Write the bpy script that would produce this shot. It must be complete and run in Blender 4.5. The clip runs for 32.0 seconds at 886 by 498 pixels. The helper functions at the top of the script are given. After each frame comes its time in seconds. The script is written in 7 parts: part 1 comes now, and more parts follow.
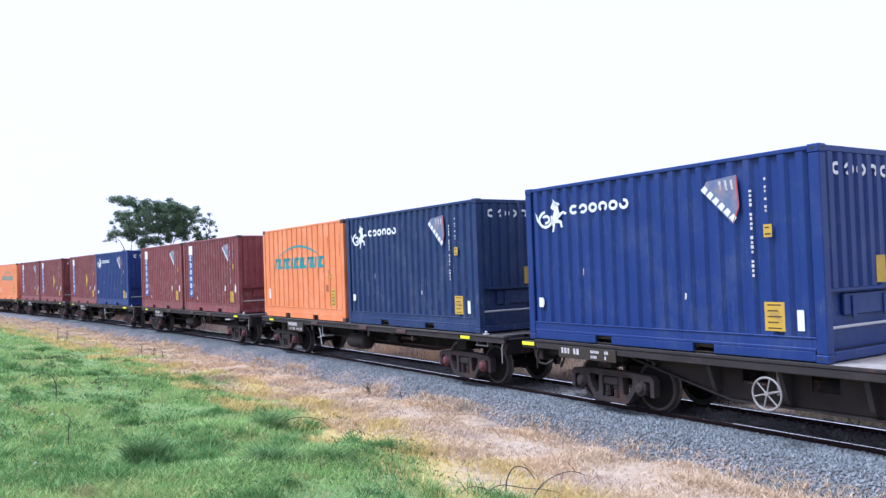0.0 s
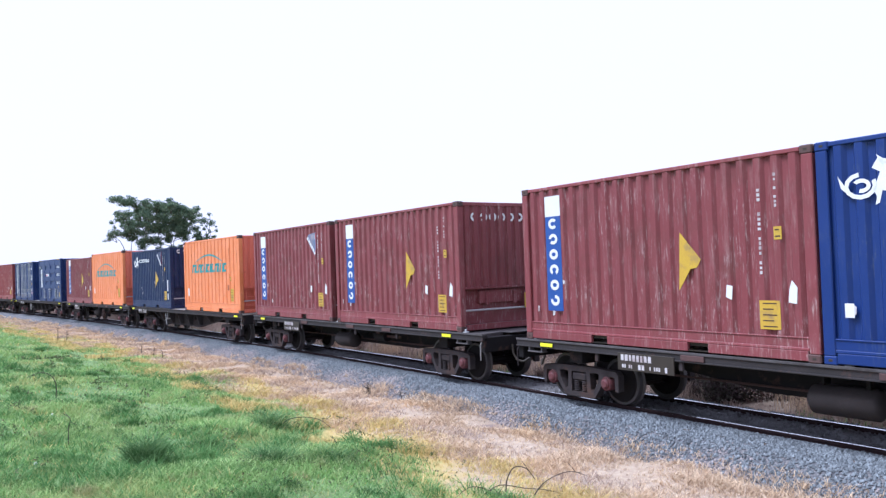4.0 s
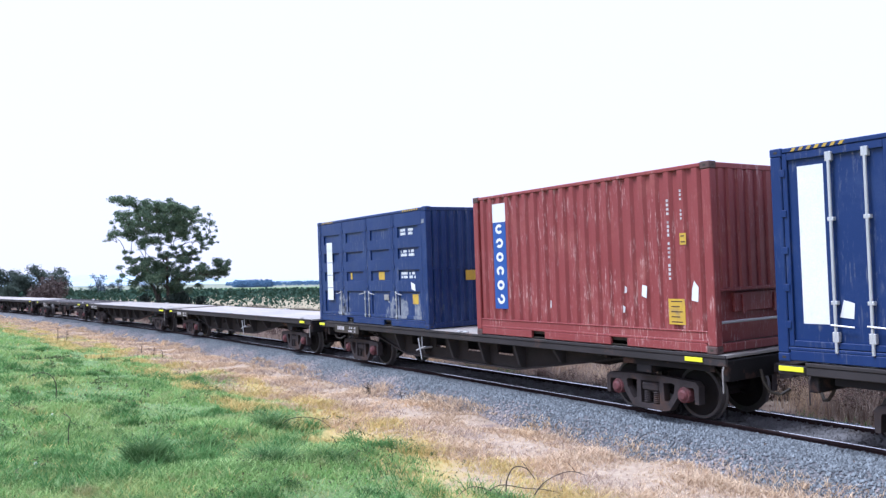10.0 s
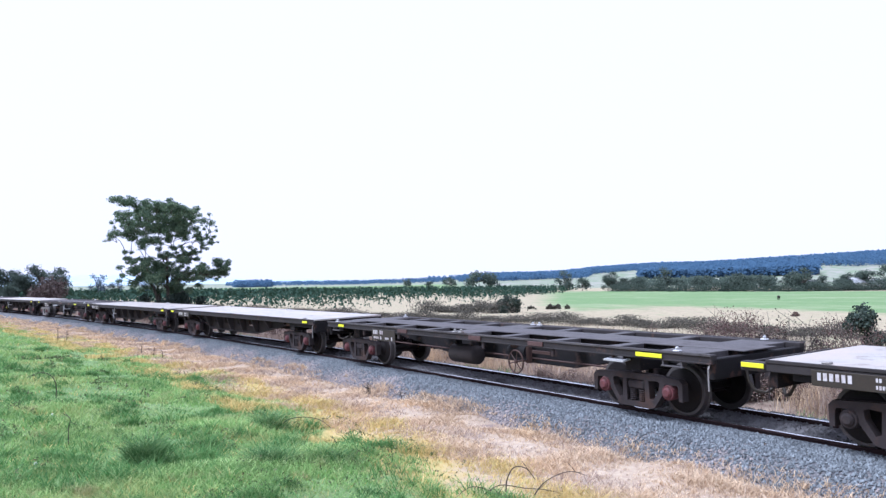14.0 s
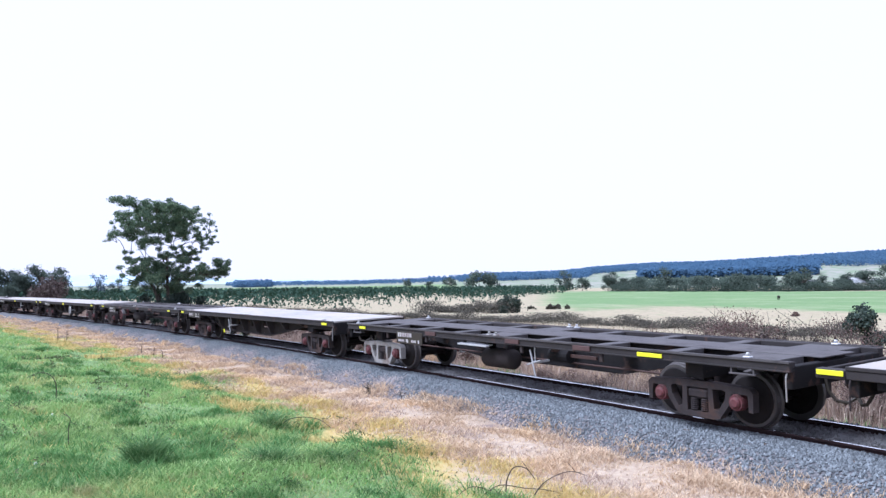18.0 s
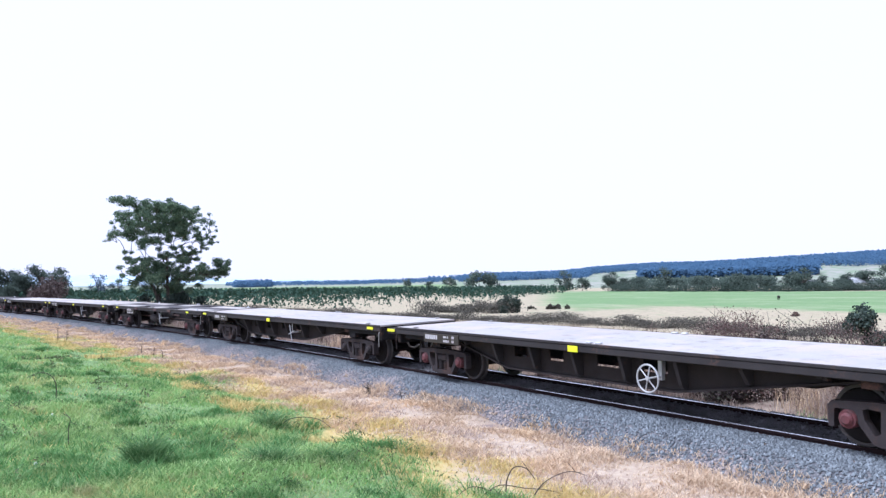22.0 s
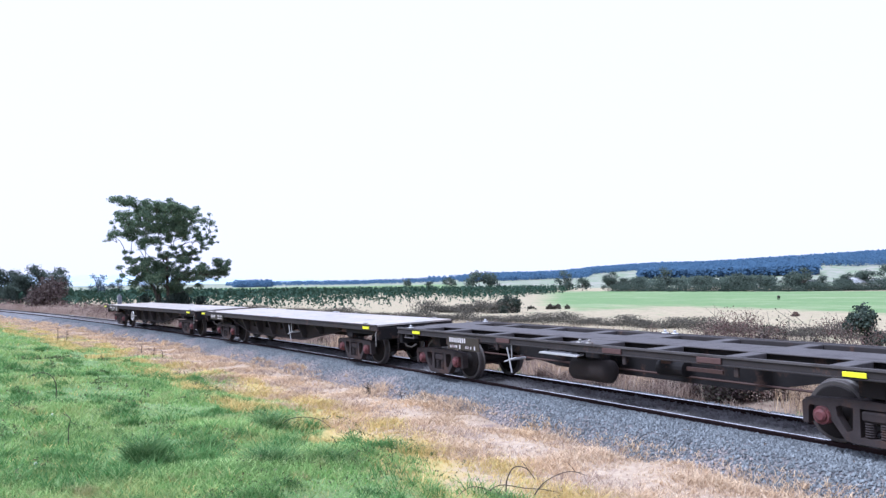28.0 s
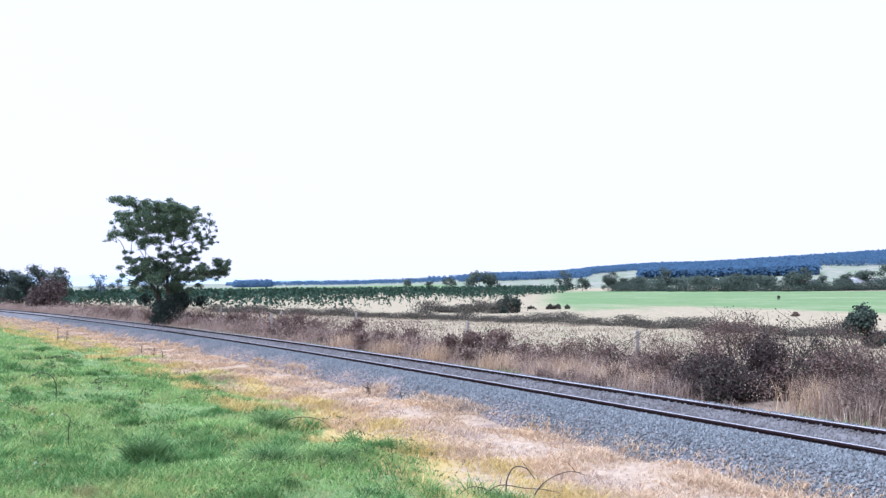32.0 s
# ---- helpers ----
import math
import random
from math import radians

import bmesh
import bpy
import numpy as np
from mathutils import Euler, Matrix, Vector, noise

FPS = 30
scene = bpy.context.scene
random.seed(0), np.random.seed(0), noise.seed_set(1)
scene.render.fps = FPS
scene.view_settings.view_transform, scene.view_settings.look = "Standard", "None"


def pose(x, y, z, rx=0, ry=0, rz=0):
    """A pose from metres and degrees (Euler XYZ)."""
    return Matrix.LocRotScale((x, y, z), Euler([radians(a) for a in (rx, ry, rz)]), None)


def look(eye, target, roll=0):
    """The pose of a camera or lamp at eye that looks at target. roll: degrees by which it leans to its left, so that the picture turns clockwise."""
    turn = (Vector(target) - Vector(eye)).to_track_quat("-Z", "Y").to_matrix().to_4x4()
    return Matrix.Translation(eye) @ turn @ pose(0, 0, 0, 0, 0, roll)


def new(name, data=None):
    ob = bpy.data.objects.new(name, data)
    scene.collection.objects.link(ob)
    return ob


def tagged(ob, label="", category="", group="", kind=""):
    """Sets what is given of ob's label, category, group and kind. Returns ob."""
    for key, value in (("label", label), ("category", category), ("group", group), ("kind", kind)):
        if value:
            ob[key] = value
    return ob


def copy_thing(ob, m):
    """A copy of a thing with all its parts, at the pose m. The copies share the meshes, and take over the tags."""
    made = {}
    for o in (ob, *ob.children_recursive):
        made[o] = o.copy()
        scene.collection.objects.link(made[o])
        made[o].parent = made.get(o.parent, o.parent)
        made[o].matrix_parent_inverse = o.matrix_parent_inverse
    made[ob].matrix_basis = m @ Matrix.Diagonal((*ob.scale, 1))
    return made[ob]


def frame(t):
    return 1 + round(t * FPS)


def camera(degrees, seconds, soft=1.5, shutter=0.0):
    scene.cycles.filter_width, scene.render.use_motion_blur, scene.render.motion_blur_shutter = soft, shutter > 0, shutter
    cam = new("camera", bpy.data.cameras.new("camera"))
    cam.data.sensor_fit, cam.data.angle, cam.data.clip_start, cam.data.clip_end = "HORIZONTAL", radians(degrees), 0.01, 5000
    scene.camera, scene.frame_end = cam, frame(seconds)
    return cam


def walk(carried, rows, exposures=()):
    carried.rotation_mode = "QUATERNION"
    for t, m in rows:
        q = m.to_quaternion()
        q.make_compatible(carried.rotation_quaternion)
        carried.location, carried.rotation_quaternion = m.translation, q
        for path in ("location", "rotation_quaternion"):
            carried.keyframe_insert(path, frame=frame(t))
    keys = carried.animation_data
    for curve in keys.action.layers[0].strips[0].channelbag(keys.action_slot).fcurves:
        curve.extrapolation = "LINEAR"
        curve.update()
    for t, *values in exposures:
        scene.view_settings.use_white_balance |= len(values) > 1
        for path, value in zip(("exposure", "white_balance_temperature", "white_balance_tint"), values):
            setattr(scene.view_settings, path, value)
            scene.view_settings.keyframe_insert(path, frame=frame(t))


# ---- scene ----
EYE_Z = 2.3085
cam = camera(58.976, 32.0, soft=1.4)
VIEW = look((0, 0, EYE_Z), (0, 10, EYE_Z + 0.3704), -0.8824)
walk(cam, [(0, VIEW), (32, VIEW)], [(0, 0.86, 5400, 12), (32, 0.86, 5400, 12)])

# ---- world and sun: bright overcast, a veiled sun behind the camera on the left ----
world = bpy.data.worlds.new("overcast_sky")
world.use_nodes = True
scene.world = world
wn, wl = world.node_tree.nodes, world.node_tree.links
wn.clear()
sky = wn.new("ShaderNodeTexSky")
sky.sky_type, sky.sun_disc = "NISHITA", False
sky.sun_elevation, sky.sun_rotation = radians(59), radians(261)
sky.dust_density, sky.ozone_density = 4.0, 1.0
veil = wn.new("ShaderNodeMix")
veil.data_type = "RGBA"
veil.inputs[0].default_value = 0.86
veil.inputs[7].default_value = (14.8, 14.4, 16.4, 1)
back = wn.new("ShaderNodeBackground")
back.inputs[1].default_value = 0.0462
wout = wn.new("ShaderNodeOutputWorld")
wl.new(sky.outputs[0], veil.inputs[6])
wl.new(veil.outputs[2], back.inputs[0])
wl.new(back.outputs[0], wout.inputs[0])

sun_data = bpy.data.lights.new("sun", "SUN")
sun_data.energy, sun_data.angle, sun_data.color = 3.05, radians(24), (1.0, 0.985, 1.0)
sun = new("sun", sun_data)
sun.matrix_world = look((-20, -3.2, 33), (0, 0, 0))

# ---- materials ----
def material(name):
    m = bpy.data.materials.new(name)
    m.use_nodes = True
    return m, m.node_tree.nodes, m.node_tree.links, m.node_tree.nodes["Principled BSDF"]


def noise_node(n, l, vec, scale, detail=4.0, rough=0.6):
    t = n.new("ShaderNodeTexNoise")
    t.inputs["Scale"].default_value, t.inputs["Detail"].default_value, t.inputs["Roughness"].default_value = scale, detail, rough
    l.new(vec, t.inputs["Vector"])
    return t.outputs[0]


def ramp(n, l, fac, a, b, top=1.0):
    r = n.new("ShaderNodeMapRange")
    r.inputs[1].default_value, r.inputs[2].default_value, r.inputs[4].default_value = a, b, top
    l.new(fac, r.inputs[0])
    return r.outputs[0]


def blend(n, l, fac, a, b, mode="MIX"):
    m = n.new("ShaderNodeMix")
    m.data_type, m.blend_type = "RGBA", mode
    if isinstance(fac, float):
        m.inputs[0].default_value = fac
    else:
        l.new(fac, m.inputs[0])
    for i, c in ((6, a), (7, b)):
        if isinstance(c, tuple):
            m.inputs[i].default_value = (*c, 1)
        else:
            l.new(c, m.inputs[i])
    return m.outputs[2]


def surface(name, c1, c2, scale=3.0, rough=0.6, metal=0.0, bump=0.15, stain=None, amount=(0.55, 0.75), streak=False, fine=60.0, vary=0.0, dust=None, dusted=(0.5, 0.75), spec=0.3, chips=None):
    """A weathered solid: large patches c1 to c2, fine grain, stains with a shape of their own, relief."""
    m, n, l, p = material(name)
    tc = n.new("ShaderNodeTexCoord")
    vec = tc.outputs["Object"]
    big = noise_node(n, l, vec, scale)
    small = noise_node(n, l, vec, fine, 3.0)
    col = blend(n, l, ramp(n, l, big, 0.3, 0.7), c1, c2)
    col = blend(n, l, ramp(n, l, small, 0.2, 0.8), col, tuple(0.8 * (a + b) / 2 for a, b in zip(c1, c2)))
    if stain:
        mp = n.new("ShaderNodeMapping")
        mp.inputs["Scale"].default_value = (5.0, 5.0, 0.5) if streak else (1.3, 1.3, 1.3)
        l.new(vec, mp.inputs["Vector"])
        sn = noise_node(n, l, mp.outputs[0], 2.2, 6.0, 0.7)
        col = blend(n, l, ramp(n, l, sn, *amount), col, stain)
    if dust:
        dn = noise_node(n, l, vec, 1.1, 9.0, 0.72)
        col = blend(n, l, ramp(n, l, dn, *dusted), col, dust)
    if chips:
        mp2 = n.new("ShaderNodeMapping")
        mp2.inputs["Scale"].default_value = (2.6, 2.6, 0.30)
        l.new(vec, mp2.inputs["Vector"])
        wear = noise_node(n, l, mp2.outputs[0], 11.0, 6.0, 0.75)
        zone = noise_node(n, l, vec, 0.9, 3.0)
        both = n.new("ShaderNodeMath")
        both.operation = "MULTIPLY"
        l.new(ramp(n, l, wear, 0.55, 0.64), both.inputs[0])
        l.new(ramp(n, l, zone, 0.40, 0.60, 0.85), both.inputs[1])
        col = blend(n, l, both.outputs[0], col, chips)
    if vary:
        oi = n.new("ShaderNodeObjectInfo")
        hs = n.new("ShaderNodeHueSaturation")
        l.new(ramp(n, l, oi.outputs["Random"], 0, 1), hs.inputs["Value"])
        hs.inputs["Value"].default_value = 1
        mr = n.new("ShaderNodeMapRange")
        mr.inputs[3].default_value, mr.inputs[4].default_value = 1 - vary, 1 + vary
        l.new(oi.outputs["Random"], mr.inputs[0])
        l.new(mr.outputs[0], hs.inputs["Value"])
        l.new(col, hs.inputs["Color"])
        col = hs.outputs[0]
    l.new(col, p.inputs["Base Color"])
    rr = n.new("ShaderNodeMapRange")
    rr.inputs[3].default_value, rr.inputs[4].default_value = max(0.05, rough - 0.12), min(1, rough + 0.12)
    l.new(big, rr.inputs[0])
    l.new(rr.outputs[0], p.inputs["Roughness"])
    p.inputs["Metallic"].default_value = metal
    p.inputs["Specular IOR Level"].default_value = 0.5 if metal > 0.5 else spec
    if bump:
        b = n.new("ShaderNodeBump")
        b.inputs["Strength"].default_value, b.inputs["Distance"].default_value = bump, 0.01
        l.new(small, b.inputs["Height"])
        l.new(b.outputs[0], p.inputs["Normal"])
    return m


def foliage(name, c1, c2, c3, rough=0.7, through_light=0.15, tone=None):
    """Leaves: colour varies leaf by leaf."""
    m, n, l, p = material(name)
    g = n.new("ShaderNodeNewGeometry")
    cr = n.new("ShaderNodeValToRGB")
    cr.color_ramp.elements[0].color, cr.color_ramp.elements[1].color = (*c1, 1), (*c3, 1)
    e = cr.color_ramp.elements.new(0.5)
    e.color = (*c2, 1)
    l.new(g.outputs["Random Per Island"], cr.inputs[0])
    big = noise_node(n, l, g.outputs["Position"], 0.6, 3.0)
    col = blend(n, l, ramp(n, l, big, 0.35, 0.65, 0.7), cr.outputs[0], tuple(0.72 * v for v in c2))
    if tone:
        for size, col2, lo, hi in tone:
            col = blend(n, l, ramp(n, l, noise_node(n, l, g.outputs["Position"], size, 4.0, 0.65), lo, hi, 0.6), col, col2)
    l.new(col, p.inputs["Base Color"])
    p.inputs["Roughness"].default_value = rough
    p.inputs["Specular IOR Level"].default_value = 0.12
    if through_light:
        tr = n.new("ShaderNodeBsdfTranslucent")
        l.new(col, tr.inputs[0])
        mx = n.new("ShaderNodeMixShader")
        mx.inputs[0].default_value = through_light
        l.new(p.outputs[0], mx.inputs[1])
        l.new(tr.outputs[0], mx.inputs[2])
        l.new(mx.outputs[0], n["Material Output"].inputs[0])
    return m


RUST = (0.12, 0.05, 0.025)
M = dict(
    blue=surface("container_blue_paint", (0.010, 0.030, 0.148), (0.016, 0.042, 0.188), 1.2, 0.45, chips=(0.055, 0.075, 0.15), stain=(0.035, 0.055, 0.13), amount=(0.60, 0.82), streak=True, bump=0.05, dust=(0.045, 0.065, 0.16), dusted=(0.52, 0.8)),
    slate=surface("faded_dull_blue_paint", (0.010, 0.027, 0.098), (0.017, 0.040, 0.128), 1.4, 0.5, chips=(0.12, 0.13, 0.18), stain=(0.06, 0.072, 0.11), amount=(0.56, 0.8), streak=True, bump=0.05, dust=(0.032, 0.052, 0.115), dusted=(0.5, 0.75)),
    navy=surface("weathered_navy_paint", (0.008, 0.020, 0.072), (0.013, 0.029, 0.092), 1.4, 0.5, chips=(0.10, 0.11, 0.15), stain=(0.045, 0.055, 0.085), amount=(0.58, 0.8), streak=True, bump=0.05, dust=(0.030, 0.045, 0.095), dusted=(0.5, 0.78)),
    scf=surface("container_navy_paint", (0.007, 0.024, 0.104), (0.012, 0.034, 0.135), 1.2, 0.45, chips=(0.12, 0.13, 0.18), stain=(0.09, 0.09, 0.11), amount=(0.64, 0.82), bump=0.05, dust=(0.030, 0.052, 0.14), dusted=(0.5, 0.8)),
    brown=surface("container_maroon_paint", (0.195, 0.044, 0.052), (0.240, 0.064, 0.070), 1.2, 0.52, chips=(0.40, 0.29, 0.28), stain=(0.32, 0.20, 0.19), amount=(0.54, 0.85), streak=True, bump=0.06, vary=0.10, dust=(0.15, 0.045, 0.045), dusted=(0.5, 0.72)),
    redbrown=surface("container_red_oxide_paint", (0.215, 0.040, 0.042), (0.265, 0.060, 0.060), 1.2, 0.5, chips=(0.52, 0.34, 0.32), stain=(0.13, 0.04, 0.03), amount=(0.6, 0.85), streak=True, bump=0.06, dust=(0.29, 0.095, 0.080), dusted=(0.54, 0.8)),
    orange=surface("container_orange_paint", (0.72, 0.215, 0.075), (0.78, 0.26, 0.10), 1.0, 0.5, chips=(0.34, 0.10, 0.045), stain=(0.40, 0.11, 0.04), amount=(0.60, 0.84), streak=True, bump=0.05, dust=(0.74, 0.27, 0.13), dusted=(0.48, 0.66)),
    orange_end=surface("faded_red_orange_paint", (0.72, 0.175, 0.110), (0.78, 0.21, 0.135), 1.0, 0.5, chips=(0.28, 0.09, 0.05), stain=(0.25, 0.07, 0.04), amount=(0.62, 0.8), bump=0.05),
    white=surface("white_vinyl", (0.78, 0.78, 0.78), (0.70, 0.71, 0.72), 4, 0.5, bump=0.02, stain=(0.45, 0.45, 0.46), amount=(0.6, 0.8)),
    print=surface("faded_white_print", (0.64, 0.62, 0.62), (0.50, 0.47, 0.48), 9, 0.6, bump=0.02, stain=(0.22, 0.15, 0.16), amount=(0.5, 0.7)),
    yellow=surface("yellow_vinyl", (0.60, 0.40, 0.04), (0.50, 0.31, 0.05), 6, 0.5, bump=0.02, stain=(0.30, 0.20, 0.08), amount=(0.52, 0.68)),
    reflector=surface("fluorescent_yellow_reflector", (0.85, 0.86, 0.02), (0.80, 0.80, 0.03), 8, 0.4, bump=0.0),
    teal=surface("teal_lettering_paint", (0.018, 0.29, 0.30), (0.035, 0.25, 0.26), 4, 0.5, bump=0.02, stain=(0.45, 0.26, 0.12), amount=(0.62, 0.78)),
    strip=surface("royal_blue_vinyl", (0.020, 0.070, 0.28), (0.035, 0.095, 0.33), 4, 0.5, bump=0.02, stain=(0.09, 0.10, 0.22), amount=(0.55, 0.75)),
    lightblue=surface("blue_emblem_paint", (0.10, 0.14, 0.26), (0.17, 0.20, 0.30), 4, 0.5, bump=0.02, stain=(0.24, 0.20, 0.22), amount=(0.5, 0.7)),
    pinkpaper=surface("faded_pink_paper", (0.62, 0.40, 0.42), (0.70, 0.52, 0.54), 6, 0.7, bump=0.02),
    redmark=surface("red_sticker", (0.60, 0.05, 0.05), (0.55, 0.06, 0.06), 4, 0.5, bump=0.02),
    ink=surface("dark_print", (0.03, 0.025, 0.02), (0.05, 0.04, 0.03), 6, 0.6, bump=0.0),
    girder=surface("dusty_underframe_plate", (0.020, 0.0175, 0.0175), (0.052, 0.044, 0.043), 2.0, 0.8, 0.0, 0.4, spec=0.12, stain=(0.032, 0.026, 0.025), amount=(0.5, 0.7)),
    topplate=surface("worn_frame_top", (0.060, 0.056, 0.060), (0.11, 0.10, 0.10), 1.6, 0.65, 0.0, 0.3, spec=0.25, stain=(0.035, 0.03, 0.03), amount=(0.5, 0.7)),
    rusttrace=surface("brown_rust_trace", (0.36, 0.12, 0.05), (0.28, 0.09, 0.045), 6, 0.7, 0.0, 0.1),
    steel=surface("sooty_wagon_steel", (0.010, 0.0095, 0.011), (0.024, 0.022, 0.023), 2.5, 0.75, 0.0, 0.3, spec=0.12, stain=(0.10, 0.055, 0.04), amount=(0.55, 0.75)),
    deck=surface("worn_grey_deck_plate", (0.32, 0.30, 0.28), (0.47, 0.445, 0.415), 0.9, 0.55, 0.15, 0.3, stain=(0.13, 0.11, 0.10), amount=(0.55, 0.72), vary=0.06, dust=(0.42, 0.36, 0.32), dusted=(0.46, 0.62)),
    sill=surface("dark_grey_side_sill", (0.027, 0.0245, 0.025), (0.052, 0.046, 0.047), 2.0, 0.7, 0.0, 0.3, spec=0.15, stain=(0.11, 0.06, 0.045), amount=(0.58, 0.75)),
    bogie=surface("grimy_cast_steel", (0.028, 0.024, 0.025), (0.062, 0.052, 0.052), 5.0, 0.8, 0.0, 0.5, spec=0.12, stain=(0.075, 0.045, 0.035), amount=(0.52, 0.72)),
    casting=surface("dark_worn_casting", (0.075, 0.040, 0.038), (0.13, 0.08, 0.075), 6, 0.7, 0.1, 0.3),
    scrape=surface("scraped_grey_metal", (0.30, 0.31, 0.33), (0.16, 0.18, 0.23), 9, 0.7, 0.0, 0.2, stain=(0.03, 0.05, 0.13), amount=(0.45, 0.6)),
    pale=surface("dusty_pale_steel", (0.26, 0.25, 0.24), (0.36, 0.345, 0.33), 4.0, 0.7, 0.1, 0.4, stain=(0.14, 0.10, 0.08), amount=(0.5, 0.7)),
    redcap=surface("faded_red_axle_cap", (0.105, 0.028, 0.032), (0.15, 0.055, 0.058), 8.0, 0.7, 0.0, 0.2, stain=(0.06, 0.04, 0.038), amount=(0.48, 0.66)),
    rustred=surface("rusty_brown_steel", (0.050, 0.032, 0.029), (0.085, 0.048, 0.041), 5.0, 0.75, 0.1, 0.3),
    wheel=surface("brown_wheel_steel", (0.010, 0.0085, 0.009), (0.022, 0.018, 0.018), 6.0, 0.7, 0.0, 0.2, spec=0.15),
    rim=surface("worn_wheel_rim", (0.050, 0.044, 0.044), (0.085, 0.074, 0.072), 8, 0.5, 0.0, 0.1, spec=0.5),
    tread=surface("polished_wheel_tread", (0.45, 0.44, 0.43), (0.55, 0.54, 0.53), 10, 0.25, 0.9, 0.02),
    silver=surface("galvanised_grey", (0.50, 0.50, 0.51), (0.60, 0.60, 0.61), 6, 0.45, 0.4, 0.05),
    railtop=surface("polished_rail_head", (0.84, 0.85, 0.88), (0.90, 0.91, 0.94), 9, 0.09, 0.92, 0.0),
    railside=surface("rusty_rail_web", (0.022, 0.014, 0.016), (0.040, 0.024, 0.024), 6, 0.85, 0.0, 0.3, spec=0.1),
    sleeper=surface("weathered_timber_sleeper", (0.07, 0.055, 0.045), (0.13, 0.10, 0.085), 4, 0.85, 0.0, 0.5, vary=0.2),
    bark=surface("grey_brown_bark", (0.06, 0.05, 0.042), (0.10, 0.085, 0.07), 3, 0.9, 0.0, 0.6),
    # pale blue base colour holds the haze of the far hills
    ridge=surface("haze_painted_far_hills", (0.40, 0.50, 0.62), (0.46, 0.56, 0.68), 0.004, 0.95, bump=0.0, fine=0.02, spec=0.0),
    scrapegrey=surface("dull_grey_casing", (0.16, 0.17, 0.20), (0.22, 0.23, 0.26), 5, 0.6, 0.1, 0.1),
    wood=surface("silvered_fence_timber", (0.32, 0.29, 0.26), (0.42, 0.39, 0.35), 6, 0.85, 0.0, 0.4),
    cottage=surface("pale_cottage_wall", (0.70, 0.68, 0.64), (0.62, 0.60, 0.57), 1, 0.8, 0.0, 0.1),
    roof=surface("grey_iron_roof", (0.42, 0.43, 0.45), (0.50, 0.51, 0.53), 1, 0.6, 0.2, 0.1),
    cattle=surface("black_cattle_hide", (0.02, 0.018, 0.016), (0.035, 0.03, 0.026), 3, 0.8, 0.0, 0.2),
)

# ---- geometry helpers ----
class Geo:
    """Vertices and faces of one part."""

    def __init__(self):
        self.v, self.f = [], []

    def add(self, verts, faces):
        k = len(self.v)
        self.v += [tuple(p) for p in verts]
        self.f += [tuple(i + k for i in f) for f in faces]
        return self

    def box(self, x0, x1, y0, y1, z0, z1, b=0.0):
        if b <= 0:
            v = [(x, y, z) for x in (x0, x1) for y in (y0, y1) for z in (z0, z1)]
            return self.add(v, [(0, 1, 3, 2), (4, 6, 7, 5), (0, 4, 5, 1), (2, 3, 7, 6), (0, 2, 6, 4), (1, 5, 7, 3)])
        b = min(b, (x1 - x0) / 2.2, (y1 - y0) / 2.2, (z1 - z0) / 2.2)
        bm = bmesh.new()
        bmesh.ops.create_cube(bm, size=1, matrix=Matrix.LocRotScale(((x0 + x1) / 2, (y0 + y1) / 2, (z0 + z1) / 2), None, (x1 - x0, y1 - y0, z1 - z0)))
        bmesh.ops.bevel(bm, geom=bm.edges[:], offset=b, segments=1, affect="EDGES")
        bm.verts.index_update()
        self.add([w.co for w in bm.verts], [[w.index for w in q.verts] for q in bm.faces])
        bm.free()
        return self

    def prism(self, pts, y0, y1):
        """A polygon in x and z drawn out from y0 to y1."""
        n = len(pts)
        v = [(x, y0, z) for x, z in pts] + [(x, y1, z) for x, z in pts]
        f = [tuple(range(n)), tuple(range(2 * n - 1, n - 1, -1))] + [(i, i + n, (i + 1) % n + n, (i + 1) % n) for i in range(n)]
        return self.add(v, f)

    def prism_x(self, pts, x0, x1):
        """A polygon in y and z drawn out from x0 to x1."""
        n = len(pts)
        v = [(x0, y, z) for y, z in pts] + [(x1, y, z) for y, z in pts]
        f = [tuple(range(n - 1, -1, -1)), tuple(range(n, 2 * n))] + [(i, (i + 1) % n, (i + 1) % n + n, i + n) for i in range(n)]
        return self.add(v, f)

    def tube(self, p0, p1, r0, r1=None, n=8):
        r1 = r0 if r1 is None else r1
        a, b = Vector(p0), Vector(p1)
        q = (b - a).to_track_quat("Z", "Y")
        ring = [Vector((math.cos(2 * math.pi * i / n), math.sin(2 * math.pi * i / n), 0)) for i in range(n)]
        v = [a + q @ (w * r0) for w in ring] + [b + q @ (w * r1) for w in ring]
        return self.add(v, [(i, (i + 1) % n, (i + 1) % n + n, i + n) for i in range(n)] + [tuple(range(n - 1, -1, -1)), tuple(range(n, 2 * n))])

    def lathe(self, prof, n=24, axis="y", at=(0, 0, 0)):
        """A profile of (radius, along) turned about an axis."""
        v, f, k = [], [], len(prof)
        for i in range(n):
            c, s = math.cos(2 * math.pi * i / n), math.sin(2 * math.pi * i / n)
            for r, w in prof:
                p = {"y": (r * c, w, r * s), "x": (w, r * c, r * s), "z": (r * c, r * s, w)}[axis]
                v.append((p[0] + at[0], p[1] + at[1], p[2] + at[2]))
        for i in range(n):
            j = (i + 1) % n
            f += [(i * k + m, i * k + m + 1, j * k + m + 1, j * k + m) for m in range(k - 1)]
        return self.add(v, f)

    def ring(self, c, r, t, axis="y", n=20, m=6):
        return self.lathe([(r + t * math.cos(2 * math.pi * i / m), t * math.sin(2 * math.pi * i / m)) for i in range(m + 1)], n, axis, c)

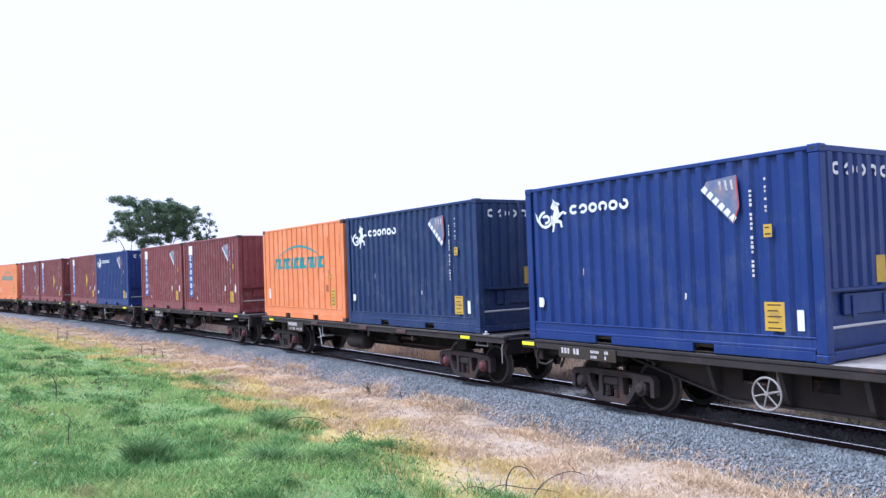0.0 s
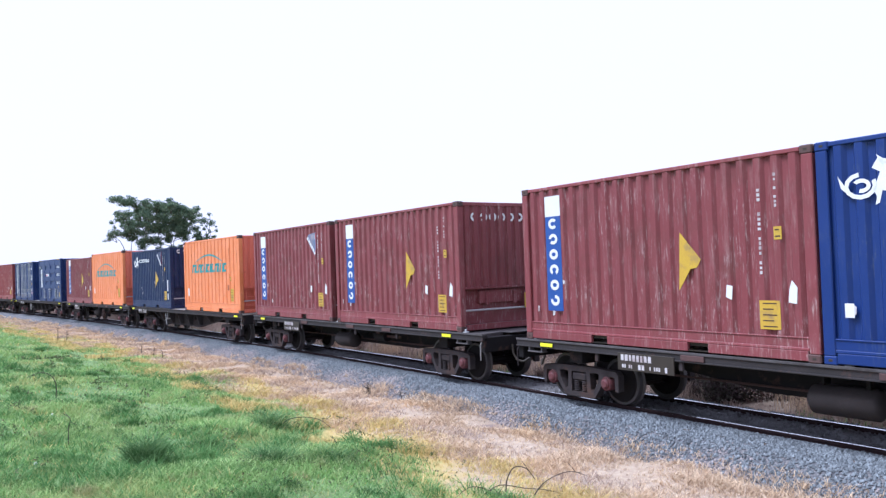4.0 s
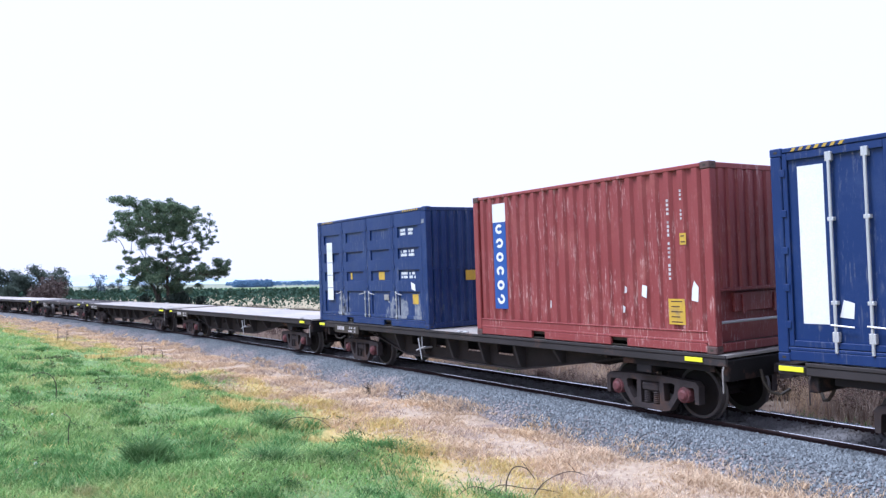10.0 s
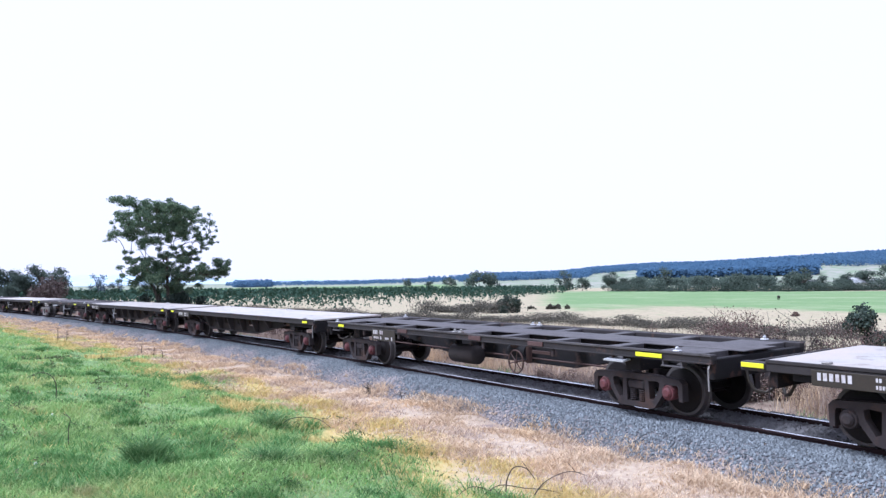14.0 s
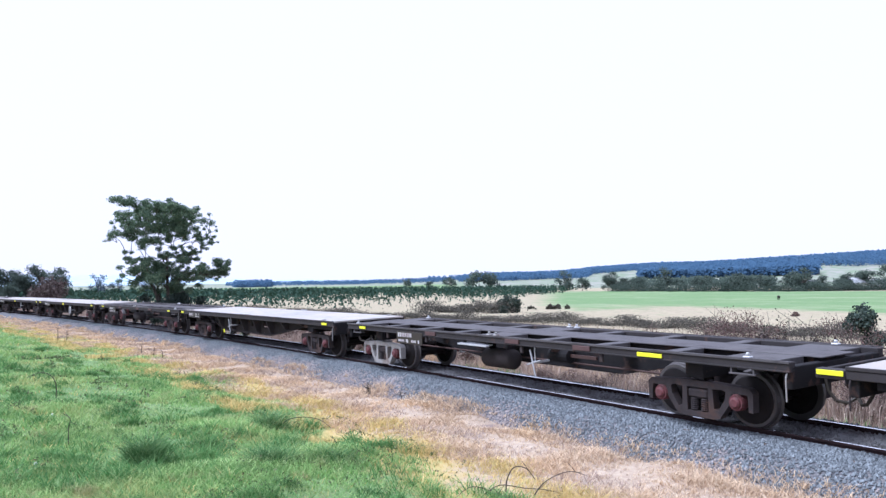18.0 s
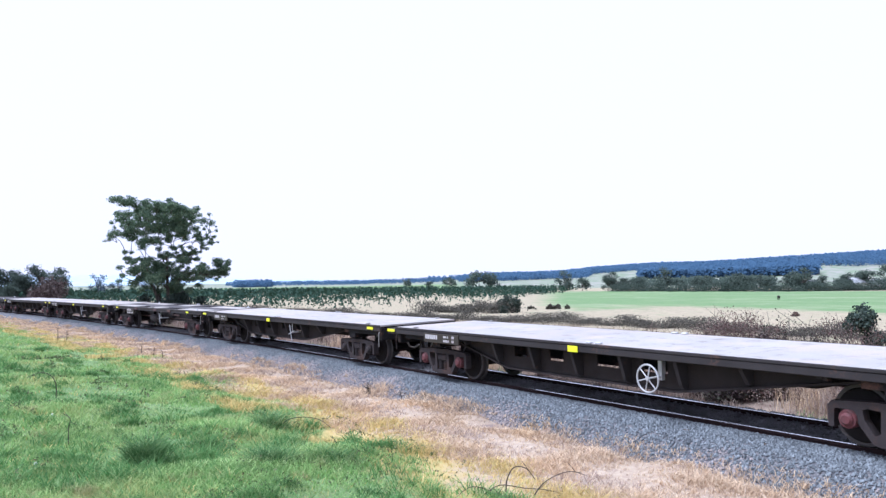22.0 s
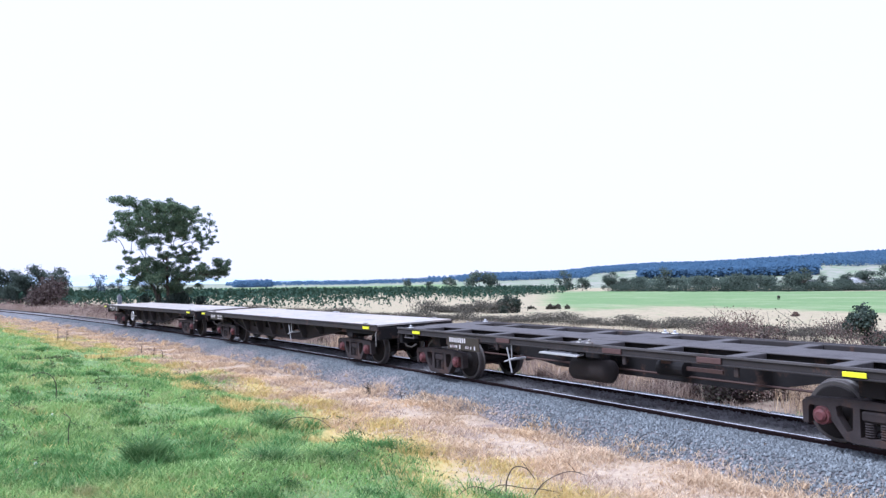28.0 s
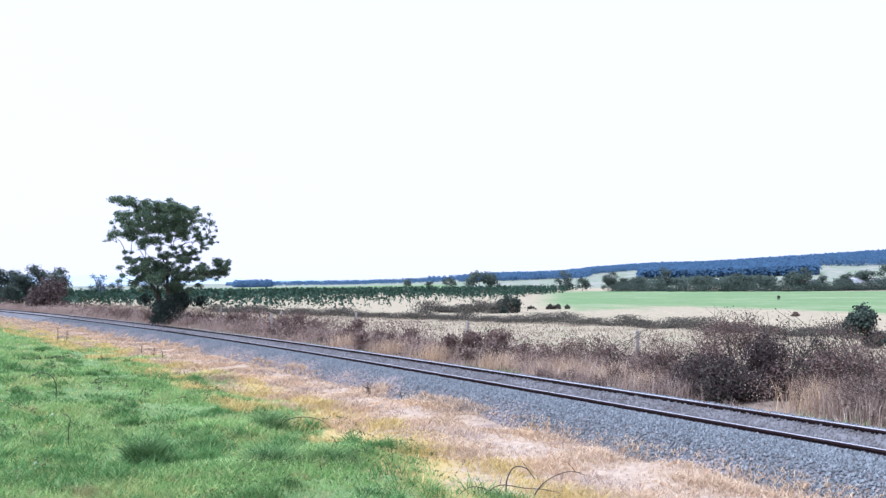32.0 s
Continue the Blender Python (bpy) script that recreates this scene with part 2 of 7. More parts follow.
    def mesh(self, name, mat=None):
        me = bpy.data.meshes.new(name)
        me.from_pydata(self.v, [], self.f)
        bm = bmesh.new()
        bm.from_mesh(me)
        bmesh.ops.recalc_face_normals(bm, faces=bm.faces[:])
        bm.to_mesh(me)
        bm.free()
        if mat:
            me.materials.append(mat)
        return me


def part(name, geo, mat, parent=None, label="", smooth=False):
    ob = new(name, geo.mesh(name, mat) if isinstance(geo, Geo) else geo)
    if smooth:
        for q in ob.data.polygons:
            q.use_smooth = True
    ob.parent = parent
    if label:
        tagged(ob, label)
    return ob


def raw_mesh(name, v, f, mat, smooth=False):
    """A large mesh from arrays of points and of triangles or quads."""
    me = bpy.data.meshes.new(name)
    me.vertices.add(len(v))
    me.vertices.foreach_set("co", np.asarray(v, np.float32).ravel())
    f = np.asarray(f, np.int32)
    me.loops.add(f.size)
    me.loops.foreach_set("vertex_index", f.ravel())
    me.polygons.add(len(f))
    me.polygons.foreach_set("loop_start", np.arange(0, f.size, f.shape[1], dtype=np.int32))
    me.polygons.foreach_set("use_smooth", np.full(len(f), smooth))
    me.update(calc_edges=True)
    me.validate()
    me.materials.append(mat)
    return me

# ---- the line of the railway ----
CANT = 0.0239
STEP = 0.25
_s = np.arange(-420, 440, STEP)
_k = np.interp(_s, np.linspace(-10, 90, 8), (-0.00241, 0.00087, 0.00383, 0.0018, 0.00118, 0.0019, 0.00262, 0.00334))
_k = np.where(_s < -14, 0, _k)
_i0 = int(np.argmin(abs(_s)))
_th = np.concatenate([[0], np.cumsum((_k[1:] + _k[:-1]) / 2 * STEP)])
_th += 2.14683 - _th[_i0]
_cx = np.concatenate([[0], np.cumsum((np.cos(_th)[1:] + np.cos(_th)[:-1]) / 2 * STEP)])
_cy = np.concatenate([[0], np.cumsum((np.sin(_th)[1:] + np.sin(_th)[:-1]) / 2 * STEP)])
_cx += 5.59046 - _cx[_i0]
_cy += 11.53049 - _cy[_i0]


def line(s):
    """Place and heading on the centre line, s metres back from the origin against the direction of travel."""
    return np.interp(s, _s, _cx), np.interp(s, _s, _cy), np.interp(s, _s, _th)


def beside(s, off, z, lean=True):
    """Points beside the line: off metres towards the camera's side, z above the rails."""
    x, y, th = line(s)
    c = CANT if lean else 0.0
    o = off + z * c
    return np.stack([x - np.sin(th) * o, y + np.cos(th) * o, np.broadcast_to(z - off * c, np.shape(x))], -1)


def offset_of(px, py):
    """Signed distance from the line, positive on the camera's side."""
    out = np.empty(len(px))
    cx, cy, th = _cx[::4], _cy[::4], _th[::4]
    for i in range(0, len(px), 4000):
        dx, dy = px[i:i + 4000, None] - cx, py[i:i + 4000, None] - cy
        d2 = dx * dx + dy * dy
        j = d2.argmin(1)
        r = np.arange(len(j))
        side = -np.sin(th[j]) * dx[r, j] + np.cos(th[j]) * dy[r, j]
        d = np.sqrt(d2[r, j])
        out[i:i + 4000] = np.where(side >= 0, 1, -1) * np.where(d > 6, d, np.abs(side))
    return out


# ---- the lie of the land ----
def land(px, py, q=None):
    px, py = np.asarray(px, float), np.asarray(py, float)
    if q is None:
        q = offset_of(px.ravel(), py.ravel()).reshape(px.shape)
    z = np.interp(-q, [-40, -11, -4.6, -2.0, -1.5, 1.5, 2.0, 5, 10, 45, 110, 240, 600, 1800], [0.5, 0.15, -0.40, -0.46, -0.62, -0.62, -0.50, -0.40, -0.75, -1.8, -2.6, -4.2, -6.2, -7.5])
    r, az = np.hypot(px, py), np.arctan2(px, py)
    t = np.clip((r - 700) / 1200, 0, 1)
    hill = np.interp(az, [-0.10, 0.01, 0.06, 0.12, 0.154, 0.189, 0.258, 0.324, 0.387, 0.448, 0.505, 0.6, 1.2, 1.6], [0, 4, 10, 11, 13, 20, 27, 28, 33, 38, 43, 50, 50, 0]) * t * t * (3 - 2 * t)
    w = np.clip((np.abs(q) - 2.2) / 2, 0, 1)
    lump = 0.05 * np.sin(px * 1.7 + 0.6 * py) * np.cos(py * 1.3 - px * 0.4) + 0.04 * np.sin(px * 0.7 - py * 0.9)
    toe = np.clip(1 - np.abs(q - 2.1) / 0.8, 0, 1) * (0.10 * np.sin(px * 2.3 + 1.9 * np.sin(py * 1.4)) + 0.06 * np.sin(py * 5.3 + px * 3.1)) * 0.55
    return z + hill + w * lump + toe

def meadow_edge(py):
    """Distance from the line at which the green meadow begins: it draws nearer to the track further off."""
    return np.interp(py, [9, 12, 14, 20, 27, 45], [5.75, 5.45, 4.95, 4.45, 4.05, 3.9])


# ---- ground ----
def ground_material():
    m, n, l, p = material("ground_grass_and_fields")
    at = n.new("ShaderNodeAttribute")
    at.attribute_name = "offset"
    geo = n.new("ShaderNodeNewGeometry")
    pos = geo.outputs["Position"]
    nz = noise_node(n, l, pos, 0.55, 5.0)
    big = noise_node(n, l, pos, 0.045, 4.0)
    fine = noise_node(n, l, pos, 9.0, 4.0, 0.7)
    mid = noise_node(n, l, pos, 1.6, 4.0, 0.65)

    def shifted(amount, src=nz):
        a = n.new("ShaderNodeMath")
        a.operation = "MULTIPLY_ADD"
        l.new(src, a.inputs[0])
        a.inputs[1].default_value, a.inputs[2].default_value = amount, -amount / 2
        b = n.new("ShaderNodeMath")
        l.new(a.outputs[0], b.inputs[0])
        l.new(at.outputs["Fac"], b.inputs[1])
        return b.outputs[0]

    q0 = shifted(2.2)
    ragged = n.new("ShaderNodeMath")
    ragged.operation = "MULTIPLY_ADD"
    l.new(mid, ragged.inputs[0])
    ragged.inputs[1].default_value = 2.6
    l.new(q0, ragged.inputs[2])
    ragged2 = n.new("ShaderNodeMath")
    ragged2.operation = "ADD"
    l.new(ragged.outputs[0], ragged2.inputs[0])
    ragged2.inputs[1].default_value = -1.3
    q1, q2, q3 = ragged2.outputs[0], shifted(14.0, mid), shifted(90.0, big)
    green = blend(n, l, ramp(n, l, mid, 0.3, 0.7), (0.10, 0.20, 0.07), (0.20, 0.29, 0.12))
    green = blend(n, l, ramp(n, l, fine, 0.45, 0.75), green, (0.16, 0.17, 0.09))
    green = blend(n, l, ramp(n, l, nz, 0.60, 0.72), green, (0.22, 0.20, 0.12))
    straw = blend(n, l, ramp(n, l, mid, 0.3, 0.7), (0.38, 0.30, 0.22), (0.48, 0.395, 0.30))
    straw = blend(n, l, ramp(n, l, fine, 0.4, 0.8), straw, (0.27, 0.19, 0.15))
    straw = blend(n, l, ramp(n, l, nz, 0.56, 0.64, 0.8), straw, (0.22, 0.17, 0.155))
    verge = blend(n, l, ramp(n, l, mid, 0.3, 0.7), (0.17, 0.125, 0.10), (0.32, 0.26, 0.20))
    pale = blend(n, l, ramp(n, l, mid, 0.3, 0.7), (0.42, 0.36, 0.25), (0.25, 0.21, 0.145))
    pale = blend(n, l, ramp(n, l, nz, 0.52, 0.72), pale, (0.25, 0.26, 0.15))
    field = blend(n, l, ramp(n, l, nz, 0.2, 0.8), (0.115, 0.195, 0.085), (0.175, 0.25, 0.115))
    field = blend(n, l, ramp(n, l, big, 0.5, 0.72), field, (0.27, 0.31, 0.18))
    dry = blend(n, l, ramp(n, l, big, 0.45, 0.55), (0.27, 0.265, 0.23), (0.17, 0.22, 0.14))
    c = blend(n, l, ramp(n, l, q1, 4.9, 4.2), green, (0.46, 0.36, 0.15))
    c = blend(n, l, ramp(n, l, q1, 4.2, 3.3), c, straw)
    c = blend(n, l, ramp(n, l, q1, -1.0, -1.6), c, verge)
    c = blend(n, l, ramp(n, l, q2, -8, -12), c, pale)
    fa = n.new("ShaderNodeAttribute")
    fa.attribute_name = "meadow"
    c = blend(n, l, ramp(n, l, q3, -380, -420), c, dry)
    fm = n.new("ShaderNodeMath")
    fm.operation = "MULTIPLY_ADD"
    l.new(noise_node(n, l, pos, 0.16, 6.0, 0.7), fm.inputs[0])
    fm.inputs[1].default_value = 1.5
    fm2 = n.new("ShaderNodeMath")
    l.new(fa.outputs["Fac"], fm2.inputs[0])
    fm2.inputs[1].default_value = -0.75
    l.new(fm2.outputs[0], fm.inputs[2])
    c = blend(n, l, ramp(n, l, fm.outputs[0], 0.30, 0.75), c, field)
    # wooded slope: ground turned blue, painting distance haze into the colour
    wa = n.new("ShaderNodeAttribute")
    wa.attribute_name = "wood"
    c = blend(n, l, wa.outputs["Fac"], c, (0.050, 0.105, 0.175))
    l.new(c, p.inputs["Base Color"])
    p.inputs["Roughness"].default_value = 0.95
    p.inputs["Specular IOR Level"].default_value = 0.1
    b = n.new("ShaderNodeBump")
    b.inputs["Strength"].default_value, b.inputs["Distance"].default_value = 0.6, 0.06
    l.new(fine, b.inputs["Height"])
    l.new(b.outputs[0], p.inputs["Normal"])
    return m


def build_ground():
    az = np.concatenate([np.linspace(-0.72, 0.72, 300), np.linspace(0.74, 2 * math.pi - 0.74, 110)])
    r = np.concatenate([[0.01], np.geomspace(1.0, 120, 190), np.geomspace(124, 4700, 60)])
    A, Rr = np.meshgrid(az, r)
    x, y = (Rr * np.sin(A)).ravel(), (Rr * np.cos(A)).ravel()
    q = offset_of(x, y)
    z = land(x, y, q)
    na, nr = len(az), len(r)
    i = np.arange((nr - 1) * na)
    row, c = i // na, i % na
    f = np.stack([row * na + c, row * na + (c + 1) % na, (row + 1) * na + (c + 1) % na, (row + 1) * na + c], -1)[:, ::-1]
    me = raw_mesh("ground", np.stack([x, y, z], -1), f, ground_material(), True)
    a = me.attributes.new("offset", "FLOAT", "POINT")
    shift = (meadow_edge(y) - 4.55) * np.clip((q - 2.6) / 1.4, 0, 1) * np.clip((14 - q) / 6, 0, 1)
    a.data.foreach_set("value", (q - shift).astype(np.float32))
    rr, aa = np.hypot(x, y), np.arctan2(x, y)
    soft = lambda v, a, b: np.clip((v - a) / (b - a), 0, 1)
    near = soft(aa, 0.09, 0.17) * soft(-q + 10 * np.sin(x * 0.13), 58, 84) * (1 - soft(-q, 262, 275))
    mid = soft(rr, 470, 520) * (1 - soft(rr, 1000, 1080)) * (1 - soft(aa, -0.02, 0.06))
    a = me.attributes.new("meadow", "FLOAT", "POINT")
    a.data.foreach_set("value", np.maximum(near, mid).astype(np.float32))
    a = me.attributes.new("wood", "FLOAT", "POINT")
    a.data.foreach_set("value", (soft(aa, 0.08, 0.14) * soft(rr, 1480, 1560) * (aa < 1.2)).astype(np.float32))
    ob = new("ground", me)
    tagged(ob, "grassy ground with dry straw verge and open fields beyond", "ground", kind="structure")


build_ground()


# ---- track ----
def sweep(name, prof, s, mat, smooth=False, closed=True):
    """A cross-section of (offset, z) drawn along the line."""
    rings = np.stack([beside(s, o, z) for o, z in prof], 1)
    k, m = len(prof), len(s)
    v = rings.reshape(-1, 3)
    span = k if closed else k - 1
    i = np.arange((m - 1) * span)
    a, b = i // span, i % span
    f = np.stack([a * k + b, a * k + (b + 1) % k, (a + 1) * k + (b + 1) % k, (a + 1) * k + b], -1)
    return raw_mesh(name, v, f, mat, smooth)


def ballast_material():
    m, n, l, p = material("blue_grey_crushed_ballast")
    tc = n.new("ShaderNodeTexCoord")
    vo = n.new("ShaderNodeTexVoronoi")
    vo.inputs["Scale"].default_value = 22
    l.new(tc.outputs["Object"], vo.inputs["Vector"])
    big = noise_node(n, l, tc.outputs["Object"], 0.8, 4.0)
    sep = n.new("ShaderNodeSeparateColor")
    l.new(vo.outputs["Color"], sep.inputs[0])
    c = blend(n, l, sep.outputs[0], (0.062, 0.070, 0.080), (0.215, 0.237, 0.255))
    c = blend(n, l, ramp(n, l, big, 0.42, 0.68), c, (0.20, 0.19, 0.195))
    at = n.new("ShaderNodeAttribute")
    at.attribute_name = "offset"
    ed = n.new("ShaderNodeMath")
    ed.operation = "MULTIPLY_ADD"
    l.new(noise_node(n, l, tc.outputs["Object"], 1.3, 5.0, 0.7), ed.inputs[0])
    ed.inputs[1].default_value = 1.6
    l.new(at.outputs["Fac"], ed.inputs[2])
    c = blend(n, l, ramp(n, l, ed.outputs[0], 2.0, 2.65, 0.9), c, (0.24, 0.205, 0.19))
    # shade in the gaps between stones, painted as a darker colour
    c = blend(n, l, ramp(n, l, vo.outputs["Distance"], 0.42, 0.70), c, (0.09, 0.09, 0.10))
    l.new(c, p.inputs["Base Color"])
    p.inputs["Roughness"].default_value = 0.9
    b = n.new("ShaderNodeBump")
    b.inputs["Strength"].default_value, b.inputs["Distance"].default_value = 1.0, 0.04
    b.invert = True
    l.new(vo.outputs["Distance"], b.inputs["Height"])
    l.new(b.outputs[0], p.inputs["Normal"])
    return m


def stone_material():
    m, n, l, p = material("crushed_stone")
    g = n.new("ShaderNodeNewGeometry")
    cr = n.new("ShaderNodeValToRGB")
    e = cr.color_ramp.elements
    e[0].color, e[1].color = (0.042, 0.048, 0.055, 1), (0.275, 0.305, 0.325, 1)
    l.new(g.outputs["Random Per Island"], cr.inputs[0])
    nz = noise_node(n, l, g.outputs["Position"], 25.0)
    l.new(blend(n, l, ramp(n, l, nz, 0.3, 0.8), cr.outputs[0], (0.135, 0.148, 0.158)), p.inputs["Base Color"])
    p.inputs["Roughness"].default_value = 0.9
    return m


M["ballast"] = ballast_material()
M["stone"] = stone_material()
TRACK_S = np.concatenate([np.arange(-415, -24, 6), np.arange(-24, 130, 0.5), np.arange(130, 432, 4)])


M["duststone"] = surface("dusty_pinkish_stone", (0.29, 0.25, 0.24), (0.40, 0.35, 0.335), 3.0, 0.95, 0.0, 0.6, fine=30.0, stain=(0.24, 0.22, 0.22), amount=(0.5, 0.7))
BED_Q = (-2.05, -1.3, -0.62, -0.5, 0.0, 0.5, 0.62, 0.95, 1.3, 1.65, 2.05)


def bed_top(q):
    """Height of the ballast at a distance from the centre line."""
    return float(np.interp(abs(q), [0, 0.5, 0.62, 1.3, 2.05, 2.2], [-0.105, -0.085, -0.076, -0.150, -0.58, -0.60]))


M["crib"] = surface("oily_brown_grey_ballast", (0.12, 0.118, 0.124), (0.21, 0.205, 0.21), 2.0, 0.9, 0.0, 1.0, stain=(0.09, 0.078, 0.075), amount=(0.5, 0.7), fine=22.0)


def build_track():
    bed = new("ballast", sweep("ballast", [(q, bed_top(q)) for q in BED_Q], TRACK_S, M["ballast"], closed=False))
    bed.data.materials.append(M["crib"])
    k = len(BED_Q)
    a = bed.data.attributes.new("offset", "FLOAT", "POINT")
    a.data.foreach_set("value", np.tile(np.array(BED_Q, np.float32), len(TRACK_S)))
    mid = [i for i in range(k - 1) if abs(BED_Q[i] + BED_Q[i + 1]) < 1.2]
    bed.data.polygons.foreach_set("material_index", np.tile([1 if i in mid else 0 for i in range(k - 1)], len(TRACK_S) - 1))
    tagged(bed, "blue-grey crushed stone ballast bed under the track", "ballast", kind="structure")
    rng = np.random.default_rng(5)
    N = 84000
    s = -6 + 62 * rng.random(N) ** 1.5
    side = np.where(rng.random(N) < 0.76, 1, -1)
    o = np.where(side > 0, 0.66 + 1.49 * rng.random(N) ** 1.45, rng.uniform(-1.3, 0.44, N))
    z = np.interp(np.abs(o), [0, 0.5, 0.62, 1.3, 2.05, 2.2], [-0.105, -0.085, -0.076, -0.150, -0.58, -0.60]) + 0.004
    c = beside(s, o, 0.0)
    c[:, 2] += z
    a = rng.random(N) * 6.28
    k = rng.uniform(0.015, 0.032, N) * (0.75 + 0.25 * (s < 22))
    base = np.array([[1, 0, -.3], [-.2, 1, -.4], [-1, -.1, -.3], [.1, -1, -.35], [.30, .25, .75], [-.35, -.2, .6]])
    tri = np.array([[0, 1, 4], [1, 5, 4], [1, 2, 5], [2, 3, 5], [3, 4, 5], [3, 0, 4]])
    b = base[None] * (k[:, None, None] * rng.uniform(0.7, 1.3, (N, 6, 3)))
    ca, sa = np.cos(a)[:, None], np.sin(a)[:, None]
    v = np.stack([b[..., 0] * ca - b[..., 1] * sa, b[..., 0] * sa + b[..., 1] * ca, b[..., 2] + 0.008], -1) + c[:, None, :]
    f = (tri[None] + 6 * np.arange(N)[:, None, None]).reshape(-1, 3)
    inner = np.abs(o) < 0.6
    v, f = v.reshape(-1, 3), f.reshape(N, -1, 3)
    cs = new("crib_stones", raw_mesh("crib_stones", v, f[inner].reshape(-1, 3), M["crib"]))
    tagged(cs, "oily brown-grey stones between the rails", "stones", kind="stuff")
    dusty = o + 0.30 * np.sin(s * 1.9) * np.sin(s * 0.7 + 1) + rng.normal(0, 0.16, N) - np.interp(s, [4, 12], [0.45, 0.0]) > 1.42
    ds = new("dusty_stones", raw_mesh("dusty_stones", v, f[dusty].reshape(-1, 3), M["duststone"]))
    tagged(ds, "dust-covered pinkish stones along the foot of the ballast", "stones", kind="stuff")
    st = new("loose_stones", raw_mesh("loose_stones", v, f[~inner & ~dusty].reshape(-1, 3), M["stone"]))
    tagged(st, "loose blue-grey angular stones on the ballast shoulder", "stones", kind="stuff")
    track = tagged(new("railway_track"), "single narrow-gauge railway track curving into the distance", "track", kind="structure")
    h = 0.567
    for side, band in ((1, .019), (-1, .028)):
        prof = [(-.055, -.110), (.055, -.110), (.055, -.101), (.012, -.090), (.009, -.045), (.033, -.032), (.034, -.010), (.029, -.003), (-.029, -.003), (-.034, -.010), (-.033, -.032), (-.009, -.045), (-.012, -.090), (-.055, -.101)]
        rail = part("rail", sweep("rail", [(side * h + a, b) for a, b in prof], TRACK_S, M["railside"]), None, track)
        part("rail_head", sweep("rail_head", [(side * h + a, b) for a, b in ((-band, -.0028), (band, -.0028), (band - .004, 0), (.004 - band, 0))], TRACK_S, M["railtop"]), None, rail, "polished running surface of the rail")
    g = Geo().box(-0.11, 0.11, -1.03, 1.03, -0.25, -0.110, 0.012)
    sl = g.mesh("sleeper", M["sleeper"])
    clip = Geo()
    for yy in (h - 0.085, h + 0.085, -h - 0.085, -h + 0.085):
        clip.box(-0.045, 0.045, yy - 0.035, yy + 0.035, -0.110, -0.078, 0.01)
    cl = clip.mesh("rail_fastening", M["railside"])
    jit = random.Random(3)
    for i in range(200):
        s0 = -18 + 0.66 * i
        x, y, th = line(s0)
        ob = part("sleeper", sl, None, track)
        m4 = Matrix.Translation((x, y, 0)) @ pose(0, 0, 0, 0, 0, math.degrees(th) + 180 + jit.uniform(-1.5, 1.5)) @ pose(0, 0, jit.uniform(-0.004, 0.0), math.degrees(CANT))
        ob.matrix_basis = m4
        if s0 < 45:
            part("rail_fastening", cl, None, ob)


build_track()

# ---- wagons ----
def bogie_meshes():
    out = {}
    half = [(0.30, 0.115), (0.40, 0.14), (0.60, 0.40), (0.62, 0.53), (0.66, 0.55), (0.88, 0.55), (0.90, 0.52), (0.91, 0.30), (0.985, 0.30), (0.99, 0.58), (0.93, 0.645), (0.60, 0.665), (0.30, 0.68)]
    outline = half + [(-x, z) for x, z in reversed(half)]
    window = [(0.285, 0.57), (0.46, 0.585), (0.52, 0.56), (0.50, 0.44), (0.375, 0.25), (0.30, 0.28)]
    loops = [outline, window, [(-x, z) for x, z in window], [(-0.20, 0.205), (0.20, 0.205), (0.20, 0.575), (-0.20, 0.575)]]
    bm = bmesh.new()
    for lp in loops:
        vs = [bm.verts.new((x, -1.0, z)) for x, z in lp]
        for i in range(len(vs)):
            bm.edges.new((vs[i], vs[(i + 1) % len(vs)]))
    bmesh.ops.triangle_fill(bm, use_beauty=True, edges=bm.edges[:])
    ex = bmesh.ops.extrude_face_region(bm, geom=bm.faces[:])
    bmesh.ops.translate(bm, vec=(0, 0.14, 0), verts=[w for w in ex["geom"] if isinstance(w, bmesh.types.BMVert)])
    bm.verts.index_update()
    g = Geo()
    g.add([w.co for w in bm.verts], [[w.index for w in q.verts] for q in bm.faces])
    bm.free()
    out["sideframe"] = g
    g = Geo()
    for x in (-0.10, 0.10):
        prof = []
        for i in range(13):
            prof.append((0.075 if i % 2 else 0.055, 0.215 + 0.19 * i / 12))
        g.lathe(prof, 10, "z", (x, -0.93, 0))
    out["spring_nest"] = g
    out["bolster"] = Geo().box(-0.19, 0.19, -1.0, 1.0, 0.405, 0.555, 0.03).box(-0.26, 0.26, -0.30, 0.30, 0.50, 0.72, 0.04).box(-0.62, -0.52, -0.60, 0.60, 0.28, 0.36, 0.01).box(0.52, 0.62, -0.60, 0.60, 0.28, 0.36, 0.01)
    g = Geo().lathe([(0.0, -1.075), (0.055, -1.075), (0.085, -1.05), (0.09, -0.99), (0.115, -0.985), (0.115, -0.90), (0.0, -0.90)], 14).lathe([(0, -1.03), (0.118, -1.03), (0.128, -1.0), (0.128, -0.88), (0, -0.88)], 12)
    out["axle_cap"] = g
    g = Geo()
    for sy in (-1, 1):
        prof = [(0.0, 0.77), (0.10, 0.77), (0.11, 0.71), (0.19, 0.66), (0.345, 0.655), (0.365, 0.635), (0.41, 0.635), (0.42, 0.62), (0.423, 0.535), (0.45, 0.520), (0.455, 0.505), (0.44, 0.495), (0.36, 0.495), (0.34, 0.53), (0.18, 0.56), (0.12, 0.49), (0.0, 0.49)]
        g.lathe([(r, sy * w) for r, w in prof], 28)
    g.tube((0, -0.95, 0), (0, 0.95, 0), 0.07, n=10)
    out["wheelset"] = g
    return {k: v.mesh(k, M["wheel"] if k == "wheelset" else M["bogie"]) for k, v in out.items()}


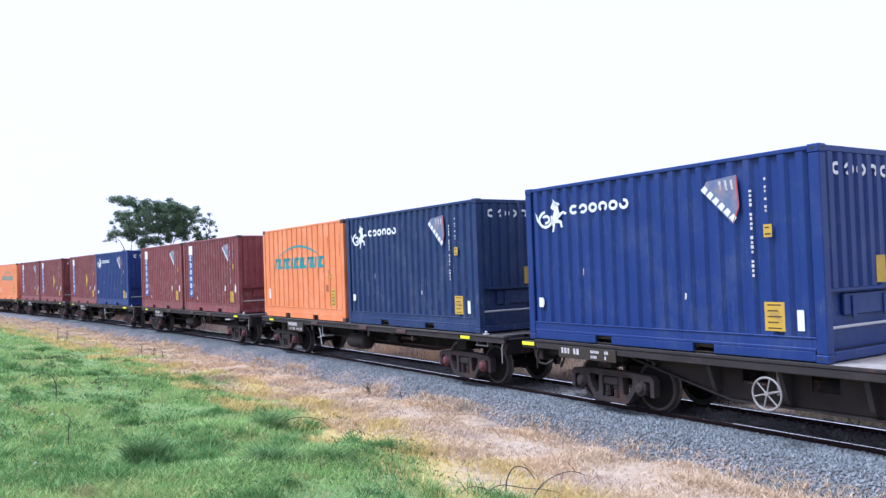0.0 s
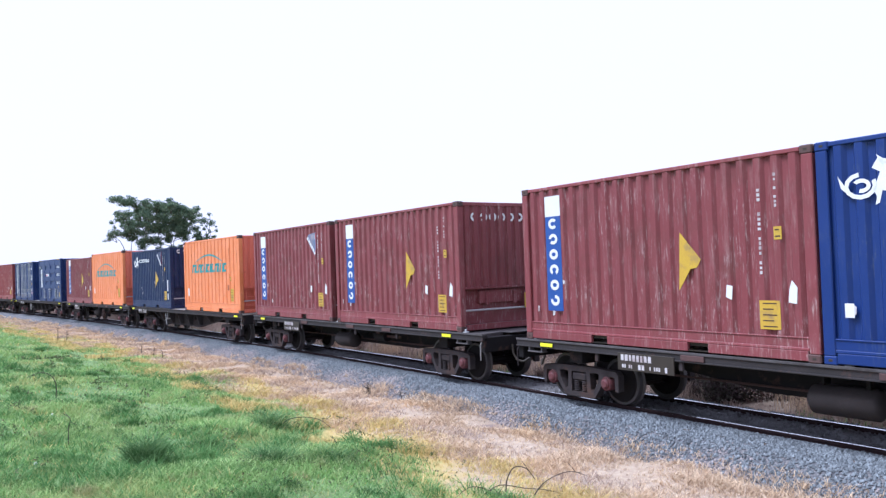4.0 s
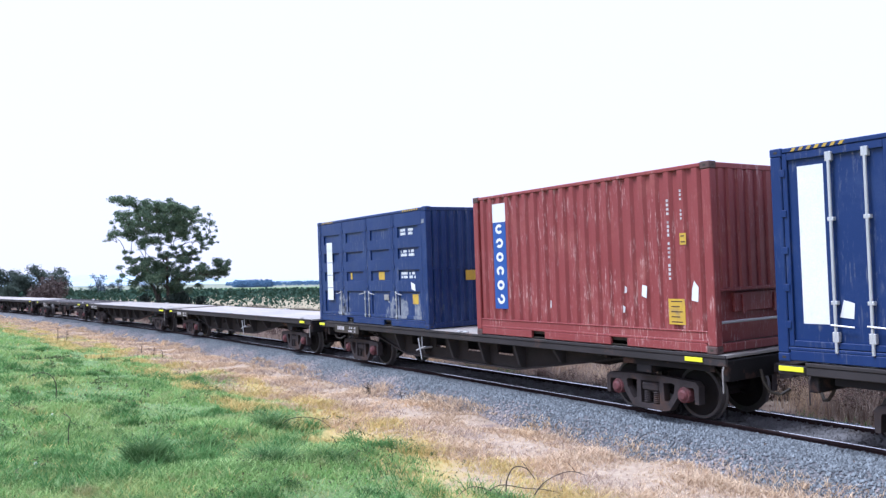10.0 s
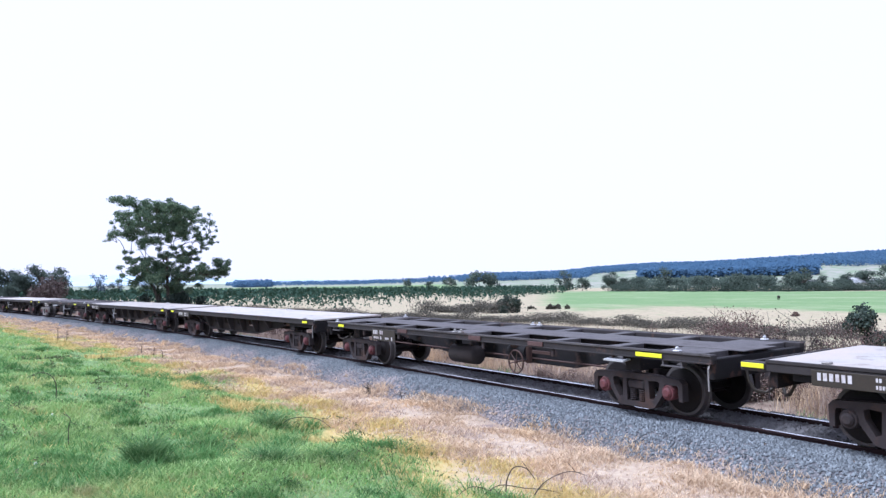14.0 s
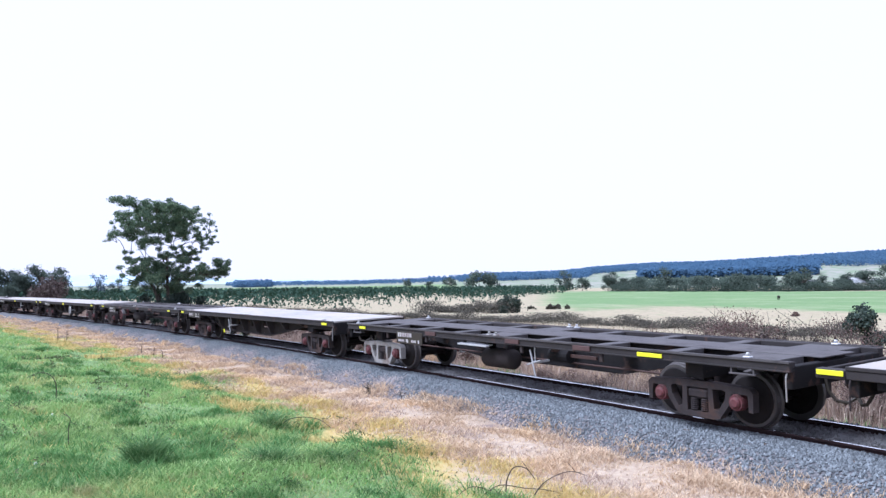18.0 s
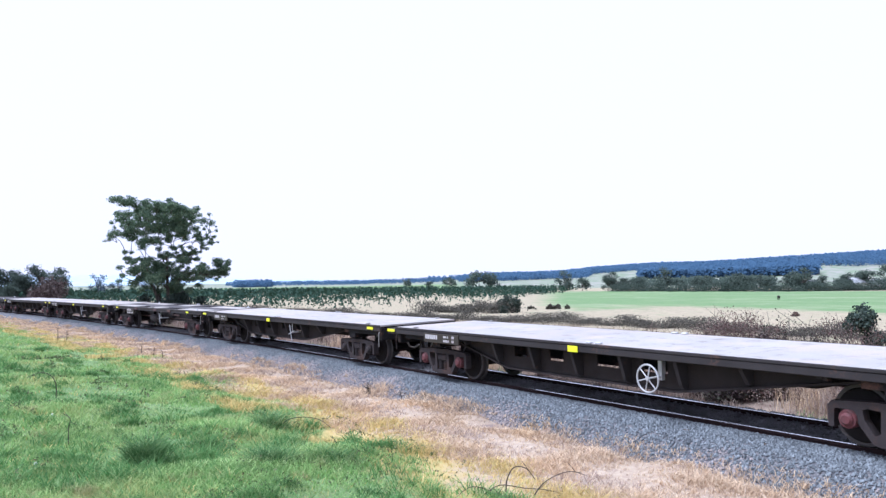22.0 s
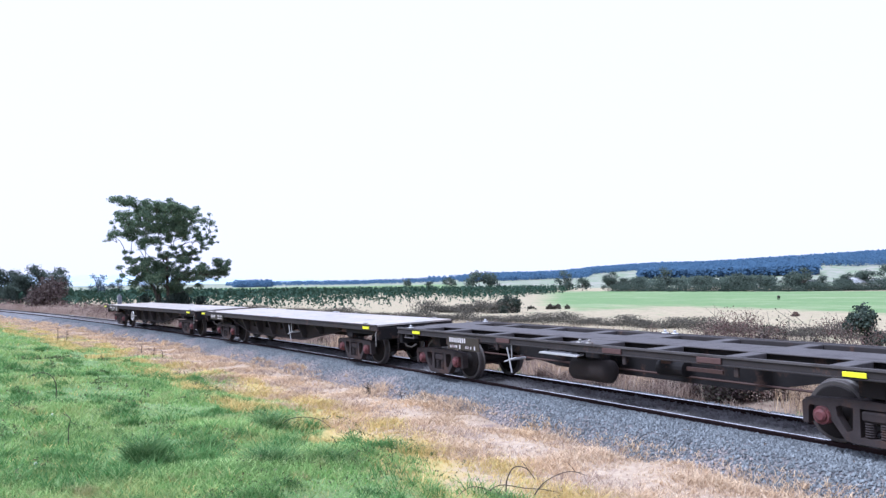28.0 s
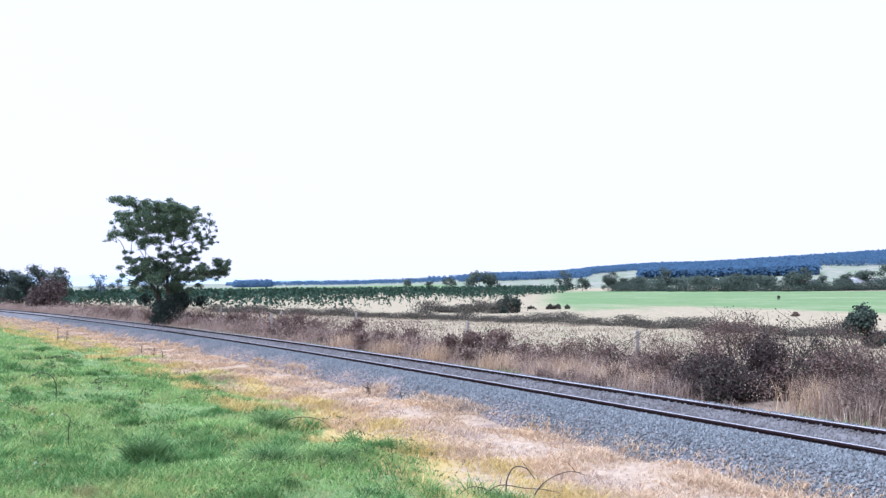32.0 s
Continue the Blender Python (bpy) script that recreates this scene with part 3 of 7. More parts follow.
BOGIE = bogie_meshes()
BOGIE["wheelset"].materials.append(M["rim"])
for q in BOGIE["wheelset"].polygons:
    q.material_index = 1 if math.hypot(q.center.x, q.center.z) > 0.37 else 0
SIDE_PALE = BOGIE["sideframe"].copy()
SIDE_PALE.materials.clear()
SIDE_PALE.materials.append(M["pale"])
CAP_RED = BOGIE["axle_cap"].copy()
CAP_RED.materials.clear()
CAP_RED.materials.append(M["redcap"])
HALF_BASE = 0.71


def bogie(wagon, x, red, pale):
    b = part("bogie", BOGIE["bolster"], None, wagon)
    b.matrix_basis = pose(x, 0, 0)
    for sy in (0, 180):
        side = part("sideframe", SIDE_PALE if pale else BOGIE["sideframe"], None, b)
        side.matrix_basis = pose(0, 0, 0, 0, 0, sy)
        part("spring_nest", BOGIE["spring_nest"], None, b).matrix_basis = pose(0, 0, 0, 0, 0, sy)
        for sx in (-1, 1):
            cap = part("axle_cap", CAP_RED if red else BOGIE["axle_cap"], None, b, "faded red axle cap" if red else "")
            cap.matrix_basis = pose(sx * HALF_BASE, 0, 0.425, 0, 0, sy)
    for sx in (-1, 1):
        part("wheelset", BOGIE["wheelset"], None, b).matrix_basis = pose(sx * HALF_BASE, 0, 0.4255)
    return b


def common_ends(w, rear, front):
    for sx, half in ((-1, -rear), (1, front)):
        part("headstock", Geo().box(min(sx * half, sx * (half - 0.14)), max(sx * half, sx * (half - 0.14)), -1.16, 1.16, 0.74, 1.055, 0.012), M["steel"], w)
        c = Geo().box(min(sx * half, sx * (half + 0.22)), max(sx * half, sx * (half + 0.22)), -0.075, 0.075, 0.78, 0.92, 0.015)
        c.prism([(sx * (half + 0.16), 0.70), (sx * (half + 0.38), 0.74), (sx * (half + 0.38), 0.96), (sx * (half + 0.16), 0.99)], -0.16, 0.12)
        part("coupler", c, M["bogie"], w)
        h = Geo()
        pts = [Vector((sx * (half + 0.02), -0.42, 0.86)), Vector((sx * (half + 0.08), -0.44, 0.66)), Vector((sx * (half + 0.17), -0.42, 0.53)), Vector((sx * (half + 0.29), -0.34, 0.50)), Vector((sx * (half + 0.38), -0.24, 0.58))]
        for a, b in zip(pts, pts[1:]):
            h.tube(a, b, 0.024, n=7)
        part("brake_hose", h, M["ink"], w, "black rubber brake hose")
        for sy in (-1, 1):
            r = Geo()
            x0, y0 = sx * (half - 0.05), sy * 1.19
            r.tube((x0, y0, 0.98), (x0, sy * 1.23, 0.90), 0.012, n=6).tube((x0, sy * 1.23, 0.90), (x0, sy * 1.23, 0.58), 0.012, n=6)
            part("hand_grip", r, M["pale"] if sx > 0 else M["bogie"], w, "worn steel shunter's grip rod")


def belly(x):
    """Height of the bottom edge of the flat wagon's side girder."""
    return float(np.interp(x, [-4.75, -2.75, 1.65, 4.75], [0.93, 0.455, 0.455, 0.93]))


def flat_wagon():
    rear, front = -6.95, 6.86
    w = tagged(new("flat_wagon"), "flat container wagon with worn grey steel deck on the railway track", "wagon", "wagons of the freight train")
    for k in range(7):
        a = rear + 0.02 + (front - rear - 0.04) * k / 7
        b = rear + 0.02 + (front - rear - 0.04) * (k + 1) / 7
        part("deck_plate", Geo().box(a + 0.003, b - 0.003, -1.196, 1.196, 1.085, 1.134, 0.005), M["deck"], w, "worn pale grey steel deck plate" if k == 0 else "")
    for sy in (-1, 1):
        a, b = sorted((sy * 1.15, sy * 1.215))
        part("side_sill", Geo().box(rear, front, a, b, 0.965, 1.083, 0.012), M["sill"], w)
        a, b = sorted((sy * 1.197, sy * 1.226))
        part("deck_edge", Geo().box(rear, front, a, b, 1.084, 1.136, 0.008), M["sill"], w)
        a, b = sorted((sy * 0.36, sy * 0.42))
        prof = [(rear + 0.15, 1.08), (front - 0.15, 1.08), (front - 0.15, 0.80), (4.3, 0.80), (3.7, 0.66), (-3.7, 0.66), (-4.3, 0.80), (rear + 0.15, 0.80)]
        part("centre_girder", Geo().prism(prof, a, b), M["steel"], w)
        a, b = sorted((sy * 0.855, sy * 0.88))
        for i in range(7):
            x0, x1 = -4.2 + 1.2 * i, -3.0 + 1.2 * i
            g = Geo()
            if 1 <= i <= 4:
                xa, xb = x0 + 0.30 + 0.10 * (i % 2), x1 - 0.26 - 0.12 * (i % 3)
                g.box(x0, x1, a, b, 0.47, 0.70).box(x0, x1, a, b, 0.935, 1.08)
                g.box(x0, xa, a, b, 0.70, 0.935).box(xb, x1, a, b, 0.70, 0.935)
            else:
                g.prism([(x0, belly(x0)), (x1, belly(x1)), (x1, 1.08), (x0, 1.08)], a, b)
            part("side_web", g, M["girder"], w, "dusty brown-grey girder plate" if i == 0 and sy < 0 else "")
        a, b = sorted((sy * 0.82, sy * 0.965))
        part("bottom_flange", Geo().prism([(-4.95, 1.08), (-4.72, 0.90), (-2.75, 0.43), (1.65, 0.43), (4.72, 0.90), (4.95, 1.08), (4.88, 1.08), (4.70, 0.93), (1.64, 0.458), (-2.74, 0.458), (-4.70, 0.93), (-4.88, 1.08)], a, b), M["girder"], w)
        for i in range(8):
            x = -4.2 + 1.2 * i
            lo = max(0.50, belly(x) + 0.04)
            part("rib", Geo().prism_x([(sy * 0.882, 1.08), (sy * 1.148, 1.08), (sy * 1.148, 0.93), (sy * 1.03, lo + 0.06), (sy * 0.99, lo), (sy * 0.882, lo)], x - 0.035, x + 0.035), M["sill"], w)
    for i in range(5):
        x = -2.4 + 1.2 * i
        part("cross_bearer", Geo().box(x - 0.05, x + 0.05, -0.358, 0.358, 0.70, 1.08), M["steel"], w)
    part("brake_cylinder", Geo().tube((0.4, 0.15, 0.72), (1.1, 0.15, 0.72), 0.15, n=14), M["steel"], w, smooth=False)
    part("brake_rod", Geo().tube((-4.4, 0.3, 0.62), (4.4, 0.3, 0.62), 0.02, n=6), M["rustred"], w)
    for sx in (-1, 1):
        part("bolster_beam", Geo().box(sx * 5.2 - 0.16, sx * 5.2 + 0.16, -1.14, 1.14, 0.735, 1.083, 0.012), M["steel"], w)
        part("step_beam", Geo().box(min(sx * 4.75, sx * 6.6), max(sx * 4.75, sx * 6.6), -1.145, -1.10, 0.86, 0.964, 0.01), M["steel"], w)
    part("end_bracket", Geo().box(-7.36, -6.955, -1.215, -1.05, 0.955, 1.085, 0.012).box(-7.36, -7.30, -1.05, 1.05, 0.97, 1.07, 0.01), M["sill"], w)
    part("coupler_pocket", Geo().box(-7.30, -6.955, -0.62, 0.62, 0.76, 0.955, 0.02), M["steel"], w)
    common_ends(w, rear, front)
    for x in (-6.1, -0.12, 0.12, 6.1):
        for sy in (-1, 1):
            part("twist_lock", Geo().box(x - 0.06, x + 0.06, sy * 1.13 - 0.05, sy * 1.13 + 0.05, 1.134, 1.165, 0.012), M["pale"] if abs(x) > 1 else M["silver"], w, "pale steel twist lock")
    return w


def skeleton_wagon():
    rear, front = -6.62, 6.80
    w = tagged(new("skeleton_wagon"), "dark skeletal container wagon with open steel frame on the track", "wagon", "wagons of the freight train")
    part("spine_beam", Geo().prism([(rear + 0.1, 1.10), (front - 0.1, 1.10), (front - 0.1, 0.80), (4.3, 0.80), (2.9, 0.50), (-1.6, 0.50), (-4.0, 0.80), (rear + 0.1, 0.80)], -0.33, 0.33), M["steel"], w)
    part("spine_plate", Geo().box(rear, front, -0.42, 0.42, 1.102, 1.122, 0.006), M["topplate"], w)
    for sy in (-1, 1):
        a, b = sorted((sy * 1.07, sy * 1.205))
        part("side_rail", Geo().box(rear, front, a, b, 0.975, 1.120, 0.012), M["sill"], w)
        a, b = sorted((sy * 1.206, sy * 1.225))
        part("rail_lip", Geo().box(rear, front, a, b, 1.095, 1.134, 0.004), M["topplate"], w)
        part("lower_lip", Geo().box(rear, front, a, b, 0.976, 1.000, 0.004), M["sill"], w)
    for x in (-6.1, -4.65, -3.05, -1.5, -0.12, 1.5, 3.05, 4.65, 6.1):
        wd = 0.42 if abs(x) in (6.1, 0.12) else 0.13
        for sy in (-1, 1):
            a, b = sorted((sy * 0.422, sy * 1.068))
            part("cross_member", Geo().box(x - wd, x + wd, a, b, 0.985, 1.116, 0.008), M["topplate"], w)
    for x in (-6.1, -0.12, 0.12, 6.1):
        for sy in (-1, 1):
            part("twist_lock", Geo().box(x - 0.06, x + 0.06, sy * 1.13 - 0.05, sy * 1.13 + 0.05, 1.120, 1.150, 0.012).box(x - 0.025, x + 0.025, sy * 1.13 - 0.025, sy * 1.13 + 0.025, 1.150, 1.20, 0.012), M["silver"] if abs(x) > 1 or sy > 0 else M["pale"], w, "pale steel twist lock")
    for x in (-2.3, 0.75, 2.75):
        part("sill_bracket", Geo().box(x - 0.22, x + 0.22, -1.235, -1.208, 1.003, 1.090, 0.006), M["casting"], w)
    for x in (-4.4, -2.55, 1.0, 3.2):
        part("rail_hook", Geo().box(x - 0.04, x + 0.04, -1.20, -1.15, 0.83, 0.974, 0.01), M["bogie"], w)
    part("air_reservoir", Geo().lathe([(0, -0.50), (0.14, -0.49), (0.21, -0.43), (0.21, 0.43), (0.14, 0.49), (0, 0.50)], 18, "x", (-0.1, -0.85, 0.62)), M["girder"], w, "dark cylindrical air tank", smooth=True)
    for x in (-0.42, 0.20):
        part("tank_bracket", Geo().box(x, x + 0.05, -0.93, -0.77, 0.82, 0.98), M["steel"], w)
    part("brake_cylinder", Geo().tube((1.35, -0.7, 0.78), (1.9, -0.7, 0.78), 0.13, n=14), M["steel"], w)
    part("brake_lever", Geo().box(1.9, 2.6, -0.72, -0.68, 0.77, 0.83).box(1.45, 1.65, -0.8, -0.6, 0.85, 0.98), M["rustred"], w)
    part("brake_rod", Geo().tube((-4.3, -0.45, 0.62), (4.3, -0.45, 0.62), 0.02, n=6), M["rustred"], w)
    for sx in (-1, 1):
        part("bolster_beam", Geo().box(sx * 5.08 - 0.17, sx * 5.08 + 0.17, -1.06, 1.06, 0.735, 0.983, 0.012), M["steel"], w)
        part("step_plate", Geo().box(sx * 6.05 - 0.22, sx * 6.05 + 0.22, -1.225, -1.08, 0.88, 0.905, 0.006).box(sx * 6.05 - 0.20, sx * 6.05 - 0.17, -1.21, -1.09, 0.905, 0.975).box(sx * 6.05 + 0.17, sx * 6.05 + 0.20, -1.21, -1.09, 0.905, 0.975), M["topplate"], w, "dark steel footstep")
    common_ends(w, rear, front)
    return w


def side_step(w, x0, x1):
    part("side_step", Geo().prism_x([(-1.28, 0.885), (-1.10, 0.905), (-1.10, 0.93), (-1.28, 0.91)], x0, x1), M["silver"], w, "pale worn steel side step")
    for x in (x0 + 0.1, x1 - 0.1):
        part("step_hanger", Geo().box(x - 0.02, x + 0.02, -1.16, -1.12, 0.925, 0.978), M["steel"], w)


def handwheel(w, x, mat, label):
    g = Geo().ring((x, -1.245, 0.66), 0.225, 0.016, n=24)
    for i in range(6):
        a = radians(60 * i + 15)
        g.tube((x, -1.245, 0.66), (x + 0.225 * math.cos(a), -1.245, 0.66 + 0.225 * math.sin(a)), 0.011, n=5)
    g.lathe([(0, -0.02), (0.035, -0.02), (0.035, 0.02), (0, 0.02)], 10, "y", (x, -1.245, 0.66)).tube((x, -1.245, 0.66), (x, -0.87, 0.66), 0.018, n=6)
    g.box(x - 0.04, x + 0.04, -0.95, -0.86, 0.60, 1.0)
    part("brake_handwheel", g, mat, w, label)


def cross_lever(w, x):
    g = Geo().tube((x - 0.20, -1.19, 0.62), (x + 0.20, -1.19, 0.73), 0.015, n=6).tube((x - 0.07, -1.212, 0.92), (x + 0.07, -1.212, 0.42), 0.015, n=6)
    g.tube((x, -1.20, 0.68), (x, -0.8, 0.68), 0.025, n=6).tube((x, -1.15, 0.68), (x, -1.15, 0.98), 0.012, n=5)
    part("brake_lever", g, M["silver"], w, "pale crossed brake levers")


def plate_text(w, x, z, wide, high, seed):
    """A number board on the side: a row of large bars for the running number, smaller ones for the loads."""
    part("number_board", Geo().box(x - wide / 2, x + wide / 2, -1.2395, -1.2165, z - high / 2, z + high / 2, 0.004), M["ink"], w, "black number board")
    g = Geo()
    rnd = random.Random(seed * 7 + 3)

    def row(x0, x1, zz, h):
        xx = x0
        while xx < x1 - 0.03:
            wd = h * rnd.uniform(0.42, 0.62)
            if rnd.random() < 0.9:
                g.box(xx, xx + wd, -1.2425, -1.2398, zz - h * rnd.uniform(0.42, 0.5), zz + h / 2)
            xx += wd + 0.28 * h

    if wide > 1.3:
        row(x - 0.64, x - 0.14, z + 0.02, 0.105)
        for zz in (z + 0.045, z - 0.045):
            row(x + 0.12, x + 0.36, zz, 0.05)
            row(x + 0.46, x + 0.58, zz, 0.06)
    else:
        row(x - 0.52, x + 0.12, z + 0.065, 0.105)
        for a, b in ((-0.50, -0.22), (-0.14, -0.02), (0.10, 0.34), (0.42, 0.52)):
            row(x + a, x + b, z - 0.075, 0.06 if b - a > 0.2 else 0.085)
    tagged(part("stencil", g, M["print"], w), "white stencilled marks", kind="stuff")


def lettering(w, text, x, z, size, mat):
    cu = bpy.data.curves.new("lettering", "FONT")
    cu.body, cu.size, cu.extrude, cu.align_x = text, size, 0.001, "LEFT"
    tmp = bpy.data.objects.new("lettering", cu)
    me = bpy.data.meshes.new_from_object(tmp)
    bpy.data.objects.remove(tmp)
    me.materials.clear()
    me.materials.append(mat)
    ob = part("lettering", me, None, w, "white stencilled " + text)
    ob.matrix_basis = pose(x, -1.2445, z, 90, 0, 0)


CENTRES = [-1.82, 12.98, 27.6, 42.25, 56.88, 71.5, 86.33, 101.04, 116.12, 131.05, 145.93, 160.61, 175.15, 189.99, 204.53, 218.98, 233.46, 247.91, 262.6, 277.01, 291.52, 306.12, 320.45, 335.06, 350.18]
TYPES = "fssssfsffffsffsfsffsffsff"
RED = "0111111111011111110111111"
LOADED = {0, 1, 2, 3, 4, 5, 6, 7, 8}
FLAT, SKEL = flat_wagon(), skeleton_wagon()
WAGONS = []
for i, kind in enumerate(TYPES):
    src = FLAT if kind == "f" else SKEL
    if src is not None and i in (0, 1):
        w = src
    else:
        w = copy_thing(src, Matrix())
    WAGONS.append(w)
HALF_SPAN = {"f": 5.2, "s": 5.08}
WHEELS = {0: (-1.95, "pale"), 2: (2.14, "rust"), 6: (2.16, "rust"), 7: (-1.89, "pale"), 11: (2.17, "rust"), 16: (-2.03, "red"), 17: (1.32, "white"), 24: (-1.90, "white")}
LEVERS = {1: -1.91, 3: 1.44, 5: -1.98, 8: -1.70, 9: 1.35, 13: -1.87, 14: 1.37, 15: -1.55, 18: 1.23, 19: 1.39, 20: 1.22, 22: -2.11, 23: 1.32}
FRONT_PLATE = {1: (5.3, 5.64), 2: (5.39, 5.73), 3: (4.95, 5.53), 10: (6.11, 6.65), 11: (5.32, 5.87), 14: (4.08, 4.6), 16: (5.33, 5.64), 18: (6.21, 6.52), 19: (5.03, 5.33), 20: (5.86, 6.19), 22: (4.81, 5.12), 24: (5.94, 6.33)}
MID_PLATE = {17: -0.45, 18: -0.55, 20: -0.59}
for i, w in enumerate(WAGONS):
    flat = TYPES[i] == "f"
    bx = HALF_SPAN[TYPES[i]]
    red = RED[i] == "1"
    bogie(w, bx, red, False)
    bogie(w, -bx, red, i == 14)
    x0, x1 = FRONT_PLATE.get(i, (6.13, 6.46) if flat else (5.3, 5.65))
    rear0, rear1 = (-7.33, -6.97) if flat else (-5.86, -5.52)
    for a, b in ((x0, x1), (rear0, rear1)):
        part("reflector", Geo().box(a, b, -1.240, -1.2265, 1.008, 1.074, 0.003), M["reflector"], w, "fluorescent yellow reflector plate")
    if i in MID_PLATE:
        part("reflector", Geo().box(MID_PLATE[i] - 0.13, MID_PLATE[i] + 0.13, -1.240, -1.2265, 0.965, 1.075, 0.003), M["reflector"], w, "fluorescent yellow reflector plate")
    if flat:
        if i < 24:
            plate_text(w, {7: -4.85, 17: -4.85, 18: -5.25}.get(i, -5.54), 0.955, 1.45, 0.21, i)
    else:
        plate_text(w, -3.72 if i in (1, 2, 6, 16, 22) else -3.25, 0.895, 1.2, 0.29, i)
    if i in WHEELS:
        x, look_of = WHEELS[i]
        handwheel(w, x, {"pale": M["pale"], "white": M["silver"], "rust": M["rustred"], "red": M["redcap"]}[look_of], {"pale": "pale spoked brake handwheel", "white": "white spoked brake handwheel", "rust": "rusty spoked brake handwheel", "red": "faded red spoked brake handwheel"}[look_of])
    if i in LEVERS:
        cross_lever(w, LEVERS[i])
    if i in (14, 22):
        side_step(w, -1.1, -0.06)
    elif i in (2, 6, 11):
        side_step(w, 4.62, 5.08)
    if i == 19:
        for x0, x1 in ((-6.6, -3.0), (-0.85, 0.78), (3.46, 6.78)):
            for a, b in ((-1.065, -0.425), (0.425, 1.065)):
                part("deck_plate", Geo().box(x0, x1, a, b, 1.1165, 1.128, 0.003), M["deck"], w, "worn grey deck plate")
    if i in LOADED:
        tagged(w, ("flat" if flat else "dark skeletal") + " container wagon carrying shipping containers on the track")
part("tag_wire", Geo().tube((-2.04, -1.24, 0.52), (-2.04, -1.15, 0.96), 0.004, n=5), M["ink"], WAGONS[15])
part("air_tag", Geo().box(-2.10, -1.98, -1.245, -1.235, 0.40, 0.52, 0.01), M["reflector"], WAGONS[15], "small yellow-green tag hanging on a wire")
part("reservoir", Geo().lathe([(0, -0.45), (0.14, -0.43), (0.18, -0.36), (0.18, 0.36), (0.14, 0.43), (0, 0.45)], 16, "x", (-1.2, -0.68, 0.72)), M["steel"], WAGONS[0])
last = WAGONS[-1]
part("number_board", Geo().box(-6.25, -4.55, -1.2395, -1.2165, 0.845, 1.075, 0.004), M["ink"], last, "black number board")
g = Geo()
for k in range(5):
    g.box(-6.18 + 0.095 * k, -6.18 + 0.095 * k + 0.058, -1.2425, -1.2398, 0.975, 1.055)
part("stencil", g, M["print"], last)
lettering(last, "LOAD", -5.56, 0.972, 0.12, M["print"])
lettering(last, "55T", -5.02, 0.972, 0.12, M["print"])
lettering(last, "TARE", -5.78, 0.862, 0.12, M["print"])
lettering(last, "16T", -4.98, 0.862, 0.12, M["print"])
g = Geo().box(-7.62, -7.44, -0.48, -0.26, 0.90, 1.60, 0.03).lathe([(0, 1.60), (0.045, 1.60), (0.045, 1.66), (0.03, 1.70), (0, 1.70)], 12, "z", (-7.53, -0.37, 0)).box(-7.50, -7.30, -0.42, -0.32, 0.90, 0.96, 0.01)
part("end_of_train_marker", g, M["scrapegrey"], last, "dull grey end-of-train marker post")
part("marker_label", Geo().box(-7.60, -7.53, -0.486, -0.481, 1.40, 1.50), M["white"], last)

# ---- containers: 6.058 by 2.438 m ----
CL, CW = 6.058, 2.438
HX, HY = CL / 2, CW / 2


def wave(a, b, pitch, depth, flat=0.5, y=0.0):
    """Outline of a corrugated sheet from a to b: points along and depth, outer face at y."""
    n = max(1, round((b - a) / pitch))
    p = (b - a) / n
    pts = []
    for i in range(n):
        x = a + i * p
        k = p * flat
        t = (p - k) / 4
        pts += [(x + t * 0.2, y + depth), (x + t * 1.2, y + depth), (x + 2 * t, y), (x + 2 * t + k, y), (x + p - t * 0.8, y + depth)]
    return [(a, y + depth)] + pts + [(b, y + depth)]


def sheet_side(sy, a, b, z0, z1, pitch, depth, flat):
    """A corrugated side wall with thickness, outer face near y = sy * 1.207."""
    g = Geo()
    pts = wave(a, b, pitch, depth, flat)
    for x0, d0 in pts:
        pass
    n = len(pts)
    out = [(x, sy * (1.207 - d), z) for z in (z0, z1) for x, d in pts]
    inn = [(x, sy * (1.150 - d), z) for z in (z0, z1) for x, d in pts]
    f = []
    for i in range(n - 1):
        f += [(i, i + 1, n + i + 1, n + i), (2 * n + i, 3 * n + i, 3 * n + i + 1, 2 * n + i + 1), (n + i, n + i + 1, 3 * n + i + 1, 3 * n + i), (i, 2 * n + i, 2 * n + i + 1, i + 1)]
    return g.add(out + inn, f)


def sheet_end(sx, a, b, z0, z1, pitch, depth, flat):
    g = sheet_side(1, a, b, z0, z1, pitch, depth, flat)
    g.v = [(sx * (y - 1.207 + HX - 0.012), x, z) for x, y, z in g.v]
    return g


def poly(c, pts, mat, name, label="", y=-1.2075):
    """A flat marking on the camera-side wall."""
    return part(name, Geo().prism(pts, y - 0.005, y - 0.001), mat, c, label)


def rect(x0, x1, z0, z1):
    return [(x0, z0), (x1, z0), (x1, z1), (x0, z1)]


def end_mark(c, y0, y1, z0, z1, mat, name, label=""):
    return part(name, Geo().box(HX - 0.011, HX - 0.007, y0, y1, z0, z1), mat, c, label)


def hollow(g, x0, x1, z0, z1, t, y=-1.2075, turn=0.0, gap=60):
    """A plain broken ring that stands in for a trade-mark letter."""
    cx, cz, a, b = (x0 + x1) / 2, (z0 + z1) / 2, (x1 - x0) / 2, (z1 - z0) / 2
    n = 10
    for i in range(n):
        u, v = (radians(turn + gap / 2 + (360 - gap) * k / n) for k in (i, i + 1))
        g.prism([(cx + a * math.cos(u), cz + b * math.sin(u)), (cx + a * math.cos(v), cz + b * math.sin(v)), (cx + (a - t) * math.cos(v), cz + (b - t) * math.sin(v)), (cx + (a - t) * math.cos(u), cz + (b - t) * math.sin(u))], y - 0.005, y - 0.001)


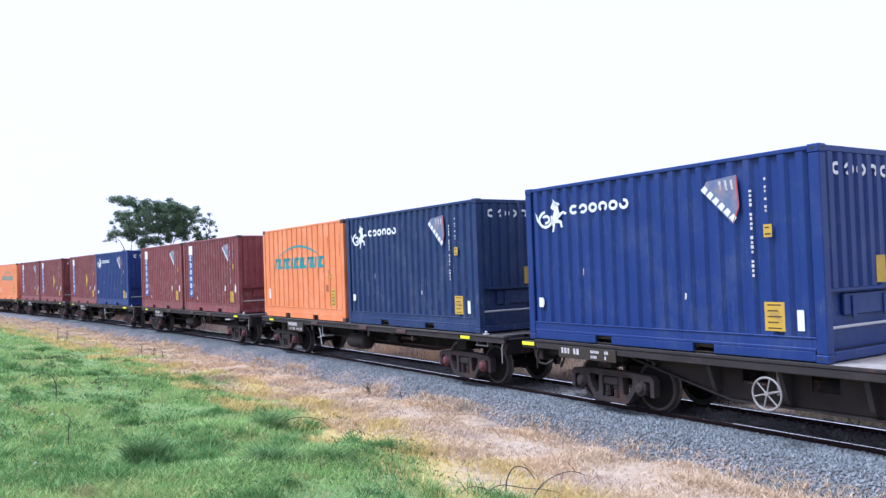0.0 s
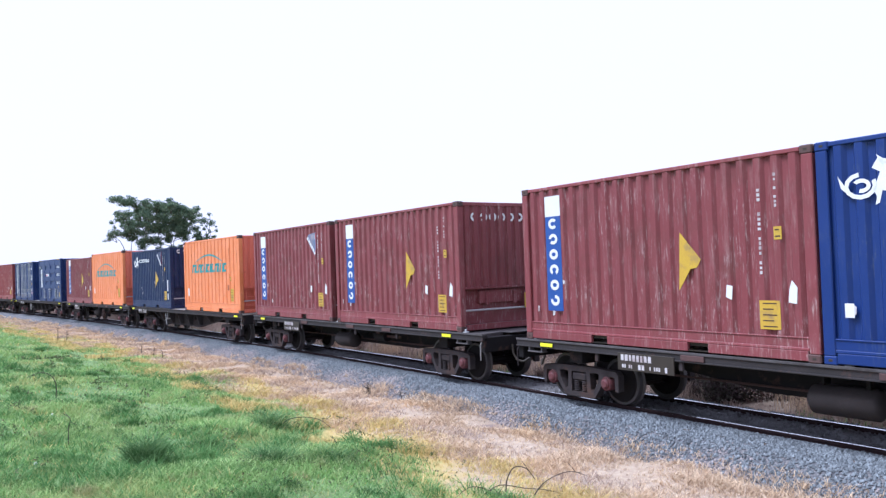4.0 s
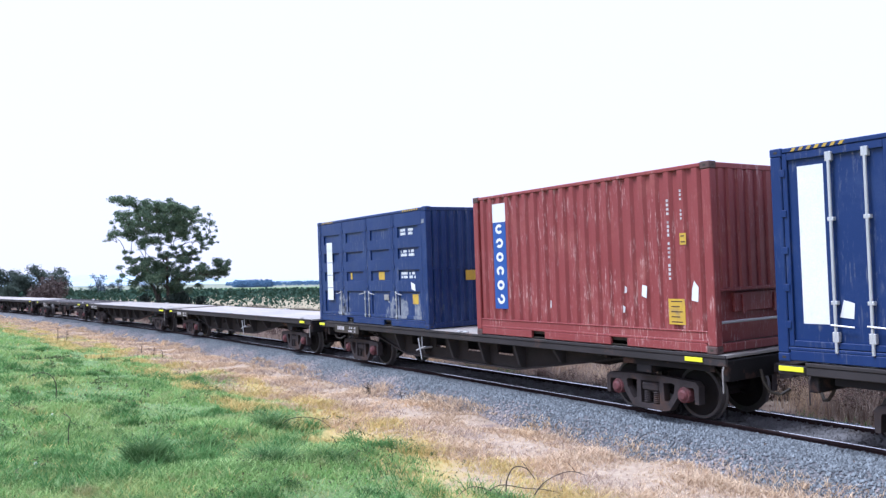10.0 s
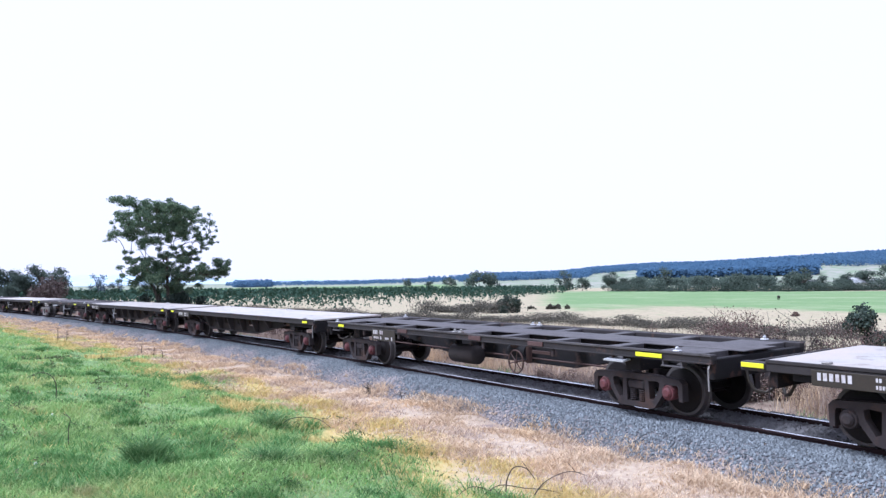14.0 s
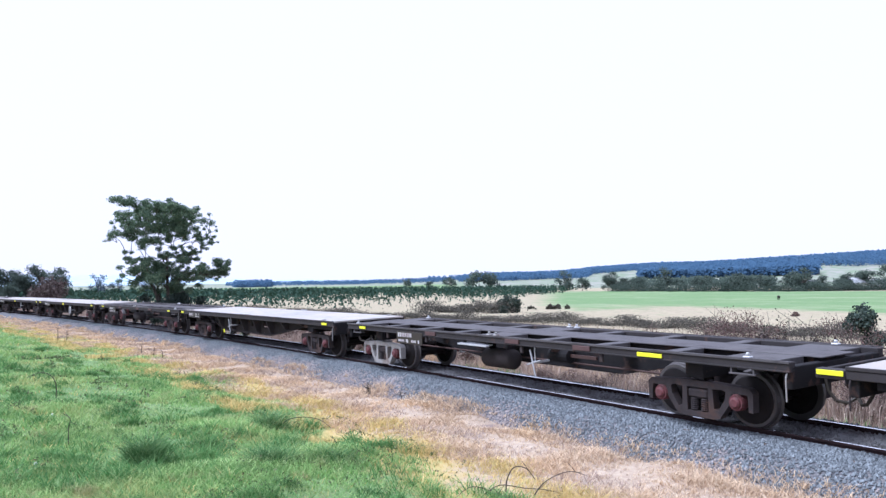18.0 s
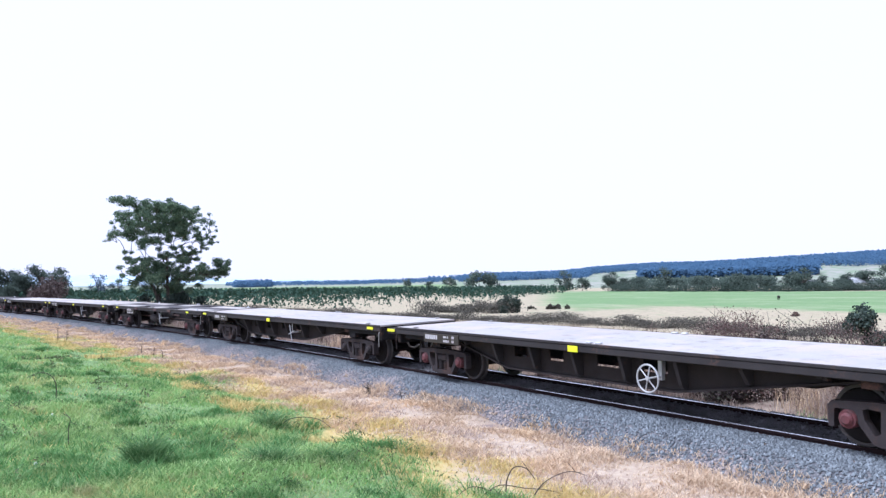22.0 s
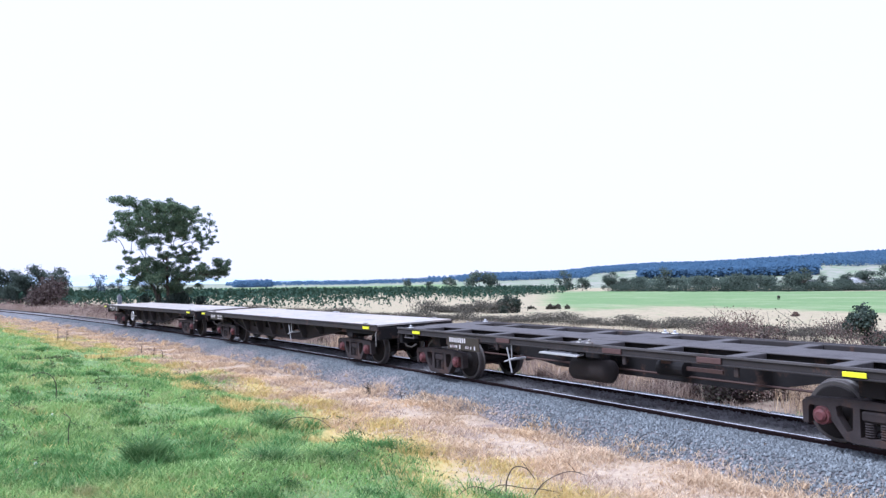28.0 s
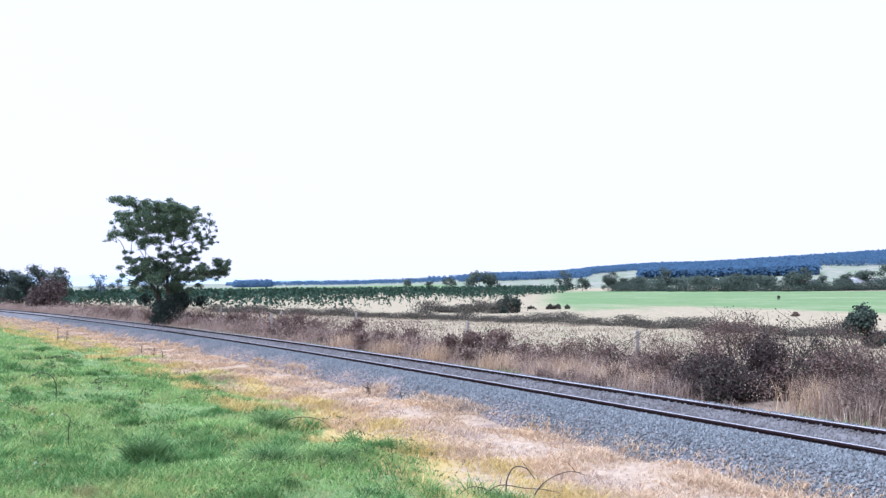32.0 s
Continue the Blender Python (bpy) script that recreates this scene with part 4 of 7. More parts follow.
def end_rings(y0, step, w, z0, z1):
    """Six broken rings across the end wall."""
    g = Geo()
    for i in range(6):
        hollow(g, y0 + step * i, y0 + step * i + w, z0, z1, 0.05, turn=(0, 200, 90, 270, 45, 130)[i], gap=(80, 50, 0, 60, 0, 70)[i])
    g.v = [(HX - 0.0195 - (y + 1.2075), x, z) for x, y, z in g.v]
    return g


def bars(c, x, z0, z1, n, wd, mat, name, seed):
    """A column of small print marks."""
    g, r = Geo(), random.Random(seed)
    st = (z1 - z0) / n
    for i in range(n):
        if i % 5 == 4 or r.random() < 0.08:
            continue
        h = wd * r.uniform(0.32, 0.46)
        g.prism(rect(x - h, x + h, z0 + i * st, z0 + i * st + st * r.uniform(0.5, 0.72)), -1.2125, -1.2085)
    part(name, g, M["print"], c, "column of faded white print marks")


def shell(name, H, mat, label, pitch=0.278, depth=0.046, flat=0.36, low=0.33, end_mat=None, bulk=True, group="shipping containers", plain_side=False, category="shipping container"):
    c = tagged(new(name), label, category, group)
    em = end_mat or mat
    for sx in (-1, 1):
        for sy in (-1, 1):
            a, b = sorted((sx * HX, sx * (HX - 0.16)))
            y0, y1 = sorted((sy * HY, sy * (HY - 0.15)))
            part("corner_post", Geo().box(a, b, y0, y1, 0.118, H - 0.118, 0.012), mat, c)
            for z in (0.0, H - 0.118):
                e = 0.004
                y2, y3 = sorted((sy * (HY + e), sy * (HY - 0.162)))
                x2, x3 = sorted((sx * (HX + e), sx * (HX - 0.178)))
                cc = part("corner_casting", Geo().box(x2, x3, y2, y3, z, z + 0.118, 0.014), M["casting"] if mat in (M["orange"], M["brown"], M["redbrown"]) else mat, c)
                zz = z + 0.06
                xm, ym = sx * (HX - 0.09), sy * (HY - 0.08)
                # no hole is cut: near-black blocks stand for the shade inside it
                part("casting_hole", Geo().box(xm - 0.035, xm + 0.035, *sorted((sy * (HY + e + 0.002), sy * (HY - 0.02))), zz - 0.025, zz + 0.025, 0.01), M["ink"], cc)
                hole = Geo().box(*sorted((sx * (HX + e + 0.002), sx * (HX - 0.02))), ym - 0.03, ym + 0.03, zz - 0.025, zz + 0.025, 0.01)
                part("casting_hole", hole, M["ink"], cc)
    for sy in (-1, 1):
        y0, y1 = sorted((sy * (HY - 0.004), sy * (HY - 0.07)))
        part("top_rail", Geo().box(-HX + 0.178, HX - 0.178, y0, y1, H - 0.075, H - 0.012, 0.01), mat, c)
        for a, b in [(-HX + 0.178, -1.24), (-0.86, 0.86), (1.24, HX - 0.178)]:
            part("rail_section", Geo().box(a, b, y0, y1, 0.02, 0.155, 0.008), mat, c)
        part("bottom_rail", Geo().box(-HX + 0.16, HX - 0.16, y0, y1, 0.156, 0.20, 0.008), mat, c)
        for x in (-1.05, 1.05):
            y2, y3 = sorted((sy * (HY - 0.03), sy * (HY - 0.5)))
            part("fork_pocket", Geo().box(x - 0.188, x + 0.188, y2, y3, 0.025, 0.035).box(x - 0.188, x + 0.188, *sorted((sy * (HY - 0.38), sy * (HY - 0.40))), 0.036, 0.155), M["ink"], c, "dark fork-lift pocket")
        if low > 0.21:
            y4, y5 = sorted((sy * (HY - 0.018), sy * (HY - 0.06)))
            part("lower_panel", Geo().box(-HX + 0.16, HX - 0.16, y4, y5, 0.202, low - 0.012).box(-HX + 0.16, HX - 0.16, *sorted((sy * (HY - 0.006), sy * (HY - 0.06))), low - 0.011, low + 0.012, 0.006), mat, c)
        if not (plain_side and sy < 0):
            part("side_wall", sheet_side(sy, -HX + 0.16, HX - 0.16, max(low + 0.013, 0.202), H - 0.076, pitch, depth, flat), mat, c)
    part("roof", Geo().box(-HX + 0.02, HX - 0.02, -HY + 0.072, HY - 0.072, H - 0.06, H - 0.022), mat, c)
    part("floor", Geo().box(-HX + 0.06, HX - 0.06, -HY + 0.072, HY - 0.072, 0.10, 0.15), M["ink"], c)
    part("rear_wall", sheet_end(-1, -HY + 0.15, HY - 0.15, 0.16, H - 0.10, 0.25, 0.04, 0.45), em, c)
    for z0, z1 in ((H - 0.10, H - 0.015), (0.02, 0.15)):
        part("end_rail", Geo().box(HX - 0.09, HX - 0.008, -HY + 0.162, HY - 0.162, z0, z1, 0.01), em, c)
    if bulk:
        part("front_wall", sheet_end(1, -HY + 0.15, HY - 0.15, 0.98, H - 0.101, 0.25, 0.035, 0.45), em, c)
        part("discharge_panel", Geo().box(HX - 0.20, HX - 0.16, -HY + 0.15, HY - 0.15, 0.151, 0.979), em, c)
        part("discharge_ledge", Geo().box(HX - 0.16, HX - 0.012, -HY + 0.15, HY - 0.15, 0.93, 0.979, 0.008), em, c)
        part("hatch", Geo().box(HX - 0.159, HX - 0.10, -0.62, 0.62, 0.60, 0.90, 0.012).box(HX - 0.10, HX - 0.075, -0.45, -0.35, 0.56, 0.86, 0.008).box(HX - 0.10, HX - 0.075, 0.35, 0.45, 0.56, 0.86, 0.008), em, c)
        part("guard_bar", Geo().tube((HX - 0.05, -HY + 0.14, 0.46), (HX - 0.05, HY - 0.14, 0.46), 0.022, n=7), M["silver"], c, "pale worn guard bar")
    else:
        part("front_wall", sheet_end(1, -HY + 0.15, HY - 0.15, 0.151, H - 0.101, 0.25, 0.04, 0.45), em, c)
    return c


def scuffs(c, H, n, seed, mat):
    """Small paper remains and bare scratches on the camera-side wall."""
    r = random.Random(seed)
    for i in range(n):
        x, z = r.uniform(-2.7, 2.7), r.uniform(0.5, 1.3)
        a, b = r.uniform(0.012, 0.035), r.uniform(0.03, 0.08)
        poly(c, [(x - a, z - b), (x + a * r.uniform(0.4, 1), z - b * r.uniform(0.6, 1)), (x + a, z + b * r.uniform(0.5, 1)), (x - a * r.uniform(0.3, 1), z + b)], mat, "paper_remnant", "torn pale paper remnant")


def safety_label(c, x0, x1, z0, z1, n=3, name="warning_label"):
    lb = poly(c, rect(x0, x1, z0, z1), M["yellow"], name, "yellow warning label")
    g = Geo()
    n = n + 2 if z1 - z0 > 0.3 else n
    st = (z1 - z0) / n
    for i in range(n):
        m = (x1 - x0) * 0.16
        g.prism(rect(x0 + m, x1 - m * (1 + i % 2), z0 + st * (i + 0.40), z0 + st * (i + 0.60)), -1.2150, -1.2128)
    tagged(part("label_print", g, M["rustred"], lb), "dark print lines", kind="stuff")


def emblem(c, x, z, s, body, lines):
    """Pointed badge near the top of the side wall: a dark field, a slanting row of white blocks, pale stripes and a red edge."""
    e = poly(c, [(x - 0.55 * s, z), (x - 0.40 * s, z + 0.22 * s), (x + 0.45 * s, z + 0.30 * s), (x + 0.50 * s, z - 0.45 * s), (x + 0.32 * s, z - 0.85 * s)], body, "emblem", "blue and white pointed emblem")
    g = Geo()
    for a in range(6):
        u, v = x + (-0.46 + 0.155 * a) * s, z + (0.02 - 0.145 * a) * s
        h = 0.105 * s
        g.prism([(u - h, v + 0.02 * s), (u + 0.02 * s, v + h), (u + h, v + 0.01 * s), (u + 0.01 * s, v - h)], -1.2155, -1.2130)
    part("emblem_figure", g, lines, e)
    g = Geo()
    for a in range(3):
        u = x + (-0.02 + 0.16 * a) * s
        g.prism([(u, z - 0.02 * s), (u + 0.06 * s, z - 0.05 * s), (u + 0.03 * s, z + 0.20 * s), (u - 0.04 * s, z + 0.20 * s)], -1.2155, -1.2130)
    part("emblem_stripe", g, M["lightblue"] if body is not M["lightblue"] else M["print"], e)
    g = Geo().prism([(x + 0.45 * s, z + 0.28 * s), (x + 0.49 * s, z - 0.45 * s), (x + 0.46 * s, z - 0.45 * s), (x + 0.42 * s, z + 0.27 * s)], -1.2155, -1.2130)
    g.prism([(x + 0.46 * s, z - 0.46 * s), (x + 0.49 * s, z - 0.46 * s), (x + 0.32 * s, z - 0.84 * s), (x + 0.31 * s, z - 0.78 * s)], -1.2155, -1.2130)
    part("emblem_edge", g, M["redmark"], e)


def blue_container(mat, old):
    H = 2.896 if not old else 2.77
    c = shell("shipping_container", H, mat, "weathered navy blue corrugated bulk container with a yellow pointed patch" if old else "blue corrugated bulk container with white emblem and lettering blocks")
    g = Geo()
    hollow(g, -2.66, -2.24, 2.10, 2.44, 0.055, turn=60, gap=70)
    hollow(g, -2.56, -2.32, 2.18, 2.36, 0.05, turn=200, gap=110)
    for pts in ([(-2.74, 2.42), (-2.70, 2.26), (-2.64, 2.20), (-2.66, 2.30)], [(-2.28, 2.22), (-2.14, 2.18), (-2.06, 2.36), (-2.10, 2.52), (-2.22, 2.60), (-2.30, 2.48), (-2.20, 2.42)], [(-2.16, 2.58), (-2.24, 2.64), (-2.18, 2.50), (-2.04, 2.52), (-2.08, 2.56)], [(-2.12, 2.34), (-1.96, 2.40), (-1.86, 2.36), (-1.90, 2.32), (-1.96, 2.36), (-2.10, 2.26)], [(-2.12, 2.26), (-2.00, 2.22), (-1.98, 2.10), (-2.03, 2.10), (-2.05, 2.18), (-2.14, 2.19)], [(-2.30, 2.24), (-2.18, 2.20), (-2.22, 2.04), (-2.27, 2.02), (-2.25, 2.12)]):
        g.prism(pts, -1.2125, -1.2085)
    if old:
        g.v = [(x + 0.05, y, z - 0.12) for x, y, z in g.v]
    part("emblem_figure", g, M["white"], c, "white curling emblem")
    g = Geo()
    for i in range(6):
        x = -1.78 + 0.245 * i
        hollow(g, x, x + 0.215, 2.31, 2.49, 0.052, turn=(0, 200, 90, 270, 45, 130)[i], gap=(80, 50, 0, 60, 0, 70)[i])
    if old:
        g.v = [(-1.78 + (x + 1.78) * 1.12 + 0.05, y, z - 0.14) for x, y, z in g.v]
    part("lettering", g, M["white"], c, "white lettering blocks")
    emblem(c, 1.48, 2.44, 0.62, M["navy"] if old else M["lightblue"], M["white"])
    bars(c, 1.97, 1.15, 2.55, 21, 0.052, M["white"], "print_column", 4)
    bars(c, 2.21, 2.05, 2.55, 9, 0.042, M["white"], "print_column", 5)
    safety_label(c, 2.16, 2.29, 1.70, 1.88, 2)
    safety_label(c, 2.12, 2.43, 0.40, 0.80, 3)
    poly(c, rect(2.62, 2.72, 0.42, 0.70), M["white"], "white_label", "white paper label", y=-1.2195)
    poly(c, rect(-2.72, -2.60, 0.62, 0.80) if not old else rect(2.55, 2.66, 0.80, 1.30), M["white"], "white_label", y=-1.2085)
    if old:
        pts = [(0.80, 0.95), (0.86, 1.72), (1.26, 1.36), (1.16, 1.24), (1.04, 1.22)]
        poly(c, pts, M["yellow"], "arrow_patch", "yellow pointed patch")
    g = end_rings(-0.92, 0.30, 0.24, 2.49, 2.67)
    part("lettering", g, M["white"], c, "white lettering blocks on the end wall")
    end_mark(c, 0.06, 0.30, 1.02, 1.40, M["yellow"], "warning_label", "yellow warning label on the end wall")
    g = Geo()
    for i in range(13):
        if i % 5 != 4:
            g.box(HX - 0.011, HX - 0.007, 0.76, 0.80, 1.30 + 0.085 * i, 1.35 + 0.085 * i)
    part("print_column", g, M["print"], c)
    scuffs(c, H, 3, 3 if old else 8, M["print"])
    return c


def brown_container(mat, moon, seed, label, H=2.896, badge=True):
    c = shell("shipping_container", H, mat, label)
    poly(c, rect(-2.36, -1.94, 2.32, 2.70), M["white"], "white_square", "white square above the lettering strip")
    st = poly(c, rect(-2.36, -1.94, 0.56, 2.318), M["strip"], "lettering_strip", "blue vertical strip with white blocks")
    g = Geo()
    for i in range(6):
        z = 2.08 - 0.285 * i
        hollow(g, -2.27, -2.03, z, z + 0.20, 0.06, y=-1.2130, turn=(0, 200, 90, 270, 45, 130)[i], gap=(80, 50, 0, 60, 0, 70)[i])
    part("lettering", g, M["white"], st)
    if moon:
        pts = [(0.75, 0.95), (0.80, 1.85), (1.18, 1.42), (1.10, 1.30), (0.98, 1.28)]
        poly(c, pts, M["yellow"], "arrow_patch", "yellow pointed patch")
    elif badge:
        emblem(c, 1.80, 2.44, 0.62, M["lightblue"], M["white"])
    bars(c, 2.20, 1.12, 2.55, 21, 0.052, M["white"], "print_column", seed)
    bars(c, 2.46, 2.05, 2.60, 9, 0.042, M["white"], "print_column", seed + 1)
    safety_label(c, 2.42, 2.54, 1.66, 1.84, 2)
    safety_label(c, 2.15, 2.47, 0.42, 0.82, 3)
    poly(c, [(2.60, 0.80), (2.72, 0.78), (2.74, 1.0), (2.66, 1.10), (2.62, 0.98)], M["white"], "paper_remnant", "torn white paper", y=-1.2085)
    poly(c, [(1.60, 0.86), (1.70, 0.82), (1.72, 1.02), (1.62, 1.04)], M["white"], "paper_remnant", "torn white paper")
    bars_end = Geo()
    for i in range(14):
        if i % 5 != 4:
            bars_end.box(HX - 0.011, HX - 0.007, 0.72, 0.79, 1.25 + 0.105 * i, 1.31 + 0.105 * i)
    part("print_column", bars_end, M["white"], c)
    end_mark(c, 0.62, 0.90, 0.45, 0.80, M["yellow"], "warning_label", "yellow warning label on the end wall")
    if moon:
        g = end_rings(-0.85, 0.26, 0.21, 2.45, 2.65)
        part("lettering", g, M["white"], c, "white lettering blocks on the end wall")
    scuffs(c, H, 3, seed, M["print"])
    return c


def orange_container(seed):
    H = 2.896
    c = shell("shipping_container", H, M["orange"], "rust-streaked orange panelled container with teal swoosh and blocks", pitch=0.372, depth=0.040, flat=0.80, low=0.36, end_mat=M["orange_end"], bulk=True)
    r = random.Random(seed)
    g = Geo()
    x = -2.05
    for i, wd in enumerate((0.36, 0.34, 0.30, 0.30, 0.34, 0.36, 0.20, 0.33, 0.33, 0.22, 0.36, 0.36)):
        z0 = 1.57
        g.prism([(x, z0), (x + 0.11, z0), (x + 0.21, z0 + 0.34), (x + 0.10, z0 + 0.34)], -1.2125, -1.2085)
        if i % 3 != 1:
            g.prism([(x + 0.12, z0 + 0.25), (x + wd - 0.02, z0 + 0.25), (x + wd + 0.02, z0 + 0.34), (x + 0.15, z0 + 0.34)], -1.2125, -1.2085)
        if i % 2:
            g.prism([(x + 0.11, z0), (x + wd - 0.06, z0), (x + wd - 0.03, z0 + 0.09), (x + 0.13, z0 + 0.09)], -1.2125, -1.2085)
        if i % 4 in (0, 2):
            g.prism([(x + wd - 0.10, z0), (x + wd - 0.01, z0), (x + wd + 0.08, z0 + 0.34), (x + wd - 0.01, z0 + 0.34)], -1.2125, -1.2085)
        x += wd
    part("lettering", g, M["teal"], c, "teal slanted lettering blocks")
    g = Geo()
    for i in range(16):
        a, b = i / 16, (i + 1) / 16
        f = lambda t: (-1.75 + 3.1 * t, 1.93 + 0.30 * math.sin(math.pi * min(1, t * 0.93 + 0.03)))
        th = lambda t: 0.012 + 0.06 * math.sin(math.pi * t) ** 0.8 * (0.4 + t)
        (xa, za), (xb, zb) = f(a), f(b)
        g.prism([(xa, za), (xb, zb), (xb, zb + th(b)), (xa, za + th(a))], -1.2125, -1.2085)
    part("swoosh", g, M["teal"], c, "teal arched swoosh")
    safety_label(c, 2.14, 2.42, 0.45, 0.92, 3)
    safety_label(c, 2.10, 2.20, 1.20, 1.38, 2)
    poly(c, [(-2.58, 0.62), (-2.44, 0.60), (-2.46, 0.92), (-2.57, 0.94)], M["white"], "paper_remnant", "torn white paper")
    for i in range(1):
        z = r.uniform(0.7, 0.9)
        xx = r.uniform(1.5, 1.9)
        poly(c, rect(xx, xx + 0.16, z, z + 0.2), M["rusttrace"], "faded_patch", "faded reddish patch")
    for i in range(16):
        xx = -2.83 + 0.372 * r.randrange(16)
        z = r.uniform(1.0, 2.6)
        poly(c, [(xx, z), (xx + 0.012, z - 0.02), (xx + 0.007, z - r.uniform(0.1, 0.5)), (xx - 0.006, z - 0.05)], M["rusttrace"], "rust_run", "brown rust run")
    fr = Geo()
    for z in (0.30, 0.62, 0.88):
        fr.tube((HX - 0.06, -HY + 0.15, z), (HX - 0.06, HY - 0.15, z), 0.020, n=6)
    for y in (-0.95, -0.55, 0.0, 0.55, 0.95):
        fr.tube((HX - 0.06, y, 0.30), (HX - 0.06, y, 0.88), 0.018, n=6)
    part("hatch_frame", fr, M["orange_end"], c)
    return c


POCKETS = ((1.16, 1.41), (1.70, 1.95), (2.22, 2.47))


def door_side(c, H, leaves, panels):
    """Side doors: leaves across the wall with pressed pockets or plain sheets, hinges and locking rods."""
    x0, x1, z0, z1 = -HX + 0.16, HX - 0.16, 0.21, H - 0.08
    wd = (x1 - x0) / leaves
    for i in range(leaves):
        a, b = x0 + wd * i + 0.008, x0 + wd * (i + 1) - 0.008
        leaf = part("door", Geo().box(a, b, -1.168, -1.12, z0, z1, 0.006), M["scf"], c)
        for e in ((a, a + 0.07, z0, z1), (b - 0.07, b, z0, z1), (a + 0.071, b - 0.071, z1 - (0.34 if panels else 0.10), z1), (a + 0.071, b - 0.071, z0, z0 + 0.08)):
            part("door_frame", Geo().box(e[0], e[1], -1.205, -1.1685, e[2], e[3], 0.006), M["scf"], leaf)
        if panels:
            for lo, hi in ((0.88, POCKETS[0][0]), (POCKETS[0][1], POCKETS[1][0]), (POCKETS[1][1], POCKETS[2][0])):
                part("door_rib", Geo().prism_x([(-1.1685, lo - 0.03), (-1.207, lo + 0.01), (-1.207, hi - 0.002), (-1.1685, hi)], a + 0.071, b - 0.071), M["scf"], leaf)
            for xx in (a + 0.071, b - 0.22):
                part("door_stile", Geo().box(xx, xx + 0.15, -1.203, -1.1685, z0 + 0.081, z1 - 0.341, 0.006), M["scf"], leaf)
        for z in (0.45, 0.95, 1.45, 1.95, 2.50):
            part("hinge", Geo().box(a - 0.045, a + 0.045, -1.222, -1.206, z, z + 0.10, 0.006), M["scf"], leaf)
            if i == leaves - 1:
                part("hinge", Geo().box(b - 0.03, b + 0.09, -1.224, -1.206, z, z + 0.10, 0.006), M["scrape"] if z > 2 else M["scf"], leaf)
        if panels:
            xx = b - 0.10 if i < 2 else a + 0.10
            d = -1 if i < 2 else 1
            rod = Geo().tube((xx, -1.226, 0.20), (xx, -1.226, 0.88), 0.012, n=7).tube((xx, -1.236, 0.84), (xx + d * 0.30, -1.236, 0.80), 0.011, n=6)
            for z in (0.24, 0.66, 0.84):
                rod.box(xx - 0.028, xx + 0.028, -1.240, -1.206, z, z + 0.05)
            part("locking_rod", rod, M["silver"], leaf, "galvanised locking rod with handle")
        else:
            for t in ((0.47, 0.80) if i < 2 else (0.17, 0.50)):
                xx = a + (b - a) * t
                rod = Geo().tube((xx, -1.222, 0.16), (xx, -1.222, H - 0.14), 0.021, n=8)
                rod.tube((xx - 0.05, -1.246, 0.52), (xx + 0.26, -1.246, 0.50), 0.013, n=6)
                for z, h in ((0.30, 0.13), (0.78, 0.05), (1.86, 0.05), (H - 0.26, 0.12)):
                    rod.box(xx - 0.042, xx + 0.042, -1.238, -1.1685, z, z + h, 0.006)
                part("locking_rod", rod, M["silver"], leaf, "galvanised full-height locking rod")
    for x in (-2.72, 1.95):
        g = Geo()
        for k in range(7):
            g.prism([(x + 0.11 * k, H - 0.066), (x + 0.11 * k + 0.05, H - 0.066), (x + 0.11 * k + 0.085, H - 0.022), (x + 0.11 * k + 0.035, H - 0.022)], -1.2195, -1.2155)
        part("hazard_stripe", g, M["yellow"], c, "yellow hazard stripes along the top rail")


def print_block(c, x0, x1, z0, z1, rows, seed, y):
    """A block of small white print marks in rows."""
    g, r = Geo(), random.Random(seed)
    st = (z1 - z0) / rows
    for k in range(rows):
        xx = x0
        while xx < x1 - 0.04:
            w = r.uniform(0.025, 0.055)
            if r.random() < 0.84:
                g.prism(rect(xx, min(x1, xx + w), z0 + st * (k + 0.10), z0 + st * (k + r.uniform(0.72, 0.88))), y - 0.004, y - 0.001)
            xx += w + 0.012
    tagged(part("stencil", g, M["white"], c), "white print marks", kind="stuff")


def scrape(c, x, w, h, seed, H):
    """A blotchy area scraped down to bare metal round the foot of a door joint."""
    rng = np.random.default_rng(seed)
    st = 0.017
    n, m = int(2 * w / st), int(h / st)
    xs, zs = np.meshgrid(x - w + st * np.arange(n), 0.215 + st * np.arange(m))
    f = np.zeros(xs.shape)
    for k in range(46):
        a, b, r = x + rng.normal(0, w * 0.42), 0.215 + abs(rng.normal(0, h * 0.38)), rng.uniform(0.02, 0.085)
        f += np.exp(-(((xs - a) / r) ** 2 + ((zs - b) / (r * rng.uniform(0.7, 2.2))) ** 2))
    keep = (f + rng.normal(0, 0.10, f.shape) > 0.62) & (abs(xs) < HX - 0.2)
    wd = (CL - 0.32) / 4
    g = Geo()
    for a, z in zip(xs[keep], zs[keep]):
        u = (a + HX - 0.16) % wd
        u = min(u, wd - u)
        proud = u < 0.079 or z < 0.29
        y = -1.2085 if proud else (-1.2045 if u < 0.225 else -1.1695)
        g.add([(a, y, z), (a + st, y, z), (a + st, y, z + st), (a, y, z + st)], [(0, 1, 2, 3)])
    me = bpy.data.meshes.new("scraped_patch")
    me.from_pydata(g.v, [], g.f)
    me.materials.append(M["scrape"])
    tagged(part("scraped_patch", me, None, c), "scraped pale bare patch", kind="stuff")


